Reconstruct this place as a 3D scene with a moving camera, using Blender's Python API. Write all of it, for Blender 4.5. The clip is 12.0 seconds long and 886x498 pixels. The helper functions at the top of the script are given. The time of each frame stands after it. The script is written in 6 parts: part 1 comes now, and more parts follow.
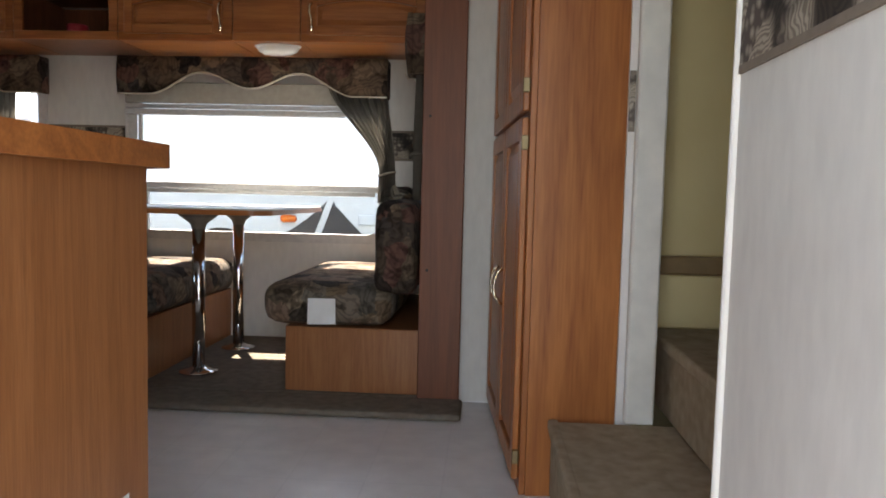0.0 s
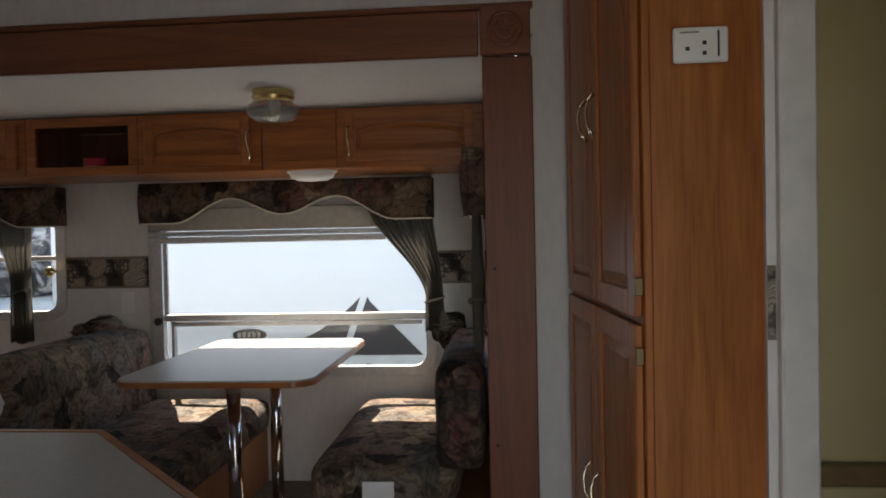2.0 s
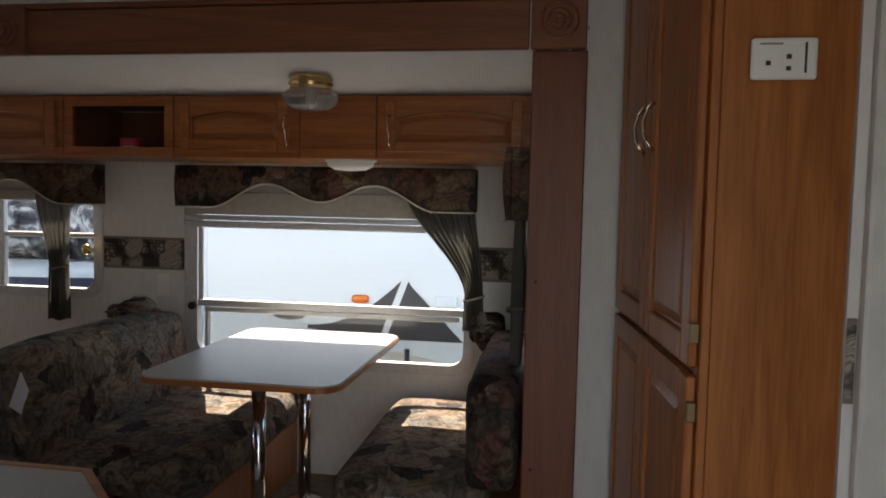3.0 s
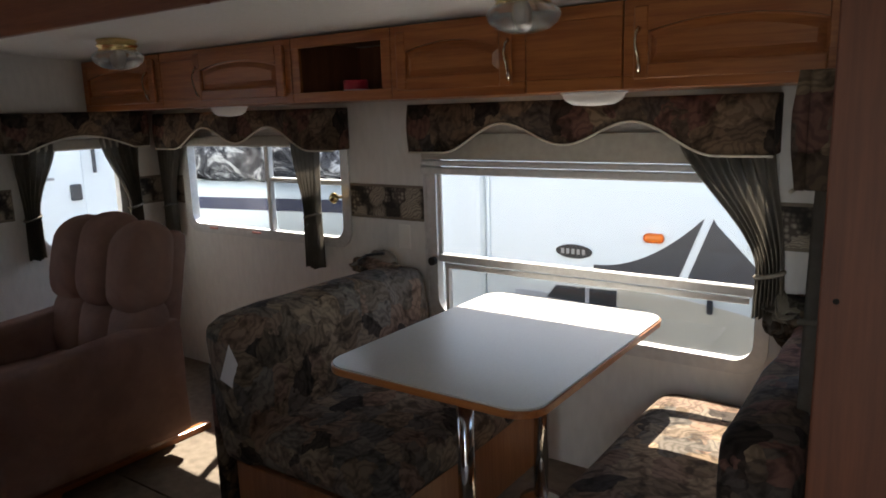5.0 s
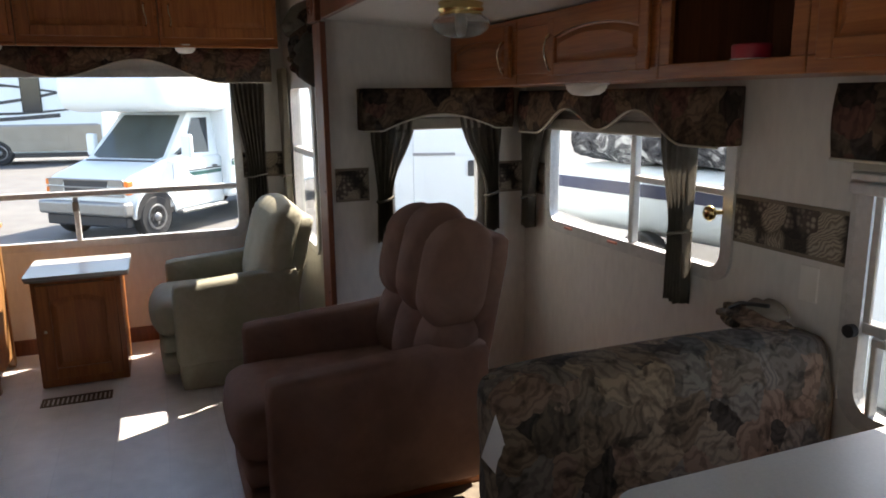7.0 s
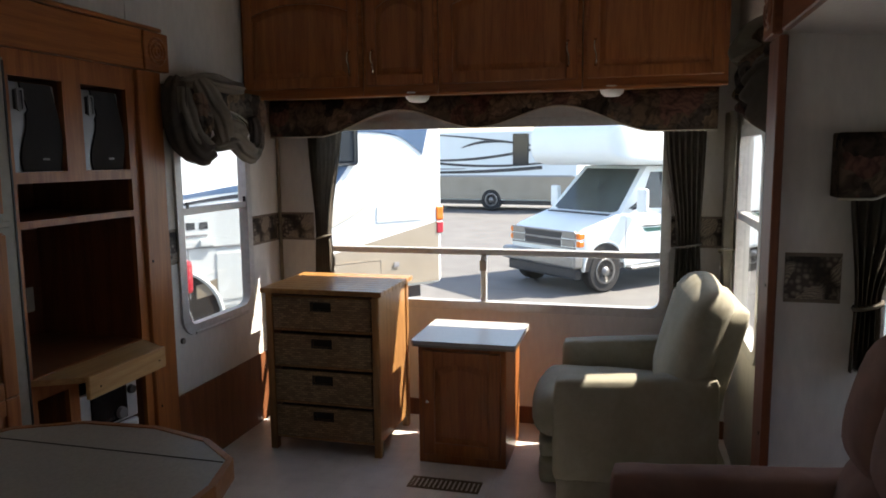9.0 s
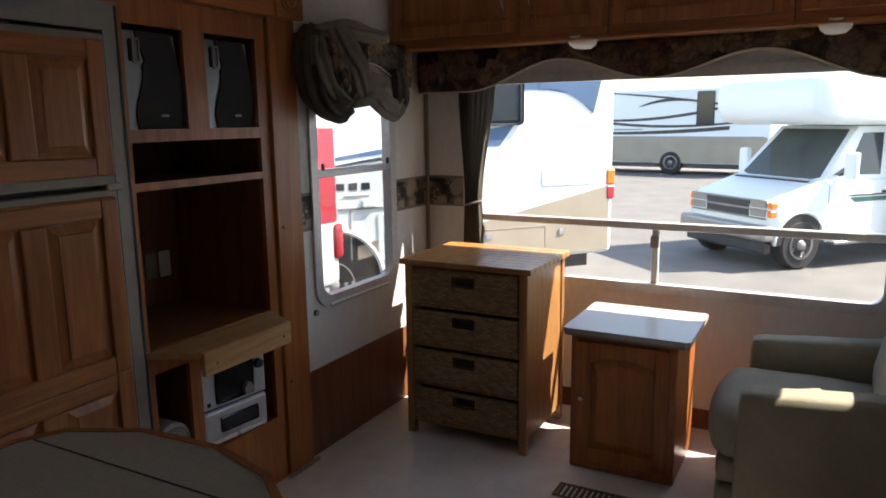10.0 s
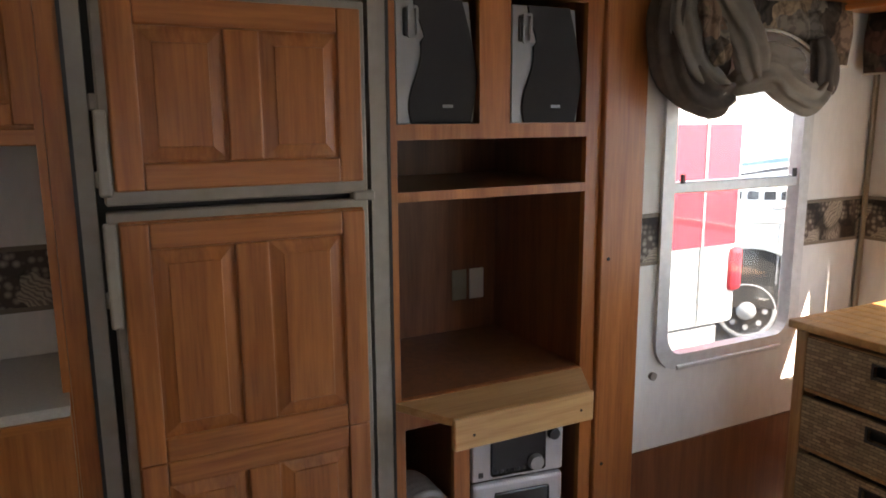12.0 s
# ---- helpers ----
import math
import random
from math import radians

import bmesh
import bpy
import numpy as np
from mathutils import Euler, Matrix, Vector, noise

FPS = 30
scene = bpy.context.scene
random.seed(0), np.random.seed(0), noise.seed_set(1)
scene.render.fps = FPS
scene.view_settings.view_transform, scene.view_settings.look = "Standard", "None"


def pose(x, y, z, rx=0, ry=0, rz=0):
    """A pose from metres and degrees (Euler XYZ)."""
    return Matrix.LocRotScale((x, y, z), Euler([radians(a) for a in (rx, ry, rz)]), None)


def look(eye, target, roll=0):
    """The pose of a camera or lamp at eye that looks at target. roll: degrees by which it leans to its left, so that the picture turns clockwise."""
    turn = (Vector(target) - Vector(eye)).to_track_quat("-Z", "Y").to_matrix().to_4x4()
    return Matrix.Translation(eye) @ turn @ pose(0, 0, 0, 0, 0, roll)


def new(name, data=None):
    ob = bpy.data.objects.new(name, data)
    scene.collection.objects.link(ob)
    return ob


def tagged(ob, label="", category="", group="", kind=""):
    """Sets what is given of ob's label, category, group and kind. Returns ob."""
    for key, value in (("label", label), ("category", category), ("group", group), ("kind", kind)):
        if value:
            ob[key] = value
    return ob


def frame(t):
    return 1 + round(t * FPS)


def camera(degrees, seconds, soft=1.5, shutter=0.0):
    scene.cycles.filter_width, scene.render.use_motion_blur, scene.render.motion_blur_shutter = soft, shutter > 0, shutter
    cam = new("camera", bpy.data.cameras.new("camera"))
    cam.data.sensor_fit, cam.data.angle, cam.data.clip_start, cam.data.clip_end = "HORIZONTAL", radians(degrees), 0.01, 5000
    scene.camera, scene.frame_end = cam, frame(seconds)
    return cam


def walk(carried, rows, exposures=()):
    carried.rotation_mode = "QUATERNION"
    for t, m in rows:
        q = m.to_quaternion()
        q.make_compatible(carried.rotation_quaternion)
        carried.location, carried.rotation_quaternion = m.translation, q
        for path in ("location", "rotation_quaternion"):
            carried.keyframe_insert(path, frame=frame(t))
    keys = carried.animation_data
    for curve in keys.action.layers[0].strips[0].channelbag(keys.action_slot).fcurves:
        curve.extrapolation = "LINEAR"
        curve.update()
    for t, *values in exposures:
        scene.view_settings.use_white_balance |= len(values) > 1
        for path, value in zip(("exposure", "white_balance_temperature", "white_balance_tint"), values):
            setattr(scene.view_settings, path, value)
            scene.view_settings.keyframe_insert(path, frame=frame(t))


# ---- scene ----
cam = camera(63.2, 12.0, soft=1.8)
PATH = [
    (0, (2.177, 1.399, 0.845), (2.059, 3.391, 0.7), 1.4),
    (0.5, (2.132, 1.494, 0.974), (2.045, 3.491, 0.904), -0.4),
    (1, (2.128, 1.548, 1.105), (1.941, 3.538, 1.02), -0.2),
    (1.5, (2.062, 1.685, 1.086), (1.856, 3.667, 0.916), -2.5),
    (2, (1.982, 1.777, 1.285), (1.81, 3.769, 1.242), -1.2),
    (2.5, (1.987, 1.865, 1.35), (1.741, 3.848, 1.263), 0.6),
    (4.3, (2.067, 2.385, 1.556), (1.422, 4.261, 1.305), -2.0),
    (4.5, (2.076, 2.499, 1.54), (1.299, 4.317, 1.24), -2.2),
    (5, (2.104, 2.741, 1.541), (0.967, 4.341, 1.161), -1.7),
    (5.5, (1.963, 2.937, 1.538), (0.668, 4.425, 1.208), -1.8),
    (6, (1.845, 3.099, 1.521), (0.424, 4.47, 1.204), -2.4),
    (6.5, (1.764, 3.363, 1.543), (0.098, 4.407, 1.179), -1.6),
    (7, (1.623, 3.52, 1.542), (-0.199, 4.232, 1.128), -0.7),
    (7.2, (1.545, 3.563, 1.51), (-0.326, 4.136, 1.094), -0.9),
    (8.8, (0.76, 3.809, 1.555), (-1.186, 3.418, 1.304), -0.4),
    (9, (0.691, 3.826, 1.525), (-1.227, 3.322, 1.27), -0.6),
    (9.5, (0.431, 3.778, 1.507), (-1.425, 3.092, 1.213), -0.4),
    (10, (0.227, 3.747, 1.506), (-1.505, 2.811, 1.151), -0.8),
    (10.5, (-0.001, 3.737, 1.516), (-1.448, 2.4, 1.17), -0.3),
    (11, (-0.174, 3.76, 1.511), (-1.321, 2.15, 1.208), -0.3),
    (11.5, (-0.381, 3.627, 1.498), (-1.438, 1.969, 1.132), -0.6),
    (12, (-0.618, 3.459, 1.501), (-1.509, 1.705, 1.142), -0.4),
]
EXPOSURES = [(0, 2.75, 7200, 13), (1.0, 2.28, 7200, 13), (2.5, 1.88, 7100, 13), (4.5, 2.12, 7150, 13), (5.5, 1.93, 7150, 13), (6.5, 1.95, 7200, 13), (7.2, 2.15, 7250, 13), (9.0, 1.84, 7250, 13), (10.5, 2.08, 7450, 14), (11.3, 2.95, 7750, 15), (12, 3.42, 7850, 15)]
walk(cam, [(t, look(eye, target, roll)) for t, eye, target, roll in PATH], EXPOSURES)

# ---- light ----
SUN_TO = Vector((-0.38, 0.705, 1.0)).normalized()
world = bpy.data.worlds.new("sky")
scene.world = world
world.use_nodes = True
wn = world.node_tree
sky = wn.nodes.new("ShaderNodeTexSky")
sky.sky_type, sky.sun_disc = "NISHITA", False
sky.sun_elevation = math.asin(SUN_TO.z)
sky.sun_rotation = math.atan2(SUN_TO.x, SUN_TO.y)
wn.links.new(sky.outputs[0], wn.nodes["Background"].inputs[0])
wn.nodes["Background"].inputs[1].default_value = 0.15
sun = new("sun", bpy.data.lights.new("sun", "SUN"))
sun.data.energy, sun.data.angle, sun.data.color = 4.5, radians(0.5), (1.0, 0.95, 0.87)
sun.matrix_world = look((0, 0, 0), -SUN_TO)
sun.location = (-4, 12, 14)


door_light = new("door_daylight", bpy.data.lights.new("door_daylight", "AREA"))
door_light.data.shape, door_light.data.size, door_light.data.size_y = "RECTANGLE", 0.68, 1.95
door_light.data.energy, door_light.data.color = 1.65, (1.0, 0.97, 0.93)
door_light.matrix_world = look((2.14, 1.22, 0.75), (2.14, 3.0, 0.75))


# ---- materials ----
def mat(name, col, rough=0.6, metal=0.0, col2=None, scale=8.0, detail=5.0, bump=0.0, bscale=60.0, stretch=(1, 1, 1), spec=0.5, island=0.0):
    """A surface of two tones mixed by noise at two scales, with fine relief."""
    m = bpy.data.materials.new(name)
    m.use_nodes = True
    nt = m.node_tree
    b = nt.nodes["Principled BSDF"]
    b.inputs["Roughness"].default_value = rough
    b.inputs["Metallic"].default_value = metal
    b.inputs["Specular IOR Level"].default_value = spec
    tc = nt.nodes.new("ShaderNodeTexCoord")
    mp = nt.nodes.new("ShaderNodeMapping")
    mp.inputs["Scale"].default_value = stretch
    nt.links.new(tc.outputs["Object"], mp.inputs[0])
    nz = nt.nodes.new("ShaderNodeTexNoise")
    nz.inputs["Scale"].default_value, nz.inputs["Detail"].default_value = scale, detail
    nt.links.new(mp.outputs[0], nz.inputs["Vector"])
    ramp = nt.nodes.new("ShaderNodeValToRGB")
    c2 = col2 or tuple(c * 0.86 for c in col)
    ramp.color_ramp.elements[0].position, ramp.color_ramp.elements[1].position = 0.32, 0.68
    ramp.color_ramp.elements[0].color, ramp.color_ramp.elements[1].color = (*c2, 1), (*col, 1)
    nt.links.new(nz.outputs[0], ramp.inputs[0])
    nt.links.new(ramp.outputs[0], b.inputs["Base Color"])
    if bump:
        n2 = nt.nodes.new("ShaderNodeTexNoise")
        n2.inputs["Scale"].default_value, n2.inputs["Detail"].default_value = bscale, 3
        nt.links.new(mp.outputs[0], n2.inputs["Vector"])
        bp = nt.nodes.new("ShaderNodeBump")
        bp.inputs["Strength"].default_value, bp.inputs["Distance"].default_value = bump, 0.004
        nt.links.new(n2.outputs[0], bp.inputs["Height"])
        nt.links.new(bp.outputs[0], b.inputs["Normal"])
    return m


def wood(name, light, dark, axis=2, scale=1.0, rough=0.33):
    """Oak: long grain along one axis, cathedral figure, pores and object-to-object variation."""
    m = bpy.data.materials.new(name)
    m.use_nodes = True
    nt = m.node_tree
    L = nt.links.new
    b = nt.nodes["Principled BSDF"]
    tc = nt.nodes.new("ShaderNodeTexCoord")
    mp = nt.nodes.new("ShaderNodeMapping")
    st = [1.0, 1.0, 1.0]
    st[axis] = 0.055
    mp.inputs["Scale"].default_value = [v * scale for v in st]
    oi = nt.nodes.new("ShaderNodeObjectInfo")
    add = nt.nodes.new("ShaderNodeVectorMath")
    add.operation = "ADD"
    L(tc.outputs["Object"], add.inputs[0])
    mul = nt.nodes.new("ShaderNodeMath")
    mul.operation = "MULTIPLY"
    mul.inputs[1].default_value = 7.0
    L(oi.outputs["Random"], mul.inputs[0])
    L(mul.outputs[0], add.inputs[1])
    L(add.outputs[0], mp.inputs[0])
    n1 = nt.nodes.new("ShaderNodeTexNoise")
    n1.inputs["Scale"].default_value, n1.inputs["Detail"].default_value, n1.inputs["Distortion"].default_value = 9, 3, 0.6
    n2 = nt.nodes.new("ShaderNodeTexNoise")
    n2.inputs["Scale"].default_value, n2.inputs["Detail"].default_value = 150, 4
    for n in (n1, n2):
        L(mp.outputs[0], n.inputs["Vector"])
    band = nt.nodes.new("ShaderNodeMath")
    band.operation = "MULTIPLY"
    band.inputs[1].default_value = 9.0
    L(n1.outputs[0], band.inputs[0])
    pp = nt.nodes.new("ShaderNodeMath")
    pp.operation = "PINGPONG"
    pp.inputs[1].default_value = 1.0
    L(band.outputs[0], pp.inputs[0])
    mixf = nt.nodes.new("ShaderNodeMath")
    mixf.operation = "MULTIPLY_ADD"
    mixf.inputs[1].default_value = 0.26
    L(pp.outputs[0], mixf.inputs[0])
    half = nt.nodes.new("ShaderNodeMath")
    half.operation = "MULTIPLY"
    half.inputs[1].default_value = 0.62
    L(n2.outputs[0], half.inputs[0])
    L(half.outputs[0], mixf.inputs[2])
    ramp = nt.nodes.new("ShaderNodeValToRGB")
    e = ramp.color_ramp.elements
    e[0].position, e[1].position = 0.2, 0.62
    e[0].color, e[1].color = (*dark, 1), (*light, 1)
    L(mixf.outputs[0], ramp.inputs[0])
    L(ramp.outputs[0], b.inputs["Base Color"])
    b.inputs["Roughness"].default_value = rough
    b.inputs["Specular IOR Level"].default_value = 0.5
    bp = nt.nodes.new("ShaderNodeBump")
    bp.inputs["Strength"].default_value, bp.inputs["Distance"].default_value = 0.12, 0.002
    L(n2.outputs[0], bp.inputs["Height"])
    L(bp.outputs[0], b.inputs["Normal"])
    return m


def blotch(name, stops, scale=14.0, rough=0.9, bump=0.25, warp=1.2, fine=420.0, motif=0.8):
    """Printed or woven cloth: drifting patches of several colours, with a weave."""
    m = bpy.data.materials.new(name)
    m.use_nodes = True
    nt = m.node_tree
    L = nt.links.new
    b = nt.nodes["Principled BSDF"]
    b.inputs["Roughness"].default_value = rough
    b.inputs["Specular IOR Level"].default_value = 0.15
    tc = nt.nodes.new("ShaderNodeTexCoord")
    n1 = nt.nodes.new("ShaderNodeTexNoise")
    n1.inputs["Scale"].default_value, n1.inputs["Detail"].default_value = scale, 7
    n1.inputs["Distortion"].default_value = warp
    L(tc.outputs["Object"], n1.inputs["Vector"])
    ramp = nt.nodes.new("ShaderNodeValToRGB")
    ramp.color_ramp.interpolation = "EASE"
    e = ramp.color_ramp.elements
    while len(e) < len(stops):
        e.new(0.5)
    for k, (p, c) in enumerate(stops):
        e[k].position, e[k].color = p, (*c, 1)
    L(n1.outputs[0], ramp.inputs[0])
    n2 = nt.nodes.new("ShaderNodeTexNoise")
    n2.inputs["Scale"].default_value, n2.inputs["Detail"].default_value, n2.inputs["Distortion"].default_value = scale * 3.6, 3, 1.6
    L(tc.outputs["Object"], n2.inputs["Vector"])
    r2 = nt.nodes.new("ShaderNodeValToRGB")
    r2.color_ramp.elements[0].position, r2.color_ramp.elements[1].position = 0.38, 0.62
    r2.color_ramp.elements[0].color, r2.color_ramp.elements[1].color = (0.45, 0.45, 0.45, 1), (1, 1, 1, 1)
    L(n2.outputs[0], r2.inputs[0])
    mx = nt.nodes.new("ShaderNodeMix")
    mx.data_type, mx.blend_type = "RGBA", "MULTIPLY"
    mx.inputs[0].default_value = motif
    L(ramp.outputs[0], mx.inputs[6])
    L(r2.outputs[0], mx.inputs[7])
    L(mx.outputs[2], b.inputs["Base Color"])
    n3 = nt.nodes.new("ShaderNodeTexNoise")
    n3.inputs["Scale"].default_value = fine
    L(tc.outputs["Object"], n3.inputs["Vector"])
    bp = nt.nodes.new("ShaderNodeBump")
    bp.inputs["Strength"].default_value, bp.inputs["Distance"].default_value = bump, 0.003
    L(n3.outputs[0], bp.inputs["Height"])
    L(bp.outputs[0], b.inputs["Normal"])
    return m


def glass_mat(name, tint=(0.93, 0.95, 0.95)):
    m = bpy.data.materials.new(name)
    m.use_nodes = True
    nt = m.node_tree
    out = nt.nodes["Material Output"]
    nt.nodes.remove(nt.nodes["Principled BSDF"])
    tr = nt.nodes.new("ShaderNodeBsdfTransparent")
    tr.inputs[0].default_value = (*tint, 1)
    gl = nt.nodes.new("ShaderNodeBsdfGlossy")
    gl.inputs["Roughness"].default_value = 0.02
    lw = nt.nodes.new("ShaderNodeLayerWeight")
    lw.inputs[0].default_value = 0.5
    pw = nt.nodes.new("ShaderNodeMath")
    pw.operation = "POWER"
    pw.inputs[1].default_value = 5.0
    nt.links.new(lw.outputs["Facing"], pw.inputs[0])
    fr = nt.nodes.new("ShaderNodeMath")
    fr.operation = "MULTIPLY_ADD"
    fr.inputs[1].default_value, fr.inputs[2].default_value = 0.8, 0.04
    nt.links.new(pw.outputs[0], fr.inputs[0])
    mx = nt.nodes.new("ShaderNodeMixShader")
    nt.links.new(fr.outputs[0], mx.inputs[0])
    nt.links.new(tr.outputs[0], mx.inputs[1])
    nt.links.new(gl.outputs[0], mx.inputs[2])
    nt.links.new(mx.outputs[0], out.inputs[0])
    return m


def leafy(name, palette, scale=9.0):
    """Woven tapestry cloth: overlapping feathery leaves in several muted colours on a dark ground."""
    m = bpy.data.materials.new(name)
    m.use_nodes = True
    nt = m.node_tree
    L = nt.links.new
    b = nt.nodes["Principled BSDF"]
    b.inputs["Roughness"].default_value = 0.9
    b.inputs["Specular IOR Level"].default_value = 0.15
    tc = nt.nodes.new("ShaderNodeTexCoord")
    warp = nt.nodes.new("ShaderNodeTexNoise")
    warp.inputs["Scale"].default_value, warp.inputs["Detail"].default_value = 11, 3
    L(tc.outputs["Object"], warp.inputs["Vector"])
    shift = nt.nodes.new("ShaderNodeVectorMath")
    shift.operation = "MULTIPLY_ADD"
    shift.inputs[1].default_value = (0.13, 0.13, 0.13)
    L(warp.outputs["Color"], shift.inputs[0])
    L(tc.outputs["Object"], shift.inputs[2])
    cell = nt.nodes.new("ShaderNodeTexVoronoi")
    cell.inputs["Scale"].default_value = scale
    L(shift.outputs[0], cell.inputs["Vector"])
    sep = nt.nodes.new("ShaderNodeSeparateColor")
    L(cell.outputs["Color"], sep.inputs[0])
    ramp = nt.nodes.new("ShaderNodeValToRGB")
    ramp.color_ramp.interpolation = "EASE"
    e = ramp.color_ramp.elements
    while len(e) < len(palette):
        e.new(0.5)
    for k, (p, c) in enumerate(palette):
        e[k].position, e[k].color = p, (*c, 1)
    L(sep.outputs[0], ramp.inputs[0])
    # ribs of each leaf, turned by the leaf's own random angle
    turn = nt.nodes.new("ShaderNodeVectorRotate")
    turn.rotation_type = "AXIS_ANGLE"
    turn.inputs["Axis"].default_value = (0.5, 0.6, 0.62)
    ang = nt.nodes.new("ShaderNodeMath")
    ang.operation = "MULTIPLY"
    ang.inputs[1].default_value = 6.3
    L(sep.outputs[1], ang.inputs[0])
    L(ang.outputs[0], turn.inputs["Angle"])
    L(shift.outputs[0], turn.inputs["Vector"])
    rib = nt.nodes.new("ShaderNodeTexWave")
    rib.inputs["Scale"].default_value, rib.inputs["Distortion"].default_value = 12, 3.0
    rib.inputs["Detail"].default_value, rib.inputs["Detail Scale"].default_value = 2, 1.6
    L(turn.outputs[0], rib.inputs["Vector"])
    r2 = nt.nodes.new("ShaderNodeValToRGB")
    r2.color_ramp.elements[0].position, r2.color_ramp.elements[1].position = 0.12, 0.6
    r2.color_ramp.elements[0].color, r2.color_ramp.elements[1].color = (0.50, 0.48, 0.46, 1), (1.12, 1.1, 1.06, 1)
    L(rib.outputs["Fac"], r2.inputs[0])
    mx = nt.nodes.new("ShaderNodeMix")
    mx.data_type, mx.blend_type = "RGBA", "MULTIPLY"
    mx.inputs[0].default_value = 0.55
    L(ramp.outputs[0], mx.inputs[6])
    L(r2.outputs[0], mx.inputs[7])
    # dark outlines between the leaves, broken up by finer noise
    edge = nt.nodes.new("ShaderNodeTexNoise")
    edge.inputs["Scale"].default_value, edge.inputs["Detail"].default_value, edge.inputs["Distortion"].default_value = scale * 1.7, 5, 0.8
    L(tc.outputs["Object"], edge.inputs["Vector"])
    r3 = nt.nodes.new("ShaderNodeValToRGB")
    r3.color_ramp.elements[0].position, r3.color_ramp.elements[1].position = 0.36, 0.52
    r3.color_ramp.elements[0].color, r3.color_ramp.elements[1].color = (0.28, 0.26, 0.25, 1), (1, 1, 1, 1)
    L(edge.outputs[0], r3.inputs[0])
    mx2 = nt.nodes.new("ShaderNodeMix")
    mx2.data_type, mx2.blend_type = "RGBA", "MULTIPLY"
    mx2.inputs[0].default_value = 0.85
    L(mx.outputs[2], mx2.inputs[6])
    L(r3.outputs[0], mx2.inputs[7])
    L(mx2.outputs[2], b.inputs["Base Color"])
    fine = nt.nodes.new("ShaderNodeTexNoise")
    fine.inputs["Scale"].default_value = 420
    L(tc.outputs["Object"], fine.inputs["Vector"])
    bp = nt.nodes.new("ShaderNodeBump")
    bp.inputs["Strength"].default_value, bp.inputs["Distance"].default_value = 0.25, 0.003
    L(fine.outputs[0], bp.inputs["Height"])
    L(bp.outputs[0], b.inputs["Normal"])
    return m


def border_mat(name):
    """Wallpaper border: bunches of grapes between curling veined leaves, in taupe and cream on dark brown."""
    m = bpy.data.materials.new(name)
    m.use_nodes = True
    nt = m.node_tree
    L = nt.links.new
    b = nt.nodes["Principled BSDF"]
    b.inputs["Roughness"].default_value = 0.75
    tc = nt.nodes.new("ShaderNodeTexCoord")
    warp = nt.nodes.new("ShaderNodeTexNoise")
    warp.inputs["Scale"].default_value, warp.inputs["Detail"].default_value = 12, 2
    L(tc.outputs["Object"], warp.inputs["Vector"])
    # large motifs: one cell to a bunch or a leaf
    shift = nt.nodes.new("ShaderNodeVectorMath")
    shift.operation = "MULTIPLY_ADD"
    shift.inputs[1].default_value = (0.07, 0.0, 0.07)
    L(warp.outputs["Color"], shift.inputs[0])
    L(tc.outputs["Object"], shift.inputs[2])
    cell = nt.nodes.new("ShaderNodeTexVoronoi")
    cell.inputs["Scale"].default_value = 9.5
    L(shift.outputs[0], cell.inputs["Vector"])
    sep = nt.nodes.new("ShaderNodeSeparateColor")
    L(cell.outputs["Color"], sep.inputs[0])
    sel = nt.nodes.new("ShaderNodeMath")
    sel.operation = "GREATER_THAN"
    sel.inputs[1].default_value = 0.4
    L(sep.outputs[0], sel.inputs[0])
    vo = nt.nodes.new("ShaderNodeTexVoronoi")
    vo.inputs["Scale"].default_value = 50
    vo.inputs["Randomness"].default_value = 0.6
    L(tc.outputs["Object"], vo.inputs["Vector"])
    berry = nt.nodes.new("ShaderNodeValToRGB")
    be = berry.color_ramp.elements
    be[0].position, be[1].position = 0.12, 0.60
    be[0].color, be[1].color = (0.46, 0.41, 0.34, 1), (0.075, 0.058, 0.048, 1)
    L(vo.outputs["Distance"], berry.inputs[0])
    turn = nt.nodes.new("ShaderNodeVectorRotate")
    turn.rotation_type = "Y_AXIS"
    ang = nt.nodes.new("ShaderNodeMath")
    ang.operation = "MULTIPLY"
    ang.inputs[1].default_value = 6.3
    L(sep.outputs[1], ang.inputs[0])
    L(ang.outputs[0], turn.inputs["Angle"])
    L(shift.outputs[0], turn.inputs["Vector"])
    vein = nt.nodes.new("ShaderNodeTexWave")
    vein.inputs["Scale"].default_value, vein.inputs["Distortion"].default_value, vein.inputs["Detail Scale"].default_value = 30, 7.0, 1.2
    L(turn.outputs[0], vein.inputs["Vector"])
    leaf = nt.nodes.new("ShaderNodeValToRGB")
    le = leaf.color_ramp.elements
    le[0].position, le[1].position = 0.0, 0.8
    le[0].color, le[1].color = (0.17, 0.14, 0.11, 1), (0.37, 0.325, 0.26, 1)
    L(vein.outputs["Fac"], leaf.inputs[0])
    mx = nt.nodes.new("ShaderNodeMix")
    mx.data_type = "RGBA"
    L(sel.outputs[0], mx.inputs[0])
    L(leaf.outputs[0], mx.inputs[6])
    L(berry.outputs[0], mx.inputs[7])
    # dark ground showing between the motifs
    gap = nt.nodes.new("ShaderNodeValToRGB")
    ge = gap.color_ramp.elements
    ge[0].position, ge[1].position = 0.50, 0.68
    ge[0].color, ge[1].color = (1, 1, 1, 1), (0.10, 0.085, 0.075, 1)
    L(cell.outputs["Distance"], gap.inputs[0])
    mx2 = nt.nodes.new("ShaderNodeMix")
    mx2.data_type, mx2.blend_type = "RGBA", "MULTIPLY"
    mx2.inputs[0].default_value = 1.0
    L(mx.outputs[2], mx2.inputs[6])
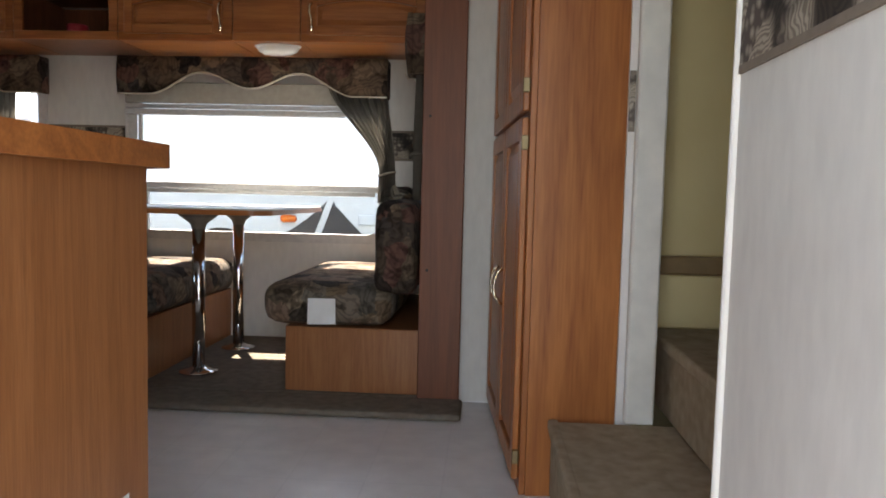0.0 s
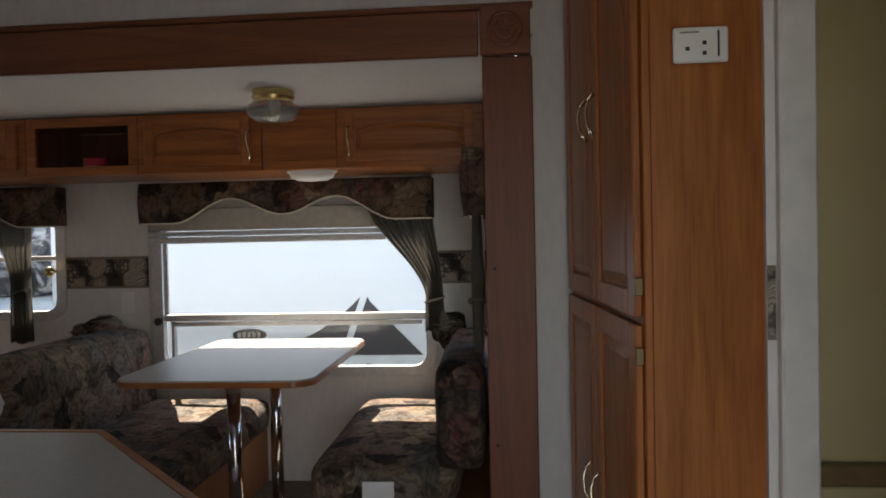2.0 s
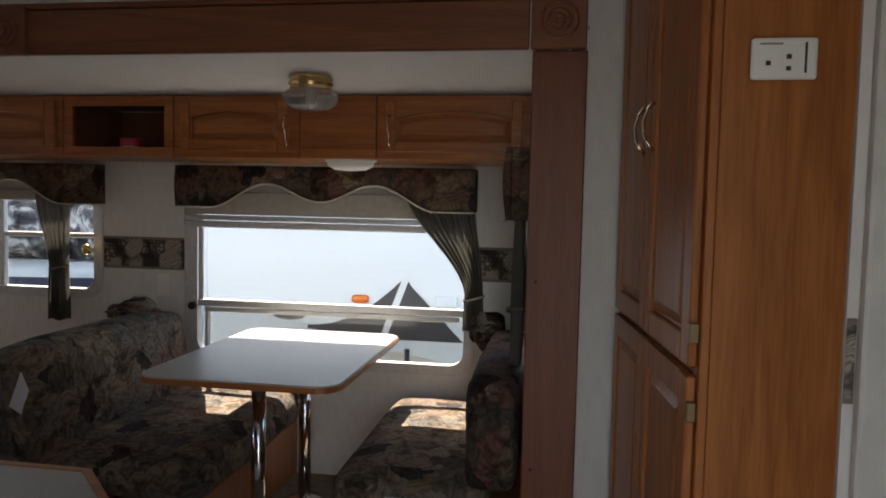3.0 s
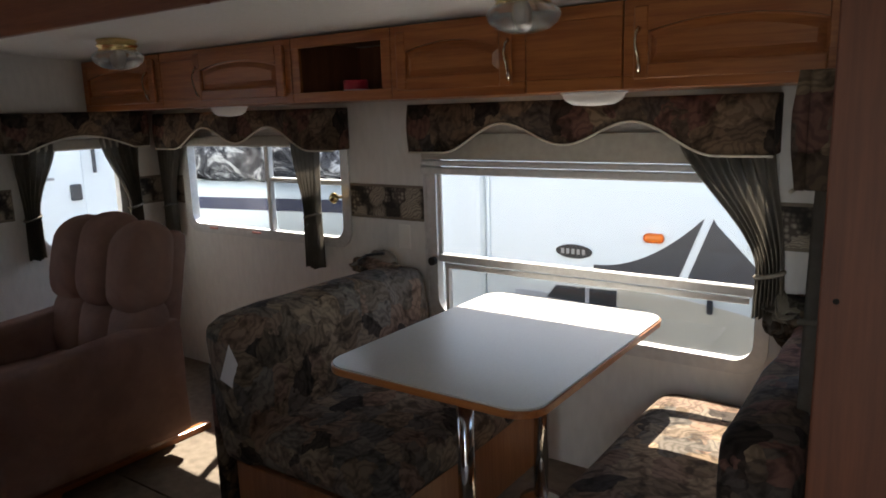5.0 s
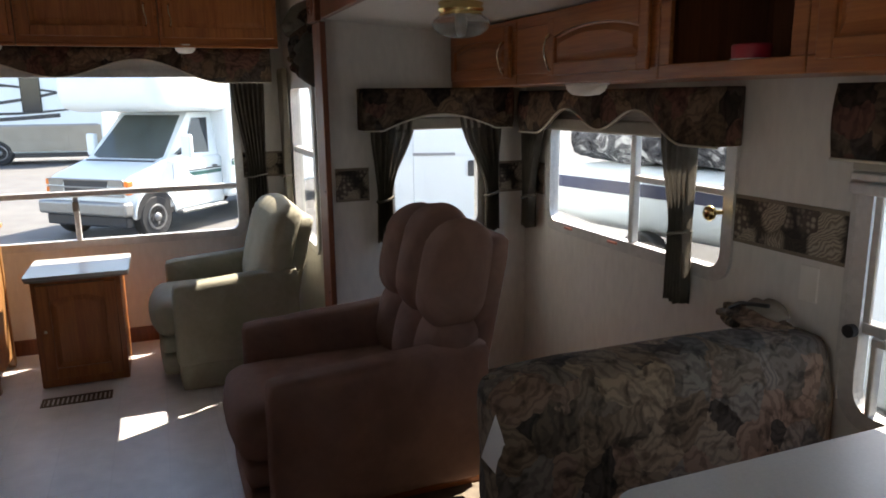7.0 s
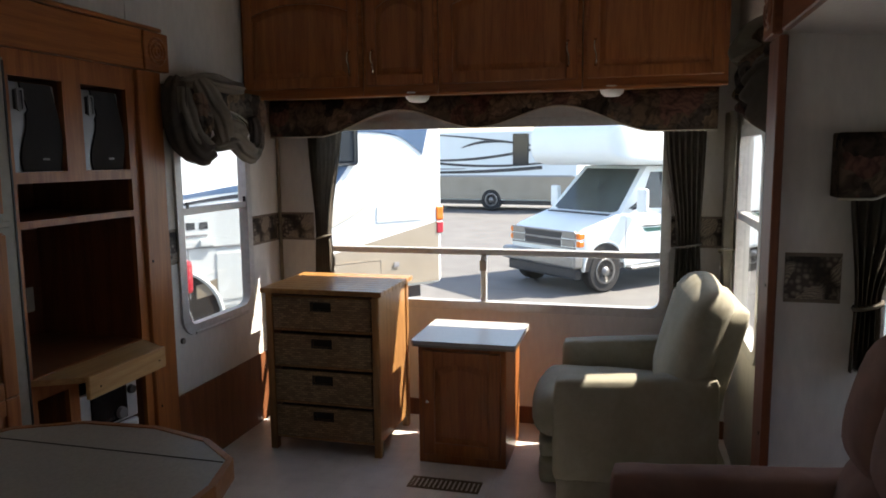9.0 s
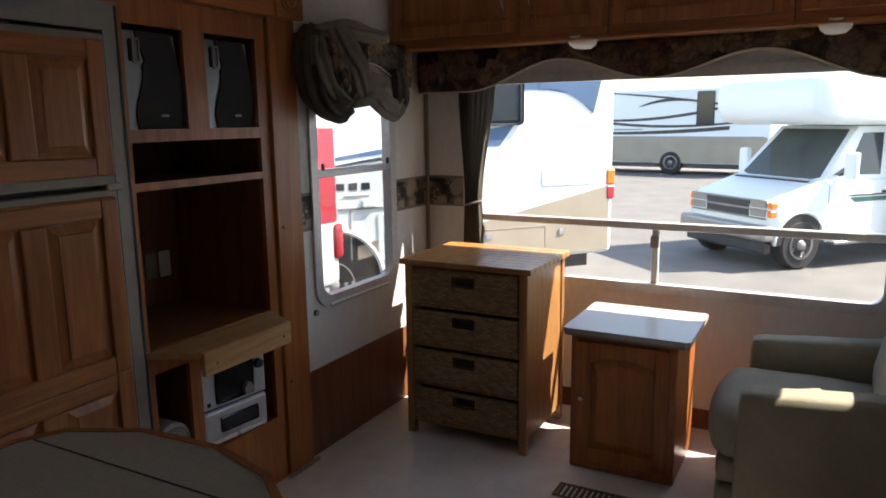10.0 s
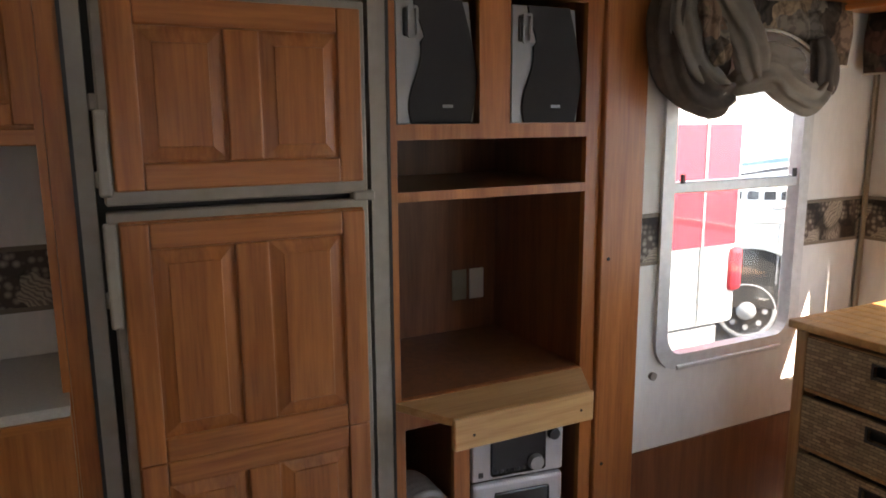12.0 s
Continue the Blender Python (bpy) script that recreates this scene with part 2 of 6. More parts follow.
    L(gap.outputs[0], mx2.inputs[7])
    L(mx2.outputs[2], b.inputs["Base Color"])
    return m


def vinyl_mat(name):
    """Pale sheet vinyl with a faint printed grid."""
    m = mat(name, (0.78, 0.765, 0.75), 0.34, col2=(0.69, 0.675, 0.665), scale=11, detail=8, bump=0.06, bscale=150)
    nt = m.node_tree
    b = nt.nodes["Principled BSDF"]
    ramp = [n for n in nt.nodes if n.bl_idname == "ShaderNodeValToRGB"][0]
    tc = [n for n in nt.nodes if n.bl_idname == "ShaderNodeTexCoord"][0]
    br = nt.nodes.new("ShaderNodeTexBrick")
    br.offset = 0.0
    br.inputs["Scale"].default_value = 1.0
    br.inputs["Brick Width"].default_value, br.inputs["Row Height"].default_value = 0.23, 0.23
    br.inputs["Mortar Size"].default_value, br.inputs["Mortar Smooth"].default_value = 0.004, 0.7
    br.inputs["Color1"].default_value, br.inputs["Color2"].default_value = (1, 1, 1, 1), (0.95, 0.95, 0.955, 1)
    br.inputs["Mortar"].default_value = (0.91, 0.91, 0.915, 1)
    nt.links.new(tc.outputs["Object"], br.inputs["Vector"])
    mx = nt.nodes.new("ShaderNodeMix")
    mx.data_type, mx.blend_type = "RGBA", "MULTIPLY"
    mx.inputs[0].default_value = 1.0
    nt.links.new(ramp.outputs[0], mx.inputs[6])
    nt.links.new(br.outputs["Color"], mx.inputs[7])
    nt.links.new(mx.outputs[2], b.inputs["Base Color"])
    return m


M = {}
M["oak"] = wood("oak", (0.42, 0.152, 0.044), (0.25, 0.078, 0.022))
M["oak_h"] = wood("oak_h", (0.42, 0.152, 0.044), (0.25, 0.078, 0.022), axis=0)
M["oak_y"] = wood("oak_y", (0.42, 0.152, 0.044), (0.25, 0.078, 0.022), axis=1)
M["oak_fine"] = wood("oak_fine", (0.36, 0.148, 0.056), (0.25, 0.092, 0.032), scale=2.2)
M["oak_red"] = wood("oak_red", (0.19, 0.056, 0.02), (0.125, 0.034, 0.012), rough=0.5)
M["oak_red_h"] = wood("oak_red_h", (0.25, 0.092, 0.042), (0.16, 0.054, 0.024), axis=0)
# Dark oak parts, also the shade inside open cabinets put into colour.
M["oak_dark_and_shade"] = wood("oak_dark_and_shade", (0.22, 0.085, 0.038), (0.13, 0.045, 0.02))
M["pine"] = wood("pine", (0.56, 0.34, 0.15), (0.42, 0.22, 0.085), axis=0, scale=1.2)
M["rattan_wood"] = wood("rattan_wood", (0.42, 0.22, 0.075), (0.24, 0.11, 0.035), axis=1, scale=1.5)
M["rattan_post"] = wood("rattan_post", (0.38, 0.2, 0.075), (0.22, 0.1, 0.035), scale=1.5)
M["wallpaper"] = mat("wallpaper", (0.69, 0.68, 0.65), 0.8, col2=(0.63, 0.62, 0.595), scale=38, detail=7, bump=0.1, bscale=90, stretch=(1, 1, 0.35))
M["ceiling"] = mat("ceiling", (0.80, 0.79, 0.765), 0.85, col2=(0.76, 0.75, 0.725), scale=50, bump=0.12, bscale=140)
M["cream"] = mat("cream", (0.66, 0.56, 0.31), 0.6, col2=(0.60, 0.50, 0.265), scale=3, bump=0.05)
M["brown_trim"] = mat("brown_trim", (0.24, 0.16, 0.075), 0.5, scale=20)
M["border"] = border_mat("border")
M["border_edge"] = mat("border_edge", (0.20, 0.165, 0.13), 0.7, scale=60)
M["vinyl"] = vinyl_mat("vinyl")
M["carpet"] = mat("carpet", (0.42, 0.34, 0.24), 0.95, col2=(0.31, 0.245, 0.165), scale=26, detail=8, bump=0.9, bscale=420, spec=0.1)
M["carpet_grey"] = mat("carpet_grey", (0.225, 0.19, 0.15), 0.95, col2=(0.165, 0.14, 0.11), scale=26, detail=8, bump=0.9, bscale=420, spec=0.1)
M["floral"] = leafy("floral", [(0.0, (0.045, 0.037, 0.031)), (0.28, (0.19, 0.138, 0.092)), (0.44, (0.105, 0.096, 0.084)), (0.58, (0.27, 0.20, 0.135)), (0.72, (0.165, 0.145, 0.12)), (0.86, (0.20, 0.135, 0.098))], scale=10)
M["floral_dark"] = leafy("floral_dark", [(0.0, (0.028, 0.021, 0.019)), (0.24, (0.125, 0.087, 0.06)), (0.42, (0.06, 0.05, 0.046)), (0.56, (0.19, 0.14, 0.095)), (0.72, (0.095, 0.075, 0.063)), (0.86, (0.13, 0.068, 0.055))], scale=9)
M["velour"] = blotch("velour", [(0.3, (0.20, 0.118, 0.094)), (0.55, (0.25, 0.15, 0.12)), (0.75, (0.30, 0.185, 0.15))], scale=4, warp=0.5, bump=0.35, fine=600, motif=0.12)
M["velour_green"] = blotch("velour_green", [(0.3, (0.27, 0.26, 0.20)), (0.55, (0.31, 0.295, 0.235)), (0.75, (0.345, 0.33, 0.265))], scale=5, warp=0.5, bump=0.45, fine=300, motif=0.12)
M["curtain"] = blotch("curtain", [(0.3, (0.17, 0.155, 0.13)), (0.55, (0.21, 0.19, 0.16)), (0.75, (0.24, 0.22, 0.18))], scale=7, warp=0.4, bump=0.3, fine=500, motif=0.2)
M["lining"] = blotch("lining", [(0.3, (0.26, 0.24, 0.195)), (0.7, (0.34, 0.31, 0.25))], scale=6, warp=0.3, motif=0.15)
for cname in ("curtain", "lining"):
    ct = M[cname].node_tree
    cb = ct.nodes["Principled BSDF"]
    tl = ct.nodes.new("ShaderNodeBsdfTranslucent")
    tl.inputs[0].default_value = (0.25, 0.235, 0.205, 1)
    cmx = ct.nodes.new("ShaderNodeMixShader")
    cmx.inputs[0].default_value = 0.18
    ct.links.new(cb.outputs[0], cmx.inputs[1])
    ct.links.new(tl.outputs[0], cmx.inputs[2])
    ct.links.new(cmx.outputs[0], ct.nodes["Material Output"].inputs[0])
M["taupe"] = blotch("taupe", [(0.3, (0.15, 0.13, 0.106)), (0.55, (0.20, 0.175, 0.145)), (0.75, (0.245, 0.215, 0.178))], scale=5, warp=0.4, bump=0.3, fine=500, motif=0.15)
M["taupe_dark"] = blotch("taupe_dark", [(0.3, (0.055, 0.045, 0.038)), (0.55, (0.085, 0.07, 0.06)), (0.75, (0.11, 0.09, 0.075))], scale=6, warp=0.4, bump=0.3, fine=500, motif=0.25)
M["shade"] = mat("shade", (0.40, 0.37, 0.32), 0.85, scale=30, bump=0.15)
M["piping"] = mat("piping", (0.62, 0.58, 0.48), 0.7, scale=90)
M["alu"] = mat("alu", (0.60, 0.60, 0.59), 0.42, 0.35, scale=40, bump=0.04)
M["steel"] = mat("steel", (0.72, 0.72, 0.72), 0.13, 1.0, scale=12)
M["grey_trim"] = mat("grey_trim", (0.30, 0.275, 0.24), 0.5, 0.25, scale=25)
M["brass"] = mat("brass", (0.72, 0.55, 0.25), 0.24, 1.0, scale=20)
M["hinge_brass"] = mat("hinge_brass", (0.26, 0.20, 0.11), 0.4, 0.9, scale=30)
M["nickel"] = mat("nickel", (0.75, 0.66, 0.50), 0.22, 1.0, scale=20)
M["white_plastic"] = mat("white_plastic", (0.80, 0.79, 0.75), 0.45, scale=6)
M["white_paint"] = mat("white_paint", (0.70, 0.69, 0.65), 0.65, col2=(0.60, 0.595, 0.565), scale=14, bump=0.1)
M["laminate"] = mat("laminate", (0.53, 0.53, 0.495), 0.34, col2=(0.49, 0.49, 0.46), scale=120, bump=0.02)
M["laminate_grey"] = mat("laminate_grey", (0.42, 0.41, 0.38), 0.3, col2=(0.36, 0.35, 0.325), scale=140, bump=0.02)
M["paper"] = mat("paper", (0.82, 0.81, 0.79), 0.7, scale=12)
M["silver_light"] = mat("silver_light", (0.55, 0.55, 0.56), 0.38, 0.25, scale=15)
M["hose"] = mat("hose", (0.38, 0.37, 0.355), 0.6, scale=30, bump=0.3, bscale=120)
M["black"] = mat("black", (0.02, 0.02, 0.021), 0.5, scale=30)
M["black_gloss"] = mat("black_gloss", (0.012, 0.012, 0.013), 0.12, scale=30)
M["speaker_cloth"] = mat("speaker_cloth", (0.028, 0.028, 0.03), 0.9, scale=300, bump=0.6, bscale=900)
M["silver"] = mat("silver", (0.30, 0.30, 0.30), 0.35, 0.6, scale=15)
M["shadow_gap"] = mat("shadow_gap", (0.03, 0.025, 0.02), 0.9)
M["glass"] = glass_mat("glass")
M["screen"] = glass_mat("screen", (0.60, 0.60, 0.59))
M["red"] = mat("red", (0.44, 0.025, 0.045), 0.4, scale=4)
M["ceramic"] = mat("ceramic", (0.5, 0.2, 0.16), 0.4, scale=18)
M["vent"] = mat("vent", (0.13, 0.095, 0.06), 0.5, 0.3, scale=40)


def wicker_mat():
    m = mat("wicker", (0.34, 0.235, 0.125), 0.7, col2=(0.2, 0.13, 0.065), scale=60, detail=6)
    nt = m.node_tree
    b = nt.nodes["Principled BSDF"]
    tc = [n for n in nt.nodes if n.bl_idname == "ShaderNodeTexCoord"][0]
    br = nt.nodes.new("ShaderNodeTexBrick")
    br.inputs["Scale"].default_value = 1.0
    br.inputs["Brick Width"].default_value, br.inputs["Row Height"].default_value = 0.030, 0.011
    br.inputs["Mortar Size"].default_value, br.inputs["Mortar Smooth"].default_value = 0.0022, 1.0
    br.inputs["Color1"].default_value, br.inputs["Color2"].default_value = (0.33, 0.22, 0.115, 1), (0.17, 0.105, 0.05, 1)
    br.inputs["Mortar"].default_value = (0.09, 0.055, 0.025, 1)
    mp = nt.nodes.new("ShaderNodeMapping")
    mp.inputs["Rotation"].default_value = (radians(90), 0, radians(90))
    sep = nt.nodes.new("ShaderNodeSeparateXYZ")
    com = nt.nodes.new("ShaderNodeCombineXYZ")
    nt.links.new(tc.outputs["Object"], sep.inputs[0])
    nt.links.new(sep.outputs[0], com.inputs[0])
    nt.links.new(sep.outputs[2], com.inputs[1])
    nt.links.new(com.outputs[0], br.inputs["Vector"])
    nt.links.new(br.outputs["Color"], b.inputs["Base Color"])
    bp = nt.nodes.new("ShaderNodeBump")
    bp.inputs["Strength"].default_value, bp.inputs["Distance"].default_value = 0.9, 0.003
    nt.links.new(br.outputs["Color"], bp.inputs["Height"])
    nt.links.new(bp.outputs[0], b.inputs["Normal"])
    return m


M["wicker"] = wicker_mat()


# ---- shape helpers ----
def part(name, bm, material, parent=None, label="", smooth=False):
    me = bpy.data.meshes.new(name)
    bmesh.ops.recalc_face_normals(bm, faces=bm.faces)
    if smooth:
        for fc in bm.faces:
            fc.smooth = True
    bm.to_mesh(me)
    bm.free()
    me.materials.append(M[material] if isinstance(material, str) else material)
    ob = new(name, me)
    if parent is not None:
        ob.parent = parent
    if label:
        tagged(ob, label)
    return ob


def thing(name, label, category, m=None, group="", kind=""):
    ob = new(name)
    ob.empty_display_size = 0.1
    if m is not None:
        ob.matrix_basis = m
    return tagged(ob, label, category, group, kind)


def add_box(bm, x0, x1, y0, y1, z0, z1, bev=0.0, seg=1):
    r = bmesh.ops.create_cube(bm, size=1.0)
    vs = r["verts"]
    for v in vs:
        v.co = ((x0 + x1) / 2 + v.co.x * (x1 - x0), (y0 + y1) / 2 + v.co.y * (y1 - y0), (z0 + z1) / 2 + v.co.z * (z1 - z0))
    if bev:
        es = list({e for v in vs for e in v.link_edges})
        bmesh.ops.bevel(bm, geom=es, offset=bev, segments=seg, affect="EDGES", profile=0.5)


def box(x0, x1, y0, y1, z0, z1, bev=0.0, seg=1):
    bm = bmesh.new()
    add_box(bm, x0, x1, y0, y1, z0, z1, bev, seg)
    return bm


def add_soft(bm, x0, x1, y0, y1, z0, z1, r=0.05, n=6, puff=0.0, noise_amp=0.0, seed=0.0):
    """A padded block: rounded all over, swollen by puff and slightly uneven."""
    c = Vector(((x0 + x1) / 2, (y0 + y1) / 2, (z0 + z1) / 2))
    h = Vector((abs(x1 - x0) / 2, abs(y1 - y0) / 2, abs(z1 - z0) / 2))
    r = min(r, h.x, h.y, h.z)
    res = bmesh.ops.create_cube(bm, size=2.0)
    es = list({e for v in res["verts"] for e in v.link_edges})
    before = set(bm.verts) - set(res["verts"])
    bmesh.ops.subdivide_edges(bm, edges=es, cuts=n, use_grid_fill=True)
    vs = [v for v in bm.verts if v not in before]
    for v in vs:
        u = Vector([math.copysign(abs(q) ** 0.75, q) for q in v.co])
        p = Vector((u.x * h.x, u.y * h.y, u.z * h.z))
        core = Vector([max(-(hh - r), min(hh - r, q)) for q, hh in zip(p, h)])
        d = p - core
        if d.length > 1e-6:
            p = core + d.normalized() * r
        if puff:
            k = [1 - min(1, abs(q) / hh) ** 2 for q, hh in zip(p, h)]
            p += Vector((math.copysign(puff * k[1] * k[2], p.x), math.copysign(puff * k[0] * k[2], p.y), math.copysign(puff * k[0] * k[1], p.z)))
        if noise_amp:
            p += noise.noise_vector(p * 7 + Vector((seed, seed * 1.7, 0))) * noise_amp
        v.co = c + p


def soft(*a, **k):
    bm = bmesh.new()
    add_soft(bm, *a, **k)
    return bm


def add_poly(bm, pts, y0, y1):
    """A prism: outline in x, z, from y0 to y1."""
    a = [bm.verts.new((x, y0, z)) for x, z in pts]
    b = [bm.verts.new((x, y1, z)) for x, z in pts]
    n = len(pts)
    bm.faces.new(a)
    bm.faces.new(b[::-1])
    for i in range(n):
        bm.faces.new((a[i], b[i], b[(i + 1) % n], a[(i + 1) % n]))


def add_tube(bm, pts, r, seg=8, caps=True):
    pts = [Vector(p) for p in pts]
    rings = []
    for i, p in enumerate(pts):
        d = (pts[min(i + 1, len(pts) - 1)] - pts[max(i - 1, 0)]).normalized()
        up = Vector((0, 0, 1)) if abs(d.z) < 0.9 else Vector((1, 0, 0))
        u = d.cross(up).normalized()
        w = d.cross(u)
        rr = r[i] if isinstance(r, (list, tuple)) else r
        rings.append([bm.verts.new(p + (u * math.cos(a) + w * math.sin(a)) * rr) for a in [2 * math.pi * k / seg for k in range(seg)]])
    for a, b in zip(rings, rings[1:]):
        for k in range(seg):
            bm.faces.new((a[k], a[(k + 1) % seg], b[(k + 1) % seg], b[k]))
    if caps:
        bm.faces.new(rings[0])
        bm.faces.new(rings[-1][::-1])


def tube(pts, r, seg=8):
    bm = bmesh.new()
    add_tube(bm, pts, r, seg)
    return bm


def add_lathe(bm, prof, seg=24, at=(0, 0, 0)):
    """Turned shape: profile of (radius, z)."""
    rings = []
    for r, z in prof:
        rings.append([bm.verts.new((at[0] + max(r, 1e-4) * math.cos(2 * math.pi * k / seg), at[1] + max(r, 1e-4) * math.sin(2 * math.pi * k / seg), at[2] + z)) for k in range(seg)])
    for a, b in zip(rings, rings[1:]):
        for k in range(seg):
            bm.faces.new((a[k], a[(k + 1) % seg], b[(k + 1) % seg], b[k]))
    bm.faces.new(rings[0])
    bm.faces.new(rings[-1][::-1])


def rounded(x0, x1, z0, z1, r, n=6):
    out = []
    for cx, cz, a0 in ((x1 - r, z1 - r, 0), (x0 + r, z1 - r, 90), (x0 + r, z0 + r, 180), (x1 - r, z0 + r, 270)):
        for k in range(n + 1):
            a = radians(a0 + 90 * k / n)
            out.append((cx + r * math.cos(a), cz + r * math.sin(a)))
    return out


def add_ring(bm, outer, inner, y0, y1):
    """A frame between two outlines of equal count."""
    n = len(outer)
    lay = [[bm.verts.new((x, y, z)) for x, z in o] for o in (outer, inner) for y in (y0, y1)]
    oa, ob_, ia, ib = lay
    for i in range(n):
        j = (i + 1) % n
        bm.faces.new((oa[i], oa[j], ia[j], ia[i]))
        bm.faces.new((ob_[i], ib[i], ib[j], ob_[j]))
        bm.faces.new((oa[i], ob_[i], ob_[j], oa[j]))
        bm.faces.new((ia[i], ia[j], ib[j], ib[i]))


def wall_bm(u0, u1, z0, z1, holes, d0, d1, axis):
    """A wall along x (axis 'x', thickness in y from d0 to d1) or along y, with rectangular openings cut through."""
    us = sorted({u0, u1, *[q for h in holes for q in h[:2]]})
    zs = sorted({z0, z1, *[q for h in holes for q in h[2:]]})
    bm = bmesh.new()
    cache = {}

    def vert(u, d, z):
        key = (round(u, 5), round(d, 5), round(z, 5))
        if key not in cache:
            cache[key] = bm.verts.new((u, d, z) if axis == "x" else (d, u, z))
        return cache[key]

    def solid(i, k):
        if not (0 <= i < len(us) - 1 and 0 <= k < len(zs) - 1):
            return False
        cu, cz = (us[i] + us[i + 1]) / 2, (zs[k] + zs[k + 1]) / 2
        return not any(h[0] < cu < h[1] and h[2] < cz < h[3] for h in holes)

    for i in range(len(us) - 1):
        for k in range(len(zs) - 1):
            if not solid(i, k):
                continue
            a, b, c, e = us[i], us[i + 1], zs[k], zs[k + 1]
            for d in (d0, d1):
                bm.faces.new((vert(a, d, c), vert(b, d, c), vert(b, d, e), vert(a, d, e)))
            for di, dk, p, q in ((-1, 0, (a, c), (a, e)), (1, 0, (b, c), (b, e)), (0, -1, (a, c), (b, c)), (0, 1, (a, e), (b, e))):
                if not solid(i + di, k + dk):
                    bm.faces.new((vert(p[0], d0, p[1]), vert(q[0], d0, q[1]), vert(q[0], d1, q[1]), vert(p[0], d1, p[1])))
    return bm


def structure(name, bm, material, label, category):
    return tagged(part(name, bm, material), label, category, kind="structure")


# Frames that turn local x to the right, z up and -y to the viewer
def facing_south(x, y, z):
    return pose(x, y, z)


def facing_north(x, y, z):
    return pose(x, y, z, 0, 0, 180)


def facing_east(x, y, z):
    return pose(x, y, z, 0, 0, 90)


def facing_west(x, y, z):
    return pose(x, y, z, 0, 0, -90)


# ---- structure ----
WN, WB, WS, XR = 5.375, 4.33, 1.755, -3.28   # slide's north wall, body's north wall, south wall, rear wall
SX0, SX1 = -1.87, 1.98                        # ends of the slide-out
CEIL, SCEIL = 2.42, 1.905
structure("floor", box(XR - 0.05, 3.7, WS - 0.05, WB + 0.02, -0.08, 0.0), "vinyl", "pale grey patterned sheet vinyl floor", "floor")
structure("slide_floor", box(SX0, SX1, 4.272, WN, -0.06, 0.03), "carpet_grey", "grey-brown carpet on the raised slide-out floor", "floor")
structure("carpet_lip", box(SX0 + 0.02, 2.1, 4.04, 4.268, 0.002, 0.03, 0.012, 2), "carpet_grey", "grey-brown carpeted lip in front of the slide-out", "carpet")
WIN_A = (0.19, 1.60, 0.60, 1.40)
WIN_B = (-1.60, -0.345, 0.90, 1.42)
WIN_C = (4.60, 5.10, 0.85, 1.43)
WIN_E = (4.62, 5.14, 0.70, 1.43)
WIN_D = (-3.02, -2.36, 0.69, 1.62)
WIN_R = (2.02, 4.00, 0.68, 1.70)
WIN_S = (-2.905, -2.28, 0.70, 1.62)
structure("wall_north_slide", wall_bm(SX0 - 0.05, SX1 + 0.05, -0.06, SCEIL, [WIN_A, WIN_B], WN, WN + 0.05, "x"), "wallpaper", "off-white mottled wallpaper wall of the slide-out", "wall")
structure("wall_west_slide", wall_bm(4.29, WN, -0.06, SCEIL, [WIN_C], SX0 - 0.05, SX0, "y"), "wallpaper", "off-white wallpapered end wall of the slide-out", "wall")
structure("wall_east_slide", wall_bm(4.29, WN, -0.06, SCEIL, [WIN_E], SX1, SX1 + 0.05, "y"), "wallpaper", "off-white wallpapered end wall of the slide-out", "wall")
structure("wall_north_rear", wall_bm(XR - 0.05, SX0 - 0.052, 0.0, CEIL, [WIN_D], WB, WB + 0.05, "x"), "wallpaper", "off-white mottled wallpaper wall beside the slide-out", "wall")
structure("wall_north_head", wall_bm(SX0 - 0.05, 2.09, SCEIL + 0.06, CEIL, [], 4.281, 4.33, "x"), "wallpaper", "off-white wall above the slide-out opening", "wall")
structure("wall_north_front", wall_bm(2.03 + 0.004, 3.7, 0.0, CEIL, [], WB, WB + 0.05, "x"), "wallpaper", "off-white wallpaper wall beside the pantry", "wall")
structure("wall_rear", wall_bm(WS - 0.05, WB + 0.05, 0.0, CEIL, [WIN_R], XR - 0.05, XR, "y"), "wallpaper", "off-white wallpapered rear wall with a wide window", "wall")
structure("wall_south_rear", wall_bm(XR, -1.99, 0.0, CEIL, [WIN_S], WS - 0.05, WS, "x"), "wallpaper", "off-white wallpaper wall with a tall window", "wall")
structure("wall_south_head", wall_bm(-1.985, -0.5, 2.095, CEIL, [], WS - 0.05, WS, "x"), "wallpaper", "off-white wall above the refrigerator unit", "wall")
structure("wall_south_kitchen", wall_bm(-0.56, 1.72, -0.02, CEIL, [], 1.40, 1.45, "x"), "wallpaper", "off-white wallpaper wall behind the stove", "wall")
structure("wall_south_entry", wall_bm(1.724, 3.7, -1.0, CEIL, [(1.78, 2.50, -0.96, 2.0)], 1.30, 1.45, "x"), "wallpaper", "off-white wall around the entry door opening", "wall")
structure("wall_partition", wall_bm(1.452, 2.5, -0.3, CEIL, [], 2.545, 2.585, "y"), "wallpaper", "off-white mottled wallpaper partition beside the entry", "wall")
structure("wall_hall_side", wall_bm(2.59, 3.7, 0.0, CEIL, [], 2.44, 2.48, "x"), "cream", "cream wall of the stair hall", "wall")
structure("wall_hall_back", wall_bm(2.482, 3.70, 0.0, CEIL, [], 3.66, 3.70, "y"), "cream", "cream wall at the end of the stair hall", "wall")
structure("wall_hall_north", wall_bm(2.66, 3.655, 0.0, CEIL, [], 3.70, 3.74, "x"), "cream", "yellowish cream wall beside the carpeted steps", "wall")
structure("ceiling", box(XR - 0.05, 3.7, 1.30, WB + 0.05, CEIL, CEIL + 0.05), "ceiling", "off-white textured ceiling panel", "ceiling")
CTOP = 1.853
bm = bmesh.new()
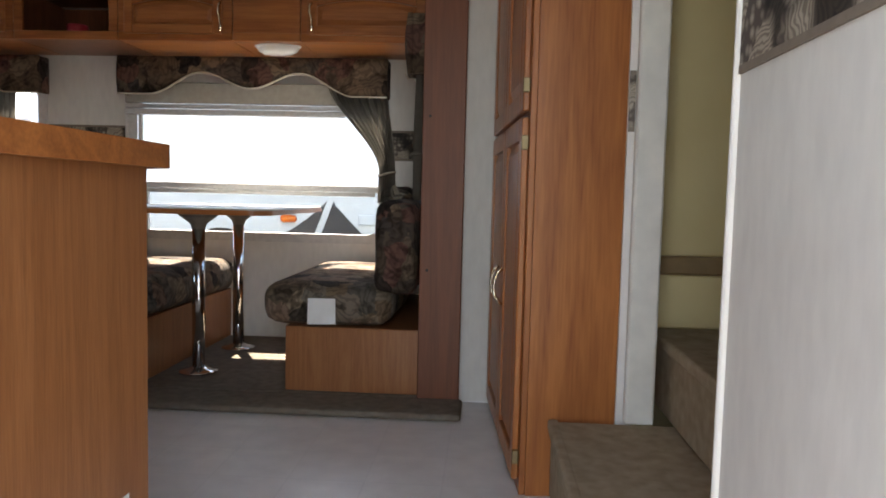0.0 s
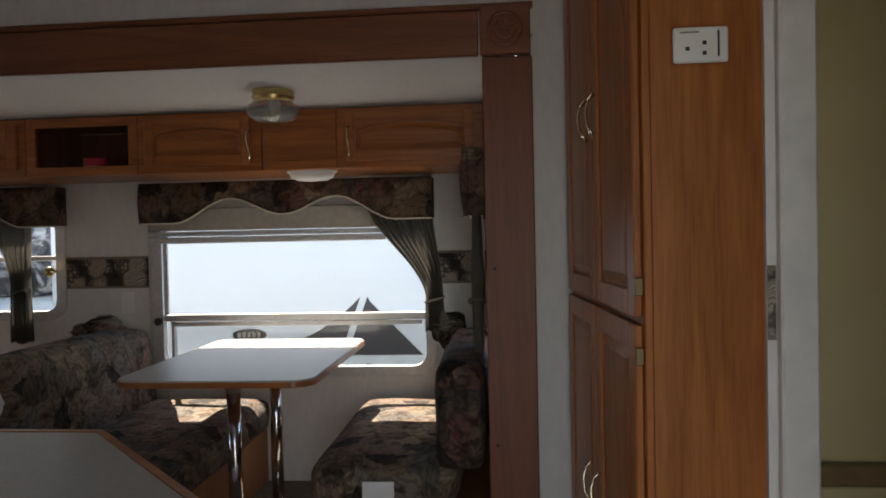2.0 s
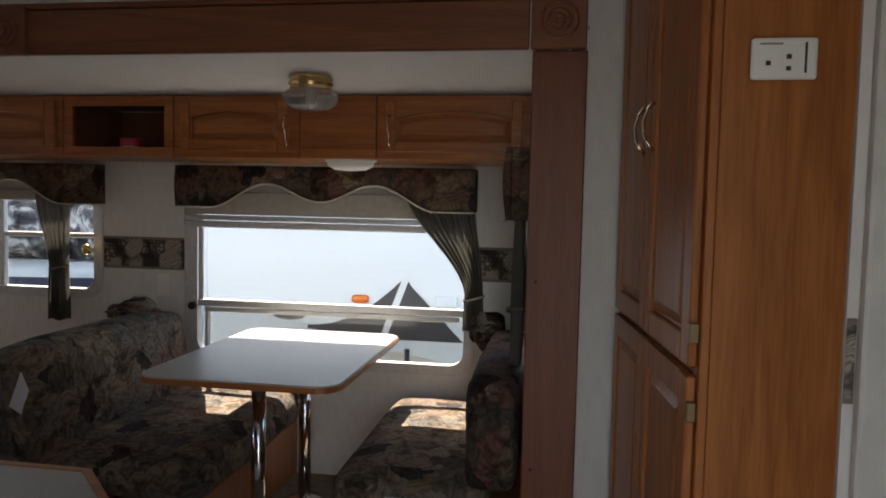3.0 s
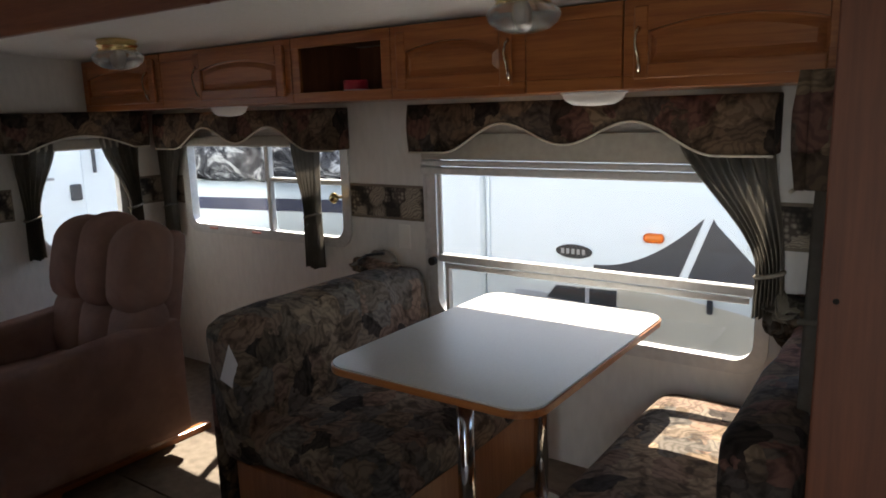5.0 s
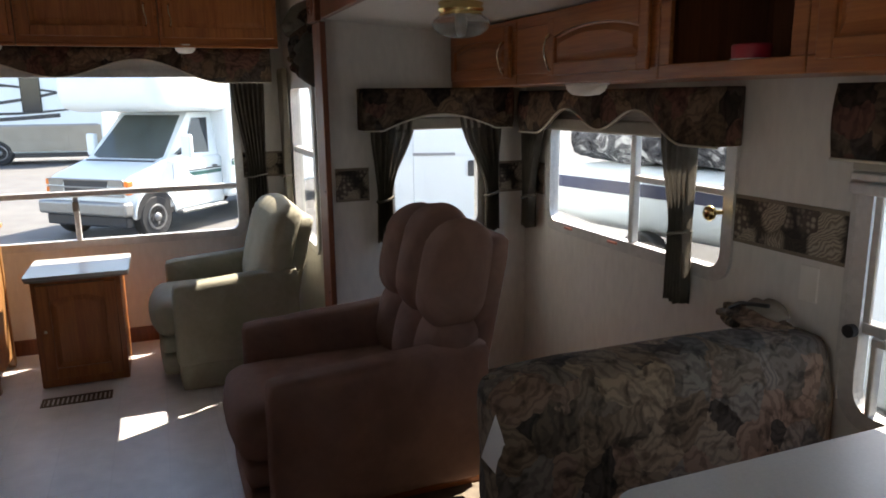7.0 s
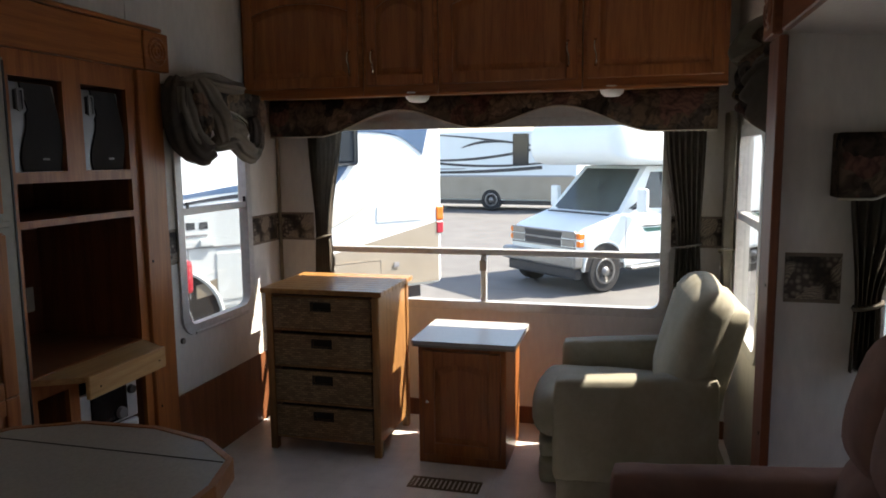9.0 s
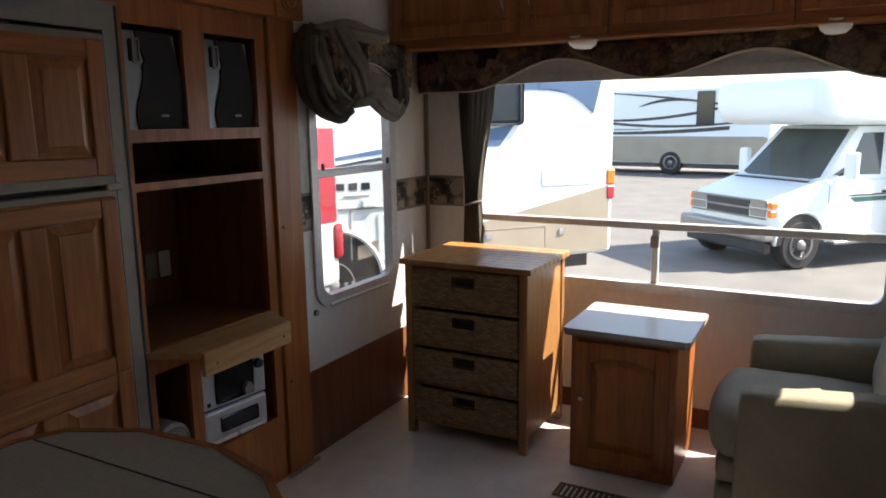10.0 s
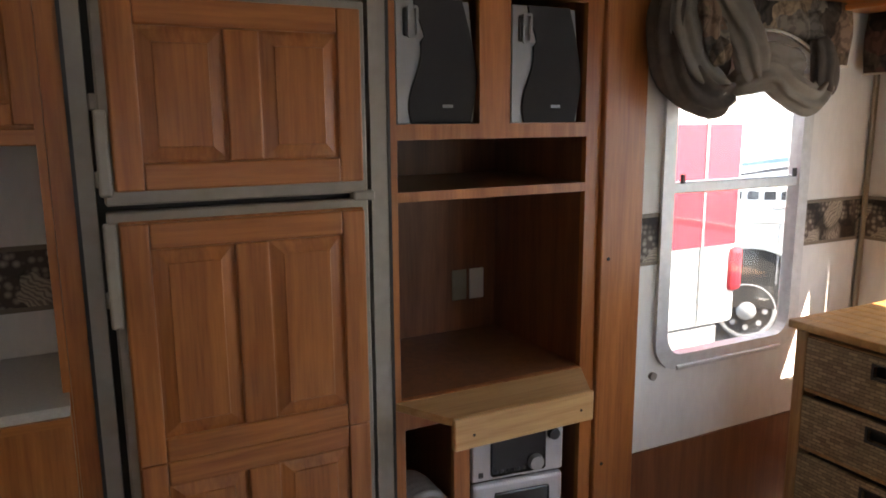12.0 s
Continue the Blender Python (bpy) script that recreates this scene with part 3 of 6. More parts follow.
for x in (SX0 - 0.05, SX1 + 0.05):
    for y, z in ((4.281, SCEIL), (WN + 0.05, 1.828), (WN + 0.05, 1.96), (4.281, 1.965)):
        bm.verts.new((x, y, z))
bm.verts.ensure_lookup_table()
cv = bm.verts
for q in ((0, 1, 2, 3), (7, 6, 5, 4), (0, 4, 5, 1), (1, 5, 6, 2), (2, 6, 7, 3), (3, 7, 4, 0)):
    bm.faces.new([cv[k] for k in q])
structure("ceiling_slide", bm, "ceiling", "off-white gently sloping ceiling of the slide-out", "ceiling")
structure("trim_partition", box(2.536, 2.592, 2.5, 2.512, -0.3, CEIL, 0.003), "white_plastic", "narrow off-white edge strip on the partition", "trim")
# entry well under the camera
structure("entry_step", box(1.74, 2.54, 1.452, 2.1, -0.5, -0.36), "carpet", "tan carpeted inner entry step", "step")
structure("door_sill", box(1.78, 2.50, 1.25, 1.45, -0.62, -0.56), "alu", "ribbed aluminium entry sill", "sill")

# wallpaper border strips
def border(name, m, w, h=0.165):
    root = thing(name, "dark wallpaper border with cream grapes and leaves", "wallpaper border", m, "border strips", "structure")
    part("print", box(0, w, -0.0035, 0, 0.012, h - 0.012), "border", root)
    part("edge", box(0, w, -0.0045, 0, 0, 0.012), "border_edge", root)
    part("edge", box(0, w, -0.0045, 0, h - 0.012, h), "border_edge", root)


BZ = 1.035
border("border_strip", facing_south(-0.335, WN, BZ), 0.515)
border("border_strip", facing_south(1.62, WN, BZ), 0.355)
border("border_strip", facing_south(SX0 + 0.006, WN, BZ), 0.2)
border("border_strip", facing_east(SX0, 4.32, BZ), 0.17)
border("border_strip", facing_east(SX0, 5.165, BZ), 0.20)
border("border_strip", facing_west(SX1, 5.37, BZ), 0.2)
border("border_strip", facing_east(XR, 1.76, BZ), 0.24)
border("border_strip", facing_east(XR, 4.02, BZ), 0.3)
border("border_strip", facing_south(XR + 0.006, WB, BZ), 0.24)
border("border_strip", facing_north(-2.91, WS, BZ), 0.36)
border("border_strip", facing_north(-2.15, WS, BZ), 0.115)
border("border_strip", facing_north(1.7, 1.45, BZ), 2.25)
border("border_strip", facing_west(2.545, 2.498, BZ), 1.04)

# Unseen shell added behind the refrigerator unit to stop daylight leaking in.
structure("wall_south_bay", wall_bm(-2.03, -0.5, -0.05, 2.12, [], 1.16, 1.20, "x"), "wallpaper", "unseen wall added behind the refrigerator bay to keep daylight out", "wall")
structure("wall_bay_west", wall_bm(1.202, 1.703, -0.05, 2.12, [], -2.03, -1.99, "y"), "wallpaper", "unseen side wall added to keep daylight out of the refrigerator bay", "wall")
structure("wall_bay_east", wall_bm(1.202, 1.398, -0.05, 2.12, [], -0.55, -0.51, "y"), "wallpaper", "unseen side wall added to keep daylight out of the refrigerator bay", "wall")
structure("ceiling_bay", box(-2.03, -0.5, 1.16, 1.704, 2.122, 2.16), "ceiling", "unseen cover added over the refrigerator bay to keep daylight out", "ceiling")
structure("floor_bay", box(-2.03, -0.5, 1.16, 1.704, -0.09, -0.052), "vinyl", "unseen floor added under the refrigerator bay to keep daylight out", "floor")
structure("wall_south_filler", wall_bm(-0.5, 1.72, 2.3, CEIL, [], 1.452, 1.70, "x"), "ceiling", "plain soffit over the kitchen", "soffit")

# beam, pilasters and rosettes round the slide-out
def rosette(parent, m, s=0.17, grain="oak_h"):
    r = part("rosette_block", box(-s / 2, s / 2, -0.03, 0.0, -s / 2, s / 2, 0.004), grain, parent)
    r.matrix_basis = m
    for rad in (0.055, 0.033, 0.014):
        bm = bmesh.new()
        pts = [(rad * math.cos(a), -0.031, rad * math.sin(a)) for a in [2 * math.pi * k / 28 for k in range(29)]]
        add_tube(bm, pts, 0.007, 6, False)
        part("ring", bm, grain, r, smooth=True)


fascia = thing("slide_fascia", "stained oak beam and posts framing the slide-out opening", "trim", kind="structure")
part("beam", box(-1.75, 1.903, 4.255, 4.28, 1.892, 2.045, 0.004), "oak_red_h", fascia)
part("crown", box(-1.77, 2.09, 4.247, 4.28, 2.047, 2.066, 0.004), "oak_red_h", fascia)
part("post", box(1.915, 2.085, 4.253, 4.28, 0.0, 1.885, 0.004), "oak_red", fascia)
part("post", box(-1.935, -1.765, 4.253, 4.28, 0.0, 1.885, 0.004), "oak_red", fascia)
part("return", box(1.925, 1.975, 4.281, 4.30, 0.03, 1.90, 0.002), "oak_red", fascia)
for px_, pz_ in ((1.945, 1.16), (1.945, 0.55), (-1.80, 1.10), (-1.80, 0.6)):
    part("screw_plug", tube([(px_, 4.2525, pz_), (px_, 4.2505, pz_)], 0.006, 8), "shadow_gap", fascia)
for rx in (1.995, 0.075, -1.85):
    rosette(fascia, pose(rx, 4.262, 1.972), grain="oak_red_h")


# windows
def window(name, m, w, h, r=0.06, rails=(), label="", posts=(), depth=0.03, screens=()):
    """Aluminium window, lower-left corner at the origin; rails: heights; posts: (x, z0, z1)."""
    root = thing(name, label, "window", m, kind="structure")
    bm = bmesh.new()
    add_ring(bm, rounded(-0.03, w + 0.03, -0.03, h + 0.03, r + 0.03), rounded(0.02, w - 0.02, 0.02, h - 0.02, r), -0.014, 0.002)
    add_ring(bm, rounded(0.002, w - 0.002, 0.002, h - 0.002, r * 0.9), rounded(0.02, w - 0.02, 0.02, h - 0.02, r), 0.0025, depth)
    part("window_frame", bm, "alu", root)
    for z in rails:
        part("rail", box(0.021, w - 0.021, -0.008, 0.03, z - 0.018, z + 0.018, 0.004), "alu", root)
    for x, z0, z1 in posts:
        part("mullion", box(x - 0.016, x + 0.016, -0.006, 0.028, z0, z1, 0.004), "alu", root)
    bm = bmesh.new()
    pts = rounded(0.018, w - 0.018, 0.018, h - 0.018, r)
    bm.faces.new([bm.verts.new((x, 0.022, z)) for x, z in pts])
    g = part("pane", bm, "glass", root)
    g.visible_shadow = False
    for x0, x1, z0, z1 in screens:
        bm = bmesh.new()
        bm.faces.new([bm.verts.new((x, 0.034, z)) for x, z in rounded(x0, x1, z0, z1, 0.03)])
        g = part("insect_screen", bm, "screen", root, "fine grey insect screen")
        g.visible_shadow = False
    return root


wa = window("window_1", facing_south(WIN_A[0], WN, WIN_A[2]), WIN_A[1] - WIN_A[0], WIN_A[3] - WIN_A[2], 0.07, (0.275,), "wide aluminium dinette window with a screened lower sash", screens=((0.02, 1.39, 0.02, 0.262),))
part("sash_jamb", box(0.06, 0.078, -0.012, 0.02, 0.02, 0.257, 0.003), "alu", wa)
part("sash_rail", box(0.06, 1.37, -0.016, -0.0085, 0.232, 0.256, 0.003), "alu", wa)
part("outer_flange", box(-0.052, -0.032, -0.012, -0.001, 0.03, 0.74, 0.003), "alu", wa)
part("inner_frame", box(0.03, 0.055, -0.02, -0.009, 0.295, 0.78, 0.003), "alu", wa)
part("shade_box", box(-0.04, 1.20, -0.045, -0.016, 0.66, 0.694, 0.006, 2), "alu", wa)
part("shade_rail", box(-0.04, 1.20, -0.04, -0.016, 0.697, 0.722, 0.006, 2), "alu", wa)
part("shade_cloth", box(-0.04, 1.34, -0.036, -0.016, 0.725, 0.84, 0.006, 2), "shade", wa, "drawn-up beige shade")
part("knob", tube([(0.0, -0.012, 0.26), (0.0, -0.035, 0.26)], 0.02, 14), "black", wa)
wb = window("window_2", facing_south(WIN_B[0], WN, WIN_B[2]), WIN_B[1] - WIN_B[0], WIN_B[3] - WIN_B[2], 0.06, (), "aluminium sliding window in the slide-out wall", ((0.69, 0.02, 0.50),), screens=((0.70, 1.235, 0.02, 0.29),))
part("shade_roll", box(0.0, 1.24, -0.04, -0.0145, 0.475, 0.535, 0.012, 3), "shade", wb, "folded beige pleated shade")
part("rail", box(0.706, 1.235, -0.008, 0.03, 0.285, 0.31, 0.004), "alu", wb)
for lx in (0.18, 0.55):
    part("latch", box(lx, lx + 0.07, -0.026, -0.0145, -0.004, 0.008, 0.003), "ceramic", wb)
window("window_3", facing_east(SX0, WIN_C[0], WIN_C[2]), 0.5, 0.58, 0.06, (), "narrow aluminium window in the slide-out end wall")
part("shade_roll", box(0.0, 0.5, -0.04, -0.0145, 0.53, 0.59, 0.012, 3), "shade", bpy.data.objects["window_3"], "folded beige pleated shade")
window("window_4", facing_west(SX1, WIN_E[1], WIN_E[2]), 0.52, 0.73, 0.06, (0.33,), "narrow aluminium window behind the dinette seat")
window("window_5", facing_south(WIN_D[0], WB, WIN_D[2]), 0.66, 0.93, 0.06, (0.54,), "tall aluminium window beside the rear corner")
wr = window("window_6", facing_east(XR, WIN_R[0], WIN_R[2]), 1.98, 1.02, 0.05, (0.305,), "wide rear picture window with lower sliding panes", ((1.0, 0.02, 0.285),))
for ly in (0.08, 1.0):
    part("latch", box(ly - 0.02, ly + 0.02, -0.022, -0.009, 0.2, 0.26, 0.004), "grey_trim", wr)
ws = window("window_7", facing_north(WIN_S[1], WS, WIN_S[2]), 0.625, 0.92, 0.07, (0.575,), "tall aluminium window with a sliding sash and half screen", screens=((0.02, 0.605, 0.02, 0.56),))
part("inner_sill", box(0.06, 0.565, -0.024, -0.0145, -0.03, -0.014, 0.003), "alu", ws)
for lx in (0.05, 0.575):
    part("latch", box(lx - 0.008, lx + 0.008, -0.02, -0.009, 0.59, 0.62, 0.002), "black", ws)

# wood wainscot in the rear corner
structure("wainscot_south", box(XR + 0.012, -2.155, WS, WS + 0.008, 0.0, 0.40), "oak_dark_and_shade", "dark stained wood panel along the lower wall", "wainscot")
structure("corner_trim", box(XR + 0.005, XR + 0.03, WS + 0.009, WS + 0.022, 0.405, CEIL - 0.6, 0.004), "lining", "cream moulding down the wall corner", "trim")
structure("baseboard_rear", box(XR, XR + 0.012, WS + 0.009, WB, 0.0, 0.10, 0.003), "oak_dark_and_shade", "stained wood baseboard under the rear window", "baseboard")

# ---- ground outside ----
GZ = -0.85
asphalt = mat("asphalt", (0.138, 0.135, 0.13), 0.9, col2=(0.105, 0.103, 0.10), scale=1.4, detail=10, bump=0.3, bscale=60)
M["asphalt"] = asphalt
bm = bmesh.new()
bmesh.ops.create_grid(bm, x_segments=8, y_segments=8, size=600)
for v in bm.verts:
    v.co.z = GZ
structure("ground", bm, "asphalt", "pale sunlit gravelly asphalt lot", "ground")

# ---- cabinet doors ----
def add_panel_door(parent, m, w, h, arch=0.0, handle=None, grain="oak", name="door", panels=1, stile=0.06, hinge=None, th=0.019):
    """A raised-panel door, lower-left corner at the origin, its face towards -y. handle: (x, z, length)."""
    n = 14
    spans = [(stile, w - stile)] if panels == 1 else [(stile, w / 2 - stile * 0.45), (w / 2 + stile * 0.45, w - stile)]
    bm = bmesh.new()
    low, hi = stile + 0.001, h - stile - 0.001

    def curve(u):
        return max(0.0, 1 - abs(2 * u - 1) ** 2.2) * arch

    def ring(inset, y, a, b):
        out = [(a + inset, low + inset), (b - inset, low + inset)]
        if arch:
            out += [(a + inset + (b - a - 2 * inset) * k / n, hi - arch + curve(k / n) - inset) for k in range(n, -1, -1)]
        else:
            out += [(b - inset, hi - inset), (a + inset, hi - inset)]
        return [bm.verts.new((x, y, z)) for x, z in out]

    for a, b in spans:
        ins = min(0.032, (b - a) * 0.2, (hi - low - arch) * 0.3)
        r0, r1, r2 = ring(0.0, -0.006, a, b), ring(0.006, -0.005, a, b), ring(ins, -th + 0.003, a, b)
        for p, q in ((r0, r1), (r1, r2)):
            for k in range(len(p)):
                bm.faces.new((p[k], p[(k + 1) % len(p)], q[(k + 1) % len(q)], q[k]))
        bm.faces.new(r2)
    d = part(name, bm, grain, parent)
    d.matrix_basis = m
    part("stile", box(0, stile, -th, 0, 0, h, 0.004), grain, d)
    part("stile", box(w - stile, w, -th, 0, 0, h, 0.004), grain, d)
    part("rail", box(stile, w - stile, -th, 0, 0, stile, 0.003), grain, d)
    bm = bmesh.new()
    add_poly(bm, [(w - stile, h), (stile, h)] + [(stile + (w - 2 * stile) * k / n, h - stile - arch + curve(k / n)) for k in range(n + 1)], -th, 0)
    part("rail", bm, grain, d)
    if handle:
        hx, hz, hl = handle
        pts = []
        for k in range(9):
            u = k / 8
            pts.append((hx + 0.006 * math.sin(u * 2 * math.pi), -th - 0.004 - 0.026 * math.sin(u * math.pi) ** 0.6, hz + hl * u))
        part("handle", tube(pts, [0.007, 0.0055, 0.0045, 0.004, 0.0045, 0.004, 0.0045, 0.0055, 0.007], 8), "nickel", d, "curved polished metal pull", smooth=True)
    if hinge:
        for hz in hinge:
            sx = w + 0.004 if (handle and handle[0] < w / 2) else -0.012
            part("hinge", box(sx - 0.002, sx + 0.01, -th - 0.002, -0.002, hz - 0.02, hz + 0.02, 0.002), "hinge_brass", d)
    return d


# ---- slide-out overhead cabinets ----
CY, CZ = 4.96, 1.585
def overhead(name, x0, x1, doors, label, arch=0.03, open_front=False):
    root = thing(name, label, "cabinet", pose(x0, CY, CZ), "overhead cabinets")
    w, h, d = x1 - x0, CTOP - CZ, WN - CY - 0.003
    # An open cubby is lined darker: its inner shade is in the colour.
    inner = "oak_dark_and_shade" if open_front else "oak_h"
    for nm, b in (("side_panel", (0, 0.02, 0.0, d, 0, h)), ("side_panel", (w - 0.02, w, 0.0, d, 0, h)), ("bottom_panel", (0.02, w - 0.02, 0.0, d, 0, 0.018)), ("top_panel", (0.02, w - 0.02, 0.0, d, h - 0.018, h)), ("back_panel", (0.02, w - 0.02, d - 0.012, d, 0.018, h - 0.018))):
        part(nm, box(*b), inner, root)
    part("bottom_rail", box(0, w, -0.018, -0.0005, 0, 0.042, 0.003), "oak_h", root)
    part("top_rail", box(0, w, -0.018, -0.0005, h - 0.045, h, 0.003), "oak_h", root)
    for a, b in ([(0, doors[0][0]), (doors[-1][0] + doors[-1][1], w)] if doors else ([(0, 0.045), (w - 0.045, w)] if open_front else [(0, w)])):
        part("stile", box(a, b, -0.018, -0.0005, 0.042, h - 0.045, 0.002), "oak_h", root)
    if not open_front:
        for dx, dw, hx in doors:
            add_panel_door(root, pose(dx - 0.012, -0.019, 0.03), dw + 0.024, h - 0.055, arch, (hx, 0.02, 0.13), "oak_h", stile=0.045)
    return root


overhead("overhead_cabinet", SX0 + 0.004, -1.15, [(0.05, 0.62, 0.60)], "stained oak overhead cabinet with an arched door")
overhead("overhead_cabinet", -1.146, -0.222, [(0.30, 0.58, 0.03)], "stained oak overhead cabinet with an arched door and wide stile")
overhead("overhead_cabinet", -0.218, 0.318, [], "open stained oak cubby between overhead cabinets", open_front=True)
overhead("overhead_cabinet", 0.322, 0.90, [(0.05, 0.47, 0.49)], "stained oak overhead cabinet above the dinette window")
overhead("overhead_cabinet", 0.904, 1.24, [], "plain stained oak filler between overhead cabinets")
overhead("overhead_cabinet", 1.244, 1.90, [(0.05, 0.55, 0.02)], "stained oak overhead cabinet with an arched door")
part("end_filler", box(1.902, SX1 - 0.002, CY + 0.004, WN - 0.004, CZ + 0.03, CTOP - 0.03), "oak_dark_and_shade")
tagged(bpy.data.objects["end_filler"], "dark wood filler beside the overhead cabinets", "filler panel", kind="structure")

mug = thing("mug", "small red and white patterned ceramic pot on the cubby shelf", "pot", pose(0.07, 5.02, CZ + 0.019))
bm = bmesh.new()
add_lathe(bm, [(0.04, 0), (0.05, 0.012), (0.052, 0.06), (0.048, 0.066)], 20)
part("bowl", bm, "red", mug, smooth=True)
bm = bmesh.new()
add_lathe(bm, [(0.0535, 0.006), (0.0545, 0.012), (0.0545, 0.022), (0.0535, 0.028)], 20)
part("band", bm, "white_plastic", mug, smooth=True)


def oval_light(x, y, z, g="under-cabinet lights"):
    root = thing("cabinet_light", "white oval plastic light under the cabinet", "light", pose(x, y, z), g)
    bm = bmesh.new()
    add_lathe(bm, [(0.105, 0.0), (0.11, -0.008), (0.10, -0.028), (0.07, -0.043), (0.001, -0.048)], 24)
    for v in bm.verts:
        v.co.y *= 0.55
    part("lens", bm, "white_plastic", root, smooth=True)
    bm = bmesh.new()
    add_lathe(bm, [(0.118, 0.0), (0.12, -0.006), (0.113, -0.0075)], 24)
    for v in bm.verts:
        v.co.y *= 0.57
    part("base", bm, "paper", root)
    return root


oval_light(1.10, 5.05, CZ)
oval_light(-0.78, 5.05, CZ)


def dome_lamp(x, y, z):
    root = thing("ceiling_lamp", "brass ceiling lamp with a ribbed glass bowl", "ceiling lamp", pose(x, y, z), "ceiling lamps")
    root.scale = (1, 1, 0.93)
    bm = bmesh.new()
    add_lathe(bm, [(0.082, 0), (0.086, -0.008), (0.078, -0.02), (0.086, -0.026), (0.086, -0.034), (0.076, -0.044), (0.082, -0.05), (0.078, -0.056)], 32)
    part("collar", bm, "brass", root, smooth=True)
    bm = bmesh.new()
    prof = [(0.078, -0.052), (0.100, -0.068), (0.107, -0.085), (0.098, -0.108), (0.074, -0.128), (0.04, -0.139), (0.001, -0.143)]
    add_lathe(bm, prof, 48)
    for i, v in enumerate(bm.verts):
        k = 1 + 0.03 * math.cos(16 * math.atan2(v.co.y, v.co.x))
        v.co.x *= k
        v.co.y *= k
    part("bowl", bm, M["lamp_glass"], root, "clear ribbed glass bowl", smooth=True)
    bm = bmesh.new()
    add_lathe(bm, [(0.012, -0.05), (0.02, -0.075), (0.012, -0.1), (0.002, -0.106)], 14)
    part("bulb", bm, "shade", root, smooth=True)


gm = bpy.data.materials.new("lamp_glass")
gm.use_nodes = True
gb = gm.node_tree.nodes["Principled BSDF"]
gb.inputs["Base Color"].default_value = (0.92, 0.93, 0.93, 1)
gb.inputs["Roughness"].default_value = 0.08
gb.inputs["Transmission Weight"].default_value = 0.85
M["lamp_glass"] = gm
dome_lamp(1.05, 4.66, 1.882)
dome_lamp(-0.955, 4.61, 1.886)


# ---- valances and curtains ----
def valance(m, w, h=0.20, d=0.11, waves=3, amp=0.085, mid=0.075, group="valances", cloth="floral_dark", label="dark floral padded valance with a scalloped piped edge"):
    """Padded board: left top at the origin, hanging to -z, standing d from the wall."""
    root = thing("valance", label, "valance", m, group)
    n = 60
    low = []
    for k in range(n + 1):
        u = k / n
        e = min(u, 1 - u)
        if e < 0.12:
            z = -h
        else:
            v = (u - 0.12) / 0.76
            z = -h + amp * (1 - math.cos(2 * math.pi * v * 2)) / 2 + 0.035 * math.sin(math.pi * v) ** 2 if waves == 2 else -h + amp * math.sin(math.pi * v)
            z = -h + (amp * abs(math.sin(math.pi * v * waves / 1.0)) ** 0.8 if waves > 2 else z + h)
            ease = min(1, (e - 0.12) / 0.02)
            z = -h + (z + h) * ease
        low.append((u * w, z))
    bm = bmesh.new()
    top = [(u, 0.0) for u, _ in low]
    cols = []
    for (x, z) in low:
        col = []
        for k in range(7):
            s = k / 6
            zz = z * s
            bulge = 0.012 * math.sin(math.pi * min(1, s * 1.02)) + 0.004 * noise.noise(Vector((x * 9, zz * 14, w)))
            col.append(bm.verts.new((x, -d - bulge, zz)))
        cols.append(col)
    for a, b in zip(cols, cols[1:]):
        for k in range(6):
            bm.faces.new((a[k], b[k], b[k + 1], a[k + 1]))
    back = [bm.verts.new((x, -d + 0.02, z)) for x, z in low]
    backt = [bm.verts.new((x, -d + 0.02, 0)) for x, z in low]
    for i in range(n):
        bm.faces.new((back[i], back[i + 1], backt[i + 1], backt[i]))
        bm.faces.new((cols[i][6], cols[i + 1][6], back[i + 1], back[i]))
        bm.faces.new((cols[i][0], backt[i], backt[i + 1], cols[i + 1][0]))
    for i in (0, n):
        bm.faces.new([*cols[i], back[i], backt[i]])
    bmesh.ops.remove_doubles(bm, verts=bm.verts[:], dist=0.0001)
    part("front_board", bm, cloth, root, smooth=True)
    for x0, x1 in ((0.0, 0.02), (w - 0.02, w)):
        part("return_board", box(x0, x1, -d + 0.021, -0.006, -h, 0, 0.004), cloth, root)
    bm = bmesh.new()
    add_tube(bm, [(x, -d - 0.004, z - 0.003) for x, z in low], 0.0045, 6)
    part("piping", bm, "piping", root, "cream piping", smooth=True)
    return root


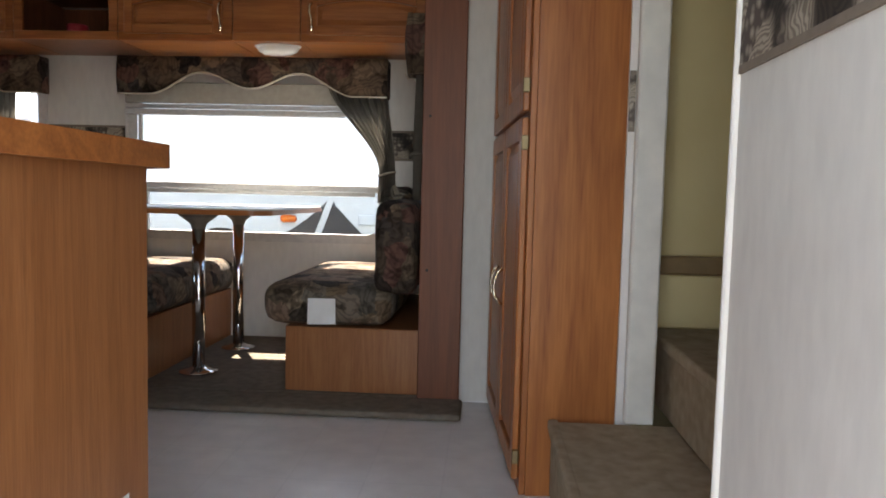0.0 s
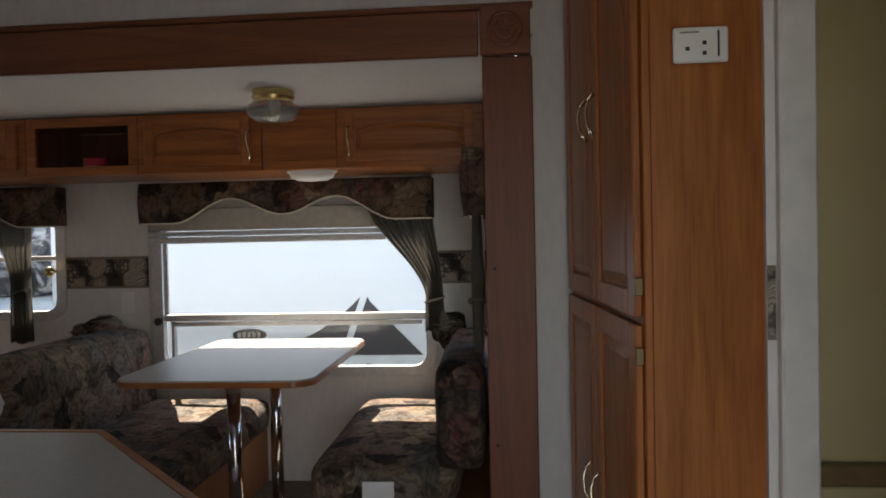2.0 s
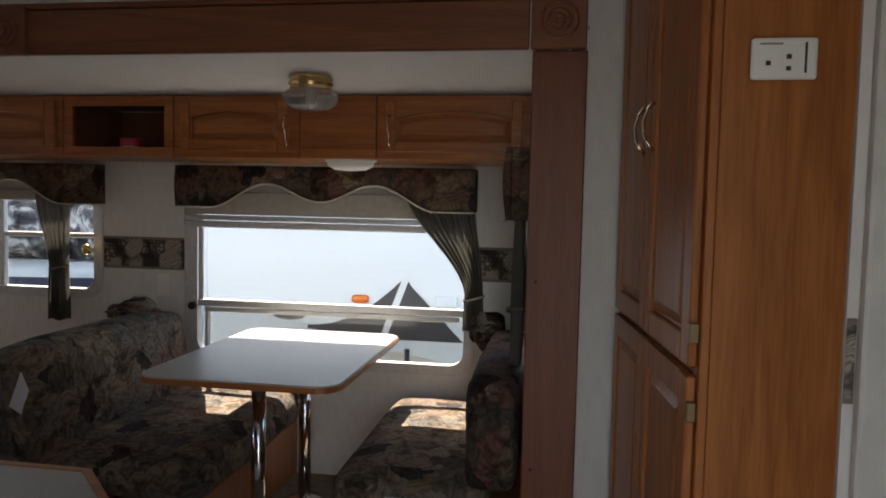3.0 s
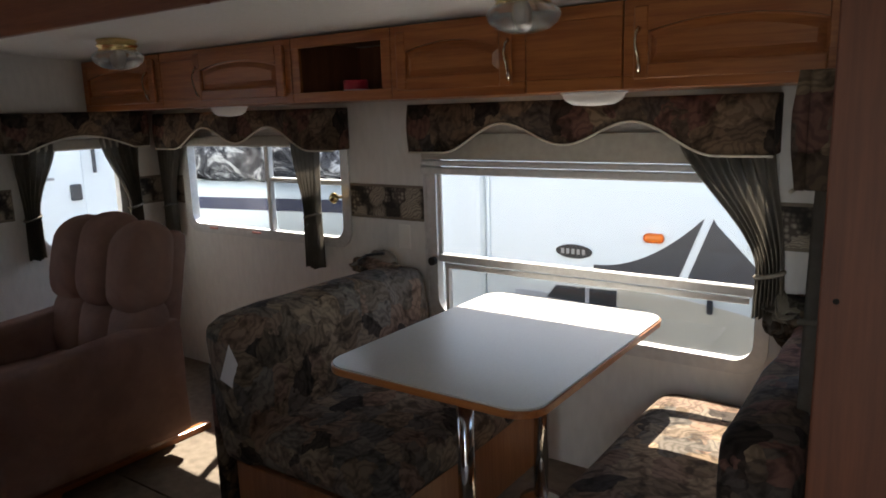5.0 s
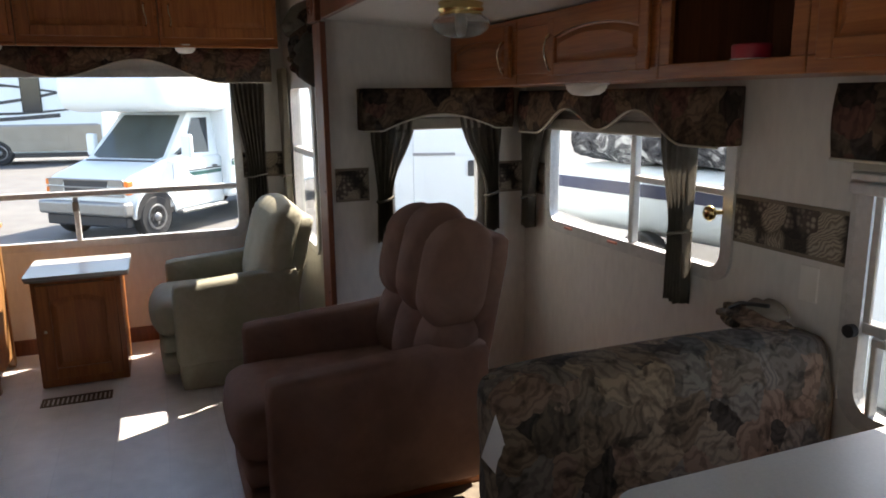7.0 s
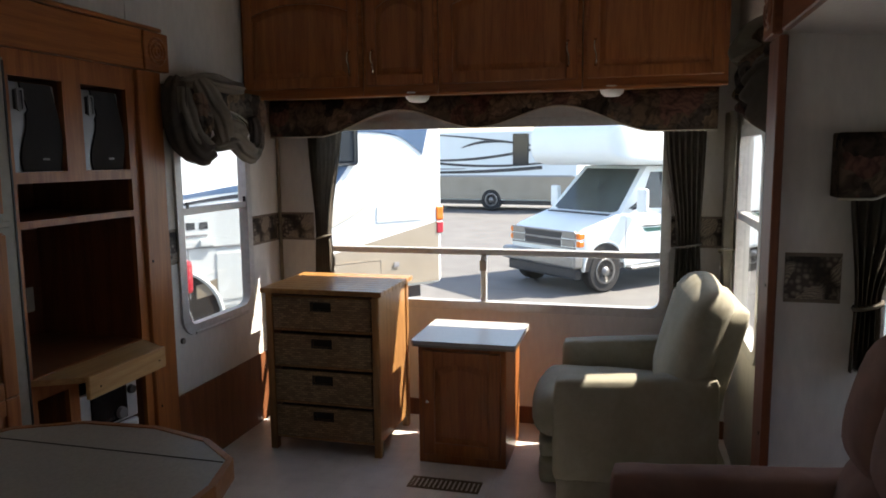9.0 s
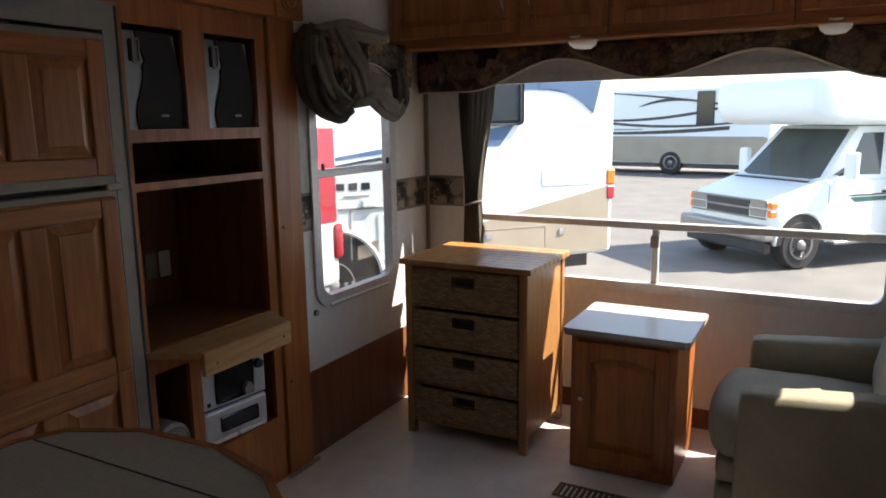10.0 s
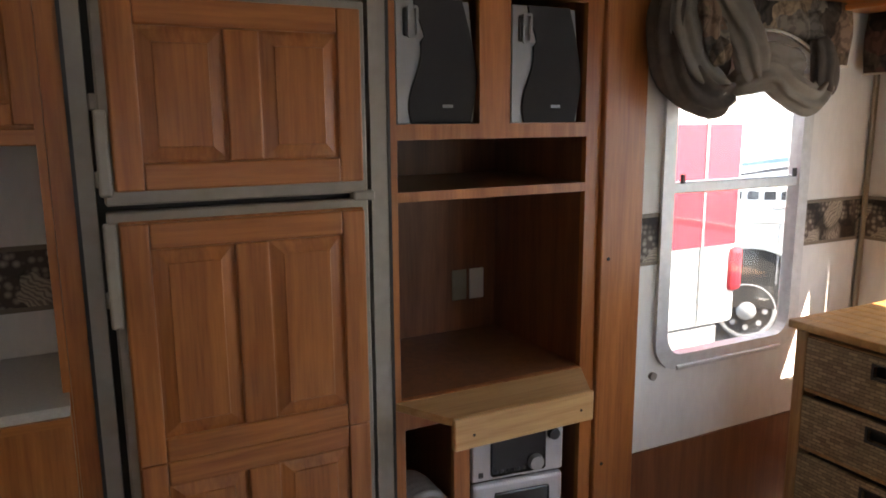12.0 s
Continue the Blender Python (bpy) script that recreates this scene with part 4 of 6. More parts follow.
def curtain(m, w_top, w_tie, w_bot, z_top, z_tie, z_bot, shift=0.0, folds=7, cloth="curtain", label="taupe pleated curtain gathered by a tieback", lean=0.0):
    """Gathered cloth hanging from the origin; shift moves the tie sideways."""
    root = thing("curtain", label, "curtain", m, "curtains")
    bm = bmesh.new()
    nx, nz = 56, 26
    grid = []
    for j in range(nz + 1):
        z = z_top + (z_bot - z_top) * j / nz
        if z > z_tie:
            u = (z_top - z) / (z_top - z_tie)
            e = u * u * (3 - 2 * u)
            w = w_top + (w_tie - w_top) * e
            off = shift * e
        else:
            u = (z_tie - z) / max(1e-4, z_tie - z_bot)
            w = w_tie + (w_bot - w_tie) * (u ** 0.6)
            off = shift
        row = []
        for i in range(nx + 1):
            s = i / nx
            amp = 0.016 + 0.012 * (w_top - w) / max(w_top, 0.01)
            y = -0.035 - amp * math.sin(2 * math.pi * folds * s + 0.6 * math.sin(5 * s) + 0.4 * noise.noise(Vector((s * 3, z * 4, w_top)))) + lean * (z_top - z)
            row.append(bm.verts.new((off + (s - 0.5) * w + (w_top / 2), y, z + 0.006 * math.sin(9 * s))))
        grid.append(row)
    for a, b in zip(grid, grid[1:]):
        for i in range(nx):
            bm.faces.new((a[i], a[i + 1], b[i + 1], b[i]))
    r = bmesh.ops.solidify(bm, geom=bm.faces[:], thickness=0.003)
    part("cloth", bm, cloth, root, smooth=True)
    if z_tie > z_bot:
        bm = bmesh.new()
        cx = shift + w_top / 2
        pts = [(cx + (w_tie / 2 + 0.002) * math.cos(a), -0.035 + lean * (z_top - z_tie) + 0.036 * math.sin(a), z_tie + 0.012 * math.cos(a)) for a in [2 * math.pi * k / 20 for k in range(21)]]
        add_tube(bm, pts, 0.008, 6, False)
        part("tieback", bm, cloth, root, smooth=True)
    return root


# dinette window
valance(facing_south(0.157, WN, 1.565), 1.475, 0.20, 0.13, 2, 0.10)
curtain(facing_south(1.29, WN - 0.03, 0), 0.33, 0.085, 0.10, 1.48, 0.96, 0.80, 0.175, 8, label="taupe curtain swept aside on the dinette window")
# slide-out window
valance(facing_south(-1.74, WN, 1.565), 1.44, 0.20, 0.11, 2, 0.10)
curtain(facing_south(-0.66, WN - 0.02, 0), 0.19, 0.09, 0.11, 1.42, 1.03, 0.76, 0.03, 6)
curtain(facing_south(-1.80, WN - 0.02, 0), 0.2, 0.07, 0.09, 1.42, 1.02, 0.86, -0.03, 6)
# slide-out end window
valance(facing_east(SX0, 4.44, 1.585), 0.80, 0.20, 0.11, 1, 0.075)
curtain(facing_east(SX0 + 0.01, 4.49, 0), 0.24, 0.075, 0.09, 1.44, 1.04, 0.82, -0.05, 6)
curtain(facing_east(SX0 + 0.01, 4.97, 0), 0.24, 0.075, 0.09, 1.44, 1.04, 0.84, 0.06, 6)
# east end window behind the dinette seat
valance(facing_west(SX1, 5.26, 1.60), 0.84, 0.25, 0.15, 1, 0.04)
curtain(facing_west(SX1 - 0.07, 4.76, 0), 0.26, 0.06, 0.20, 1.44, 1.02, 0.83, 0.06, 7)
curtain(facing_west(SX1 - 0.08, 5.28, 0), 0.24, 0.06, 0.12, 1.44, 1.0, 0.84, -0.04, 6)
# rear window
valance(facing_east(XR, 1.79, 1.85), 2.44, 0.205, 0.13, 2, 0.12)
curtain(facing_east(XR + 0.01, 1.98, 0), 0.21, 0.085, 0.11, 1.70, 1.06, 0.78, -0.02, 7)
curtain(facing_east(XR + 0.01, 3.98, 0), 0.21, 0.12, 0.15, 1.70, 1.05, 0.52, 0.03, 7)
# north rear-corner window: sheer panel and bundled cloth
curtain(facing_south(XR + 0.08, WB - 0.01, 0), 0.22, 0.075, 0.12, 1.72, 1.05, 0.84, 0.03, 6, "lining", "pale taupe curtain beside the rear corner window")


# ---- dinette ----
table = thing("dinette_table", "white laminate dinette table with wood edge on two chrome posts", "table", pose(0, 0, 0.032))
def flat_prism(outline, z0, z1):
    bm = bmesh.new()
    a = [bm.verts.new((x, y, z0)) for x, y in outline]
    b = [bm.verts.new((x, y, z1)) for x, y in outline]
    bm.faces.new(a[::-1])
    bm.faces.new(b)
    for i in range(len(a)):
        j = (i + 1) % len(a)
        bm.faces.new((a[i], a[j], b[j], b[i]))
    return bm


TT = 0.775 - 0.032
part("tabletop", flat_prism(rounded(0.545, 1.285, 4.262, 5.30, 0.085, 8), TT - 0.006, TT), "laminate", table)
part("edge_band", flat_prism(rounded(0.539, 1.291, 4.256, 5.306, 0.09, 8), TT - 0.026, TT - 0.006), "oak_h", table)
for py in (4.53, 5.05):
    bm = bmesh.new()
    add_lathe(bm, [(0.028, 0.012), (0.028, TT - 0.07)], 24, (0.90, py, 0))
    part("post", bm, "steel", table, "polished chrome post", smooth=True)
    bm = bmesh.new()
    add_lathe(bm, [(0.085, 0), (0.085, 0.006), (0.05, 0.012), (0.034, 0.022), (0.029, 0.024)], 24, (0.90, py, 0))
    part("floor_flange", bm, "steel", table, smooth=True)
    bm = bmesh.new()
    add_lathe(bm, [(0.029, TT - 0.10), (0.036, TT - 0.075), (0.07, TT - 0.05), (0.095, TT - 0.029)], 24, (0.90, py, 0))
    part("socket", bm, "grey_trim", table, smooth=True)

def bench(name, x0, x1, back_at, label):
    """Wood plinth with a floral seat and back cushion; back_at: 'high' or 'low' x."""
    root = thing(name, label, "bench", group="dinette benches")
    part("base", box(x0 + 0.02, x1 - 0.003, 4.285, WN - 0.004, 0.032, 0.30, 0.003), "oak_fine", root, "plain oak-veneer plinth")
    return root


be = bench("dinette_bench", 1.345, 1.972, "high", "dark floral upholstered dinette bench on an oak plinth")
part("seat", soft(1.26, 1.80, 4.265, 5.36, 0.302, 0.475, 0.07, 9, 0.012, 0.006, 1.0), "floral", be, smooth=True)
part("backrest", soft(1.72, 1.90, 4.28, 5.355, 0.44, 0.82, 0.05, 9, 0.008, 0.008, 2.0), "floral_dark", be, smooth=True)
bw = bench("dinette_bench", 0.03, 0.75, "low", "dark floral upholstered dinette bench facing the table")
part("seat", soft(0.12, 0.79, 4.265, 5.36, 0.302, 0.475, 0.07, 9, 0.012, 0.006, 4.0), "floral", bw, smooth=True)
bm = soft(-0.06, 0.16, 4.25, 5.355, 0.30, 0.835, 0.07, 10, 0.02, 0.010, 5.0)
for v in bm.verts:
    v.co.x -= 0.10 * max(0, (v.co.z - 0.35))
    v.co.x += 0.05
part("backrest", bm, "floral", bw, smooth=True)
part("back_panel", box(-0.055, 0.0, 4.27, 5.35, 0.032, 0.66, 0.02, 2), "floral_dark", bw)

def tag(m, w, h, slant=0.0):
    bm = bmesh.new()
    add_poly(bm, [(0, 0), (w, 0.004), (w * 0.98, h), (0.002, h * 0.99)] if not slant else [(0.0, h * 0.32), (w * 0.72, 0), (w, h * 0.25), (w * 0.45, h)], -0.002, 0)
    r = thing("paper_tag", "blank white paper tag hanging on the cushion", "tag", m, "paper tags")
    part("sheet", bm, "paper", r)


tag(pose(1.468, 4.236, 0.318), 0.115, 0.108)
tag(pose(0.095, 4.215, 0.59, 0, 0, 42), 0.085, 0.18, -0.035)


# ---- pantry and entry side ----
PA = math.degrees(math.atan2(2.29 - 2.212, 4.33 - 3.41))
pantry = thing("pantry", "tall stained oak pantry cabinet with four raised-panel doors", "cabinet", pose(2.308, 3.412, 0, 0, 0, PA))
part("body", box(0.0, 0.30, 0.0, 0.90, 0.0, CEIL - 0.003, 0.002), "oak", pantry)
bm = bmesh.new()
add_box(bm, -0.018, -0.0005, 0.0, 0.04, 0.0, CEIL - 0.01, 0.002)
add_box(bm, -0.018, -0.0005, 0.86, 0.90, 0.0, CEIL - 0.01, 0.002)
for z in (0.0, 1.05, 2.34):
    add_box(bm, -0.018, -0.0005, 0.04, 0.86, z, z + 0.05, 0.002)
part("face_frame", bm, "oak", pantry)
DW = 0.425
for i in range(2):
    for z0, h, hz in ((0.04, 1.03, None), (1.087, 1.26, None)):
        near = i == 0
        hx = (0.05 if near else DW - 0.05)
        m = pose(-0.019, 0.015 + DW + 0.0 + i * (DW + 0.006), z0, 0, 0, -90)
        add_panel_door(pantry, m, DW, h, 0.04 if z0 > 1 else 0.0, (hx, 0.455 if z0 > 1 else 0.45, 0.12), "oak", stile=0.06, hinge=(0.07, h - 0.07) if near else None)
tagp = tagged(part("end_panel", box(0.0, 0.245, -0.004, -0.0005, 0.0, CEIL - 0.004), "oak", pantry), "plain oak end panel")
# monitor panel on the pantry's end
mon = thing("monitor_panel", "white plastic monitor panel with small switches", "control panel", pose(2.355, 3.405, 1.645))
part("plate", box(0, 0.118, -0.012, 0, 0, 0.078, 0.006, 2), "white_plastic", mon)
for sx, sz in ((0.03, 0.03), (0.066, 0.02), (0.066, 0.042)):
    part("button", box(sx - 0.004, sx + 0.004, -0.016, -0.0125, sz - 0.004, sz + 0.004), "black", mon)
part("gauge", box(0.094, 0.098, -0.014, -0.0125, 0.012, 0.068), "black", mon)
part("lettering", box(0.014, 0.055, -0.013, -0.0125, 0.064, 0.068), "grey_trim", mon)

structure("wall_strip", box(2.556, 2.60, 3.42, 3.66, 0.0, CEIL), "wallpaper", "narrow off-white wallpaper strip beside the pantry", "wall")
structure("trim_post", box(2.575, 2.655, 3.385, 3.418, 0.225, CEIL, 0.006), "white_paint", "white painted corner post at the steps", "trim")
structure("trim_post_back", box(2.602, 2.66, 3.419, 3.70, 0.46, CEIL), "white_paint", "white painted jamb at the steps", "trim")
border("border_strip", facing_south(2.557, 3.4195, BZ), 0.017)
steps = thing("stair", "tan carpeted steps up to the raised hall", "stairs", kind="structure")
part("step", box(2.375, 3.6, 2.484, 3.405, 0.001, 0.225, 0.02, 3), "carpet", steps)
part("step", box(2.70, 3.64, 2.484, 3.695, 0.226, 0.45, 0.02, 3), "carpet", steps)
part("nosing", box(2.69, 2.72, 2.49, 3.65, 0.418, 0.454, 0.008, 2), "carpet", steps)
part("nosing", box(2.365, 2.395, 2.52, 3.404, 0.195, 0.229, 0.008, 2), "carpet", steps)
hall = thing("hall_panel", "yellowish cream panel framed in brown above a low ledge", "panel", kind="structure")
part("ledge", box(2.66, 3.65, 3.672, 3.699, 0.452, 0.618, 0.004), "cream", hall)
part("bottom_rail", box(2.66, 3.65, 3.664, 3.699, 0.62, 0.678, 0.008, 2), "brown_trim", hall)
part("side_rail", box(2.662, 2.70, 3.668, 3.699, 0.68, CEIL - 0.01, 0.006, 2), "brown_trim", hall)


# ---- recliners ----
def recliner(name, m, cloth, label, w=0.80, tufts=3, base=True, arm_h=0.60, back_h=1.08, seat_h=0.45, depth=0.55, lean=0.24):
    """Faces -y; its front middle on the floor at the origin."""
    root = thing(name, label, "armchair", m)
    aw = 0.13
    sw = w - 2 * aw
    for s in (-1, 1):
        x0 = s * (w / 2 - aw) if s > 0 else -w / 2
        bm = soft(x0, x0 + aw, 0.0, depth + 0.10, 0.13, arm_h, 0.034, 8, 0.003, 0.005, s)
        for v in bm.verts:
            if v.co.z > arm_h - 0.2:
                v.co.z += 0.075 * max(0, (v.co.y - 0.1)) - 0.01
        part("arm", bm, cloth, root, smooth=True)
    part("seat", soft(-sw / 2 - 0.005, sw / 2 + 0.005, -0.09, depth, seat_h - 0.2, seat_h, 0.07, 9, 0.03, 0.006, 3), cloth, root, smooth=True)
    mid = (0.07 + seat_h - 0.18) / 2
    for z0, z1 in ((0.06, mid - 0.004), (mid + 0.004, seat_h - 0.19)):
        part("footrest_panel", soft(-sw / 2 + 0.005, sw / 2 - 0.005, -0.07, 0.1, z0, z1, 0.022, 7, 0.008, 0.003, 9), cloth, root, smooth=True)
    bk = []
    tw = (sw + 0.16) / tufts
    rows = ((seat_h - 0.03, seat_h + 0.27), (seat_h + 0.24, back_h)) if tufts > 1 else ((seat_h - 0.03, back_h),)
    def tilt(bm):
        for v in bm.verts:
            v.co.y += lean * max(0, v.co.z - seat_h)
        return bm
    for r, (z0, z1) in enumerate(rows):
        for k in range(tufts):
            x0 = -(sw + 0.16) / 2 + k * tw
            dz = -0.03 * abs(k - (tufts - 1) / 2) if r else 0
            part("back_cushion", tilt(soft(x0 - 0.012, x0 + tw + 0.012, depth - 0.16 + 0.03 * (1 - r), depth + 0.04, z0, z1 + dz, 0.08, 8, 0.03, 0.006, k + r * 3.3)), cloth, root, smooth=True)
    part("back_shell", tilt(soft(-(sw + 0.12) / 2, (sw + 0.12) / 2, depth + 0.0, depth + 0.12, 0.2, back_h - 0.06, 0.04, 7, 0.0, 0.004, 6)), cloth, root, smooth=True)
    if base:
        for s in (-1, 1):
            part("runner", box(s * (w / 2 - 0.17) - 0.025, s * (w / 2 - 0.17) + 0.025, 0.08, depth + 0.3, 0.0, 0.06, 0.012, 2), "oak_y", root)
        part("underframe", box(-w / 2 + 0.13, w / 2 - 0.13, 0.1, depth + 0.1, 0.06, 0.16), "oak_dark_and_shade", root)
    else:
        part("skirt", soft(-w / 2 + 0.005, w / 2 - 0.005, 0.01, depth + 0.18, 0.0, 0.16, 0.02, 6, 0, 0.002), cloth, root, smooth=True)
    return root


recliner("recliner", pose(-1.05, 3.785, 0.0, 0, 0, 0), "velour", "brown velour recliner with a tufted back on a wooden base", 0.82, 3, True, 0.625, 1.095, 0.475, 0.705, 0.20)
recliner("armchair", pose(-2.66, 3.51, 0.0, 0, 0, 2), "velour_green", "sage green upholstered armchair in the rear corner", 0.80, 1, False, 0.595, 0.95, 0.47, 0.565, 0.27)


# ---- rear cabinets ----
RX, RZ = -2.92, 1.855
for y0, y1 in ((1.76, 2.455), (2.459, 2.86), (2.864, 3.58), (3.584, 4.245)):
    root = thing("rear_cabinet", "stained oak overhead cabinet above the rear window", "cabinet", pose(RX, y0, RZ, 0, 0, 90), "rear overhead cabinets")
    w, h = y1 - y0, CEIL - RZ - 0.004
    part("body", box(0, w, 0.0, RX - XR - 0.003, 0, h, 0.002), "oak_h", root)
    add_panel_door(root, pose(0.02, -0.001, 0.035), w - 0.04, h - 0.07, 0.05, (w - 0.085 if y0 in (1.76, 2.864) else 0.04, 0.06, 0.12), "oak", stile=0.055)
    part("light_rail", box(0, w, -0.012, 0.03, -0.018, -0.0005, 0.003), "oak_h", root)
oval_light(-3.02, 2.72, RZ, "rear cabinet lights")
oval_light(-3.02, 3.72, RZ, "rear cabinet lights")


# ---- wicker chest of drawers ----
chest = thing("chest_of_drawers", "rattan chest with four wicker drawers and slatted wood top", "chest of drawers", pose(-2.61, 2.005, 0, 0, 0, 90))
CW, CD, CH = 0.62, 0.50, 0.865
for x in (0.0, CW - 0.04):
    for y in (0.0, CD - 0.04):
        part("leg", box(x, x + 0.04, y, y + 0.04, 0, CH - 0.028, 0.006, 2), "rattan_post", chest)
for x in (0.008, CW - 0.026):
    part("side_panel", box(x, x + 0.018, 0.041, CD - 0.041, 0.07, CH - 0.03), "rattan_post", chest)
part("back_panel", box(0.041, CW - 0.041, CD - 0.02, CD - 0.008, 0.07, CH - 0.03), "rattan_post", chest)
ns = 9
for k in range(ns):
    a = -0.015 + (CD + 0.03) * k / ns
    part("top_slat", box(-0.02, CW + 0.02, a + 0.001, a + (CD + 0.03) / ns - 0.001, CH - 0.027, CH, 0.004, 2), "rattan_wood", chest)
for k in range(5):
    z = 0.065 + k * 0.192 - (0.02 if k == 4 else 0)
    part("rail", box(0.041, CW - 0.041, 0.004, 0.03, z, z + 0.014, 0.003), "rattan_post", chest)
for k in range(4):
    z0 = 0.082 + k * 0.192
    z1 = z0 + 0.162
    cx = CW / 2
    dr = part("drawer", wall_bm(0.045, CW - 0.045, z0, z1, [(cx - 0.05, cx + 0.05, z1 - 0.062, z1 - 0.026)], -0.004, 0.012, "x"), "wicker", chest, "woven wicker drawer front")
    part("grip_frame", wall_bm(cx - 0.056, cx + 0.056, z1 - 0.068, z1 - 0.02, [(cx - 0.048, cx + 0.048, z1 - 0.06, z1 - 0.028)], -0.008, -0.0042, "x"), "shadow_gap", dr)
    # Near-black box: the darkness inside the drawer is painted on.
    part("drawer_box", box(0.05, CW - 0.05, 0.03, CD - 0.03, z0, z1 - 0.01), "shadow_gap", dr)


# ---- small cabinet ----
sm = thing("side_cabinet", "small stained oak cabinet with a pale laminate top", "cabinet", pose(-2.62, 2.79, 0, 0, 0, 90))
part("body", box(0.03, 0.47, 0.012, 0.44, 0.0, 0.60, 0.003), "oak", sm)
add_panel_door(sm, pose(0.055, 0.011, 0.05), 0.39, 0.53, 0.03, None, "oak", stile=0.06)
part("knob", tube([(0.085, -0.008, 0.33), (0.085, -0.03, 0.33)], [0.006, 0.009], 10), "nickel", sm)
part("top", flat_prism(rounded(0.0, 0.52, -0.02, 0.46, 0.02, 4), 0.612, 0.632), "laminate_grey", sm, "pale grey laminate top")
part("top_edge", flat_prism(rounded(0.004, 0.516, -0.016, 0.456, 0.02, 4), 0.601, 0.612), "grey_trim", sm)

# floor register
vent = thing("floor_vent", "brown metal floor register", "vent", pose(-2.46, 2.84, 0.001, 0, 0, 0))
part("frame", wall_bm(0, 0.115, 0, 0.34, [(0.012, 0.103, 0.012, 0.328)], 0, 0.004, "x"), "vent", vent)
vent.children[0].matrix_basis = Matrix(((1, 0, 0, 0), (0, 0, 1, 0), (0, 1, 0, 0.0), (0, 0, 0, 1)))
for k in range(14):
    y = 0.016 + k * 0.0225
    part("slat", box(0.013, 0.102, y, y + 0.012, 0, 0.0035), "vent", vent)

# ---- refrigerator and entertainment unit ----
unit = thing("entertainment_unit", "stained oak built-in with shelves for a television and stereo", "cabinet", pose(-0.57, 1.775, 0, 0, 0, 180))
# local: x to the viewer's right, -y to the room
HO = [(0.775, 1.015, 1.485, 1.815), (1.11, 1.365, 1.485, 1.815), (0.775, 1.37, 1.313, 1.445), (0.775, 1.37, 0.75, 1.287), (0.785, 0.935, 0.335, 0.665), (0.985, 1.375, 0.287, 0.665)]
part("face_frame", wall_bm(0.0, 1.42, 0.0, 1.905, HO + [(0.046, 0.757, 0.02, 1.87)], 0.0, 0.02, "x"), "oak", unit)
# Niche linings in darker oak, the recess shade painted into them.
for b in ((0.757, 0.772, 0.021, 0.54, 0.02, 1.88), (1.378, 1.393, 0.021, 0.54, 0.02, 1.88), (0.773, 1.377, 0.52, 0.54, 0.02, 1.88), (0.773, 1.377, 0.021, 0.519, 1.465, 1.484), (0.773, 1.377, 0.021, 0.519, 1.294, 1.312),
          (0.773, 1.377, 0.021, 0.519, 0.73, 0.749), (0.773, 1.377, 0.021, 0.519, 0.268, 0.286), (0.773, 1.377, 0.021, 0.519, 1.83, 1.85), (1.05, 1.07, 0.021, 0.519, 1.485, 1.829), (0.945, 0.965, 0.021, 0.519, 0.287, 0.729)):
    part("inner_panel", box(*b), "oak_dark_and_shade", unit)
part("beam", box(0.0, 1.495, -0.022, 0.02, 1.907, 2.075, 0.004), "oak_h", unit)
part("crown", box(0.0, 1.59, -0.03, 0.02, 2.077, 2.094, 0.004), "oak_h", unit)
part("post", box(1.422, 1.58, -0.018, 0.02, 0.0, 1.905, 0.004), "oak", unit)
part("end_panel", box(-0.018, -0.001, 0.001, 0.37, 0.0, 2.09), "oak", unit)
part("foot_block", box(1.40, 1.60, -0.035, -0.0185, 0.0, 0.02, 0.004), "carpet", unit)
for nz in (1.08, 0.42):
    part("screw_plug", tube([(1.45, -0.0185, nz), (1.45, -0.0205, nz)], 0.006, 8), "shadow_gap", unit)
rosette(unit, pose(1.545, -0.002, 1.99), 0.165)
part("shelf_board", flat_prism([(x, y) for x, y in [(0.76, -0.001), (0.845, -0.155), (1.285, -0.155), (1.372, -0.001)]], 0.727, 0.748), "pine", unit, "unfinished plywood shelf extension")
part("shelf_lip", box(0.845, 1.285, -0.176, -0.156, 0.663, 0.749, 0.003), "pine", unit, "raw pine lip board")
for nx in (0.90, 1.24):
    part("nail", tube([(nx, -0.1755, 0.70), (nx, -0.178, 0.70)], 0.004, 8), "shadow_gap", unit)
for ox in (1.20, 1.27):
    part("outlet_plate", box(ox, ox + 0.058, 0.512, 0.519, 0.86, 0.97, 0.003), "white_plastic" if ox > 1.25 else "lining", unit)

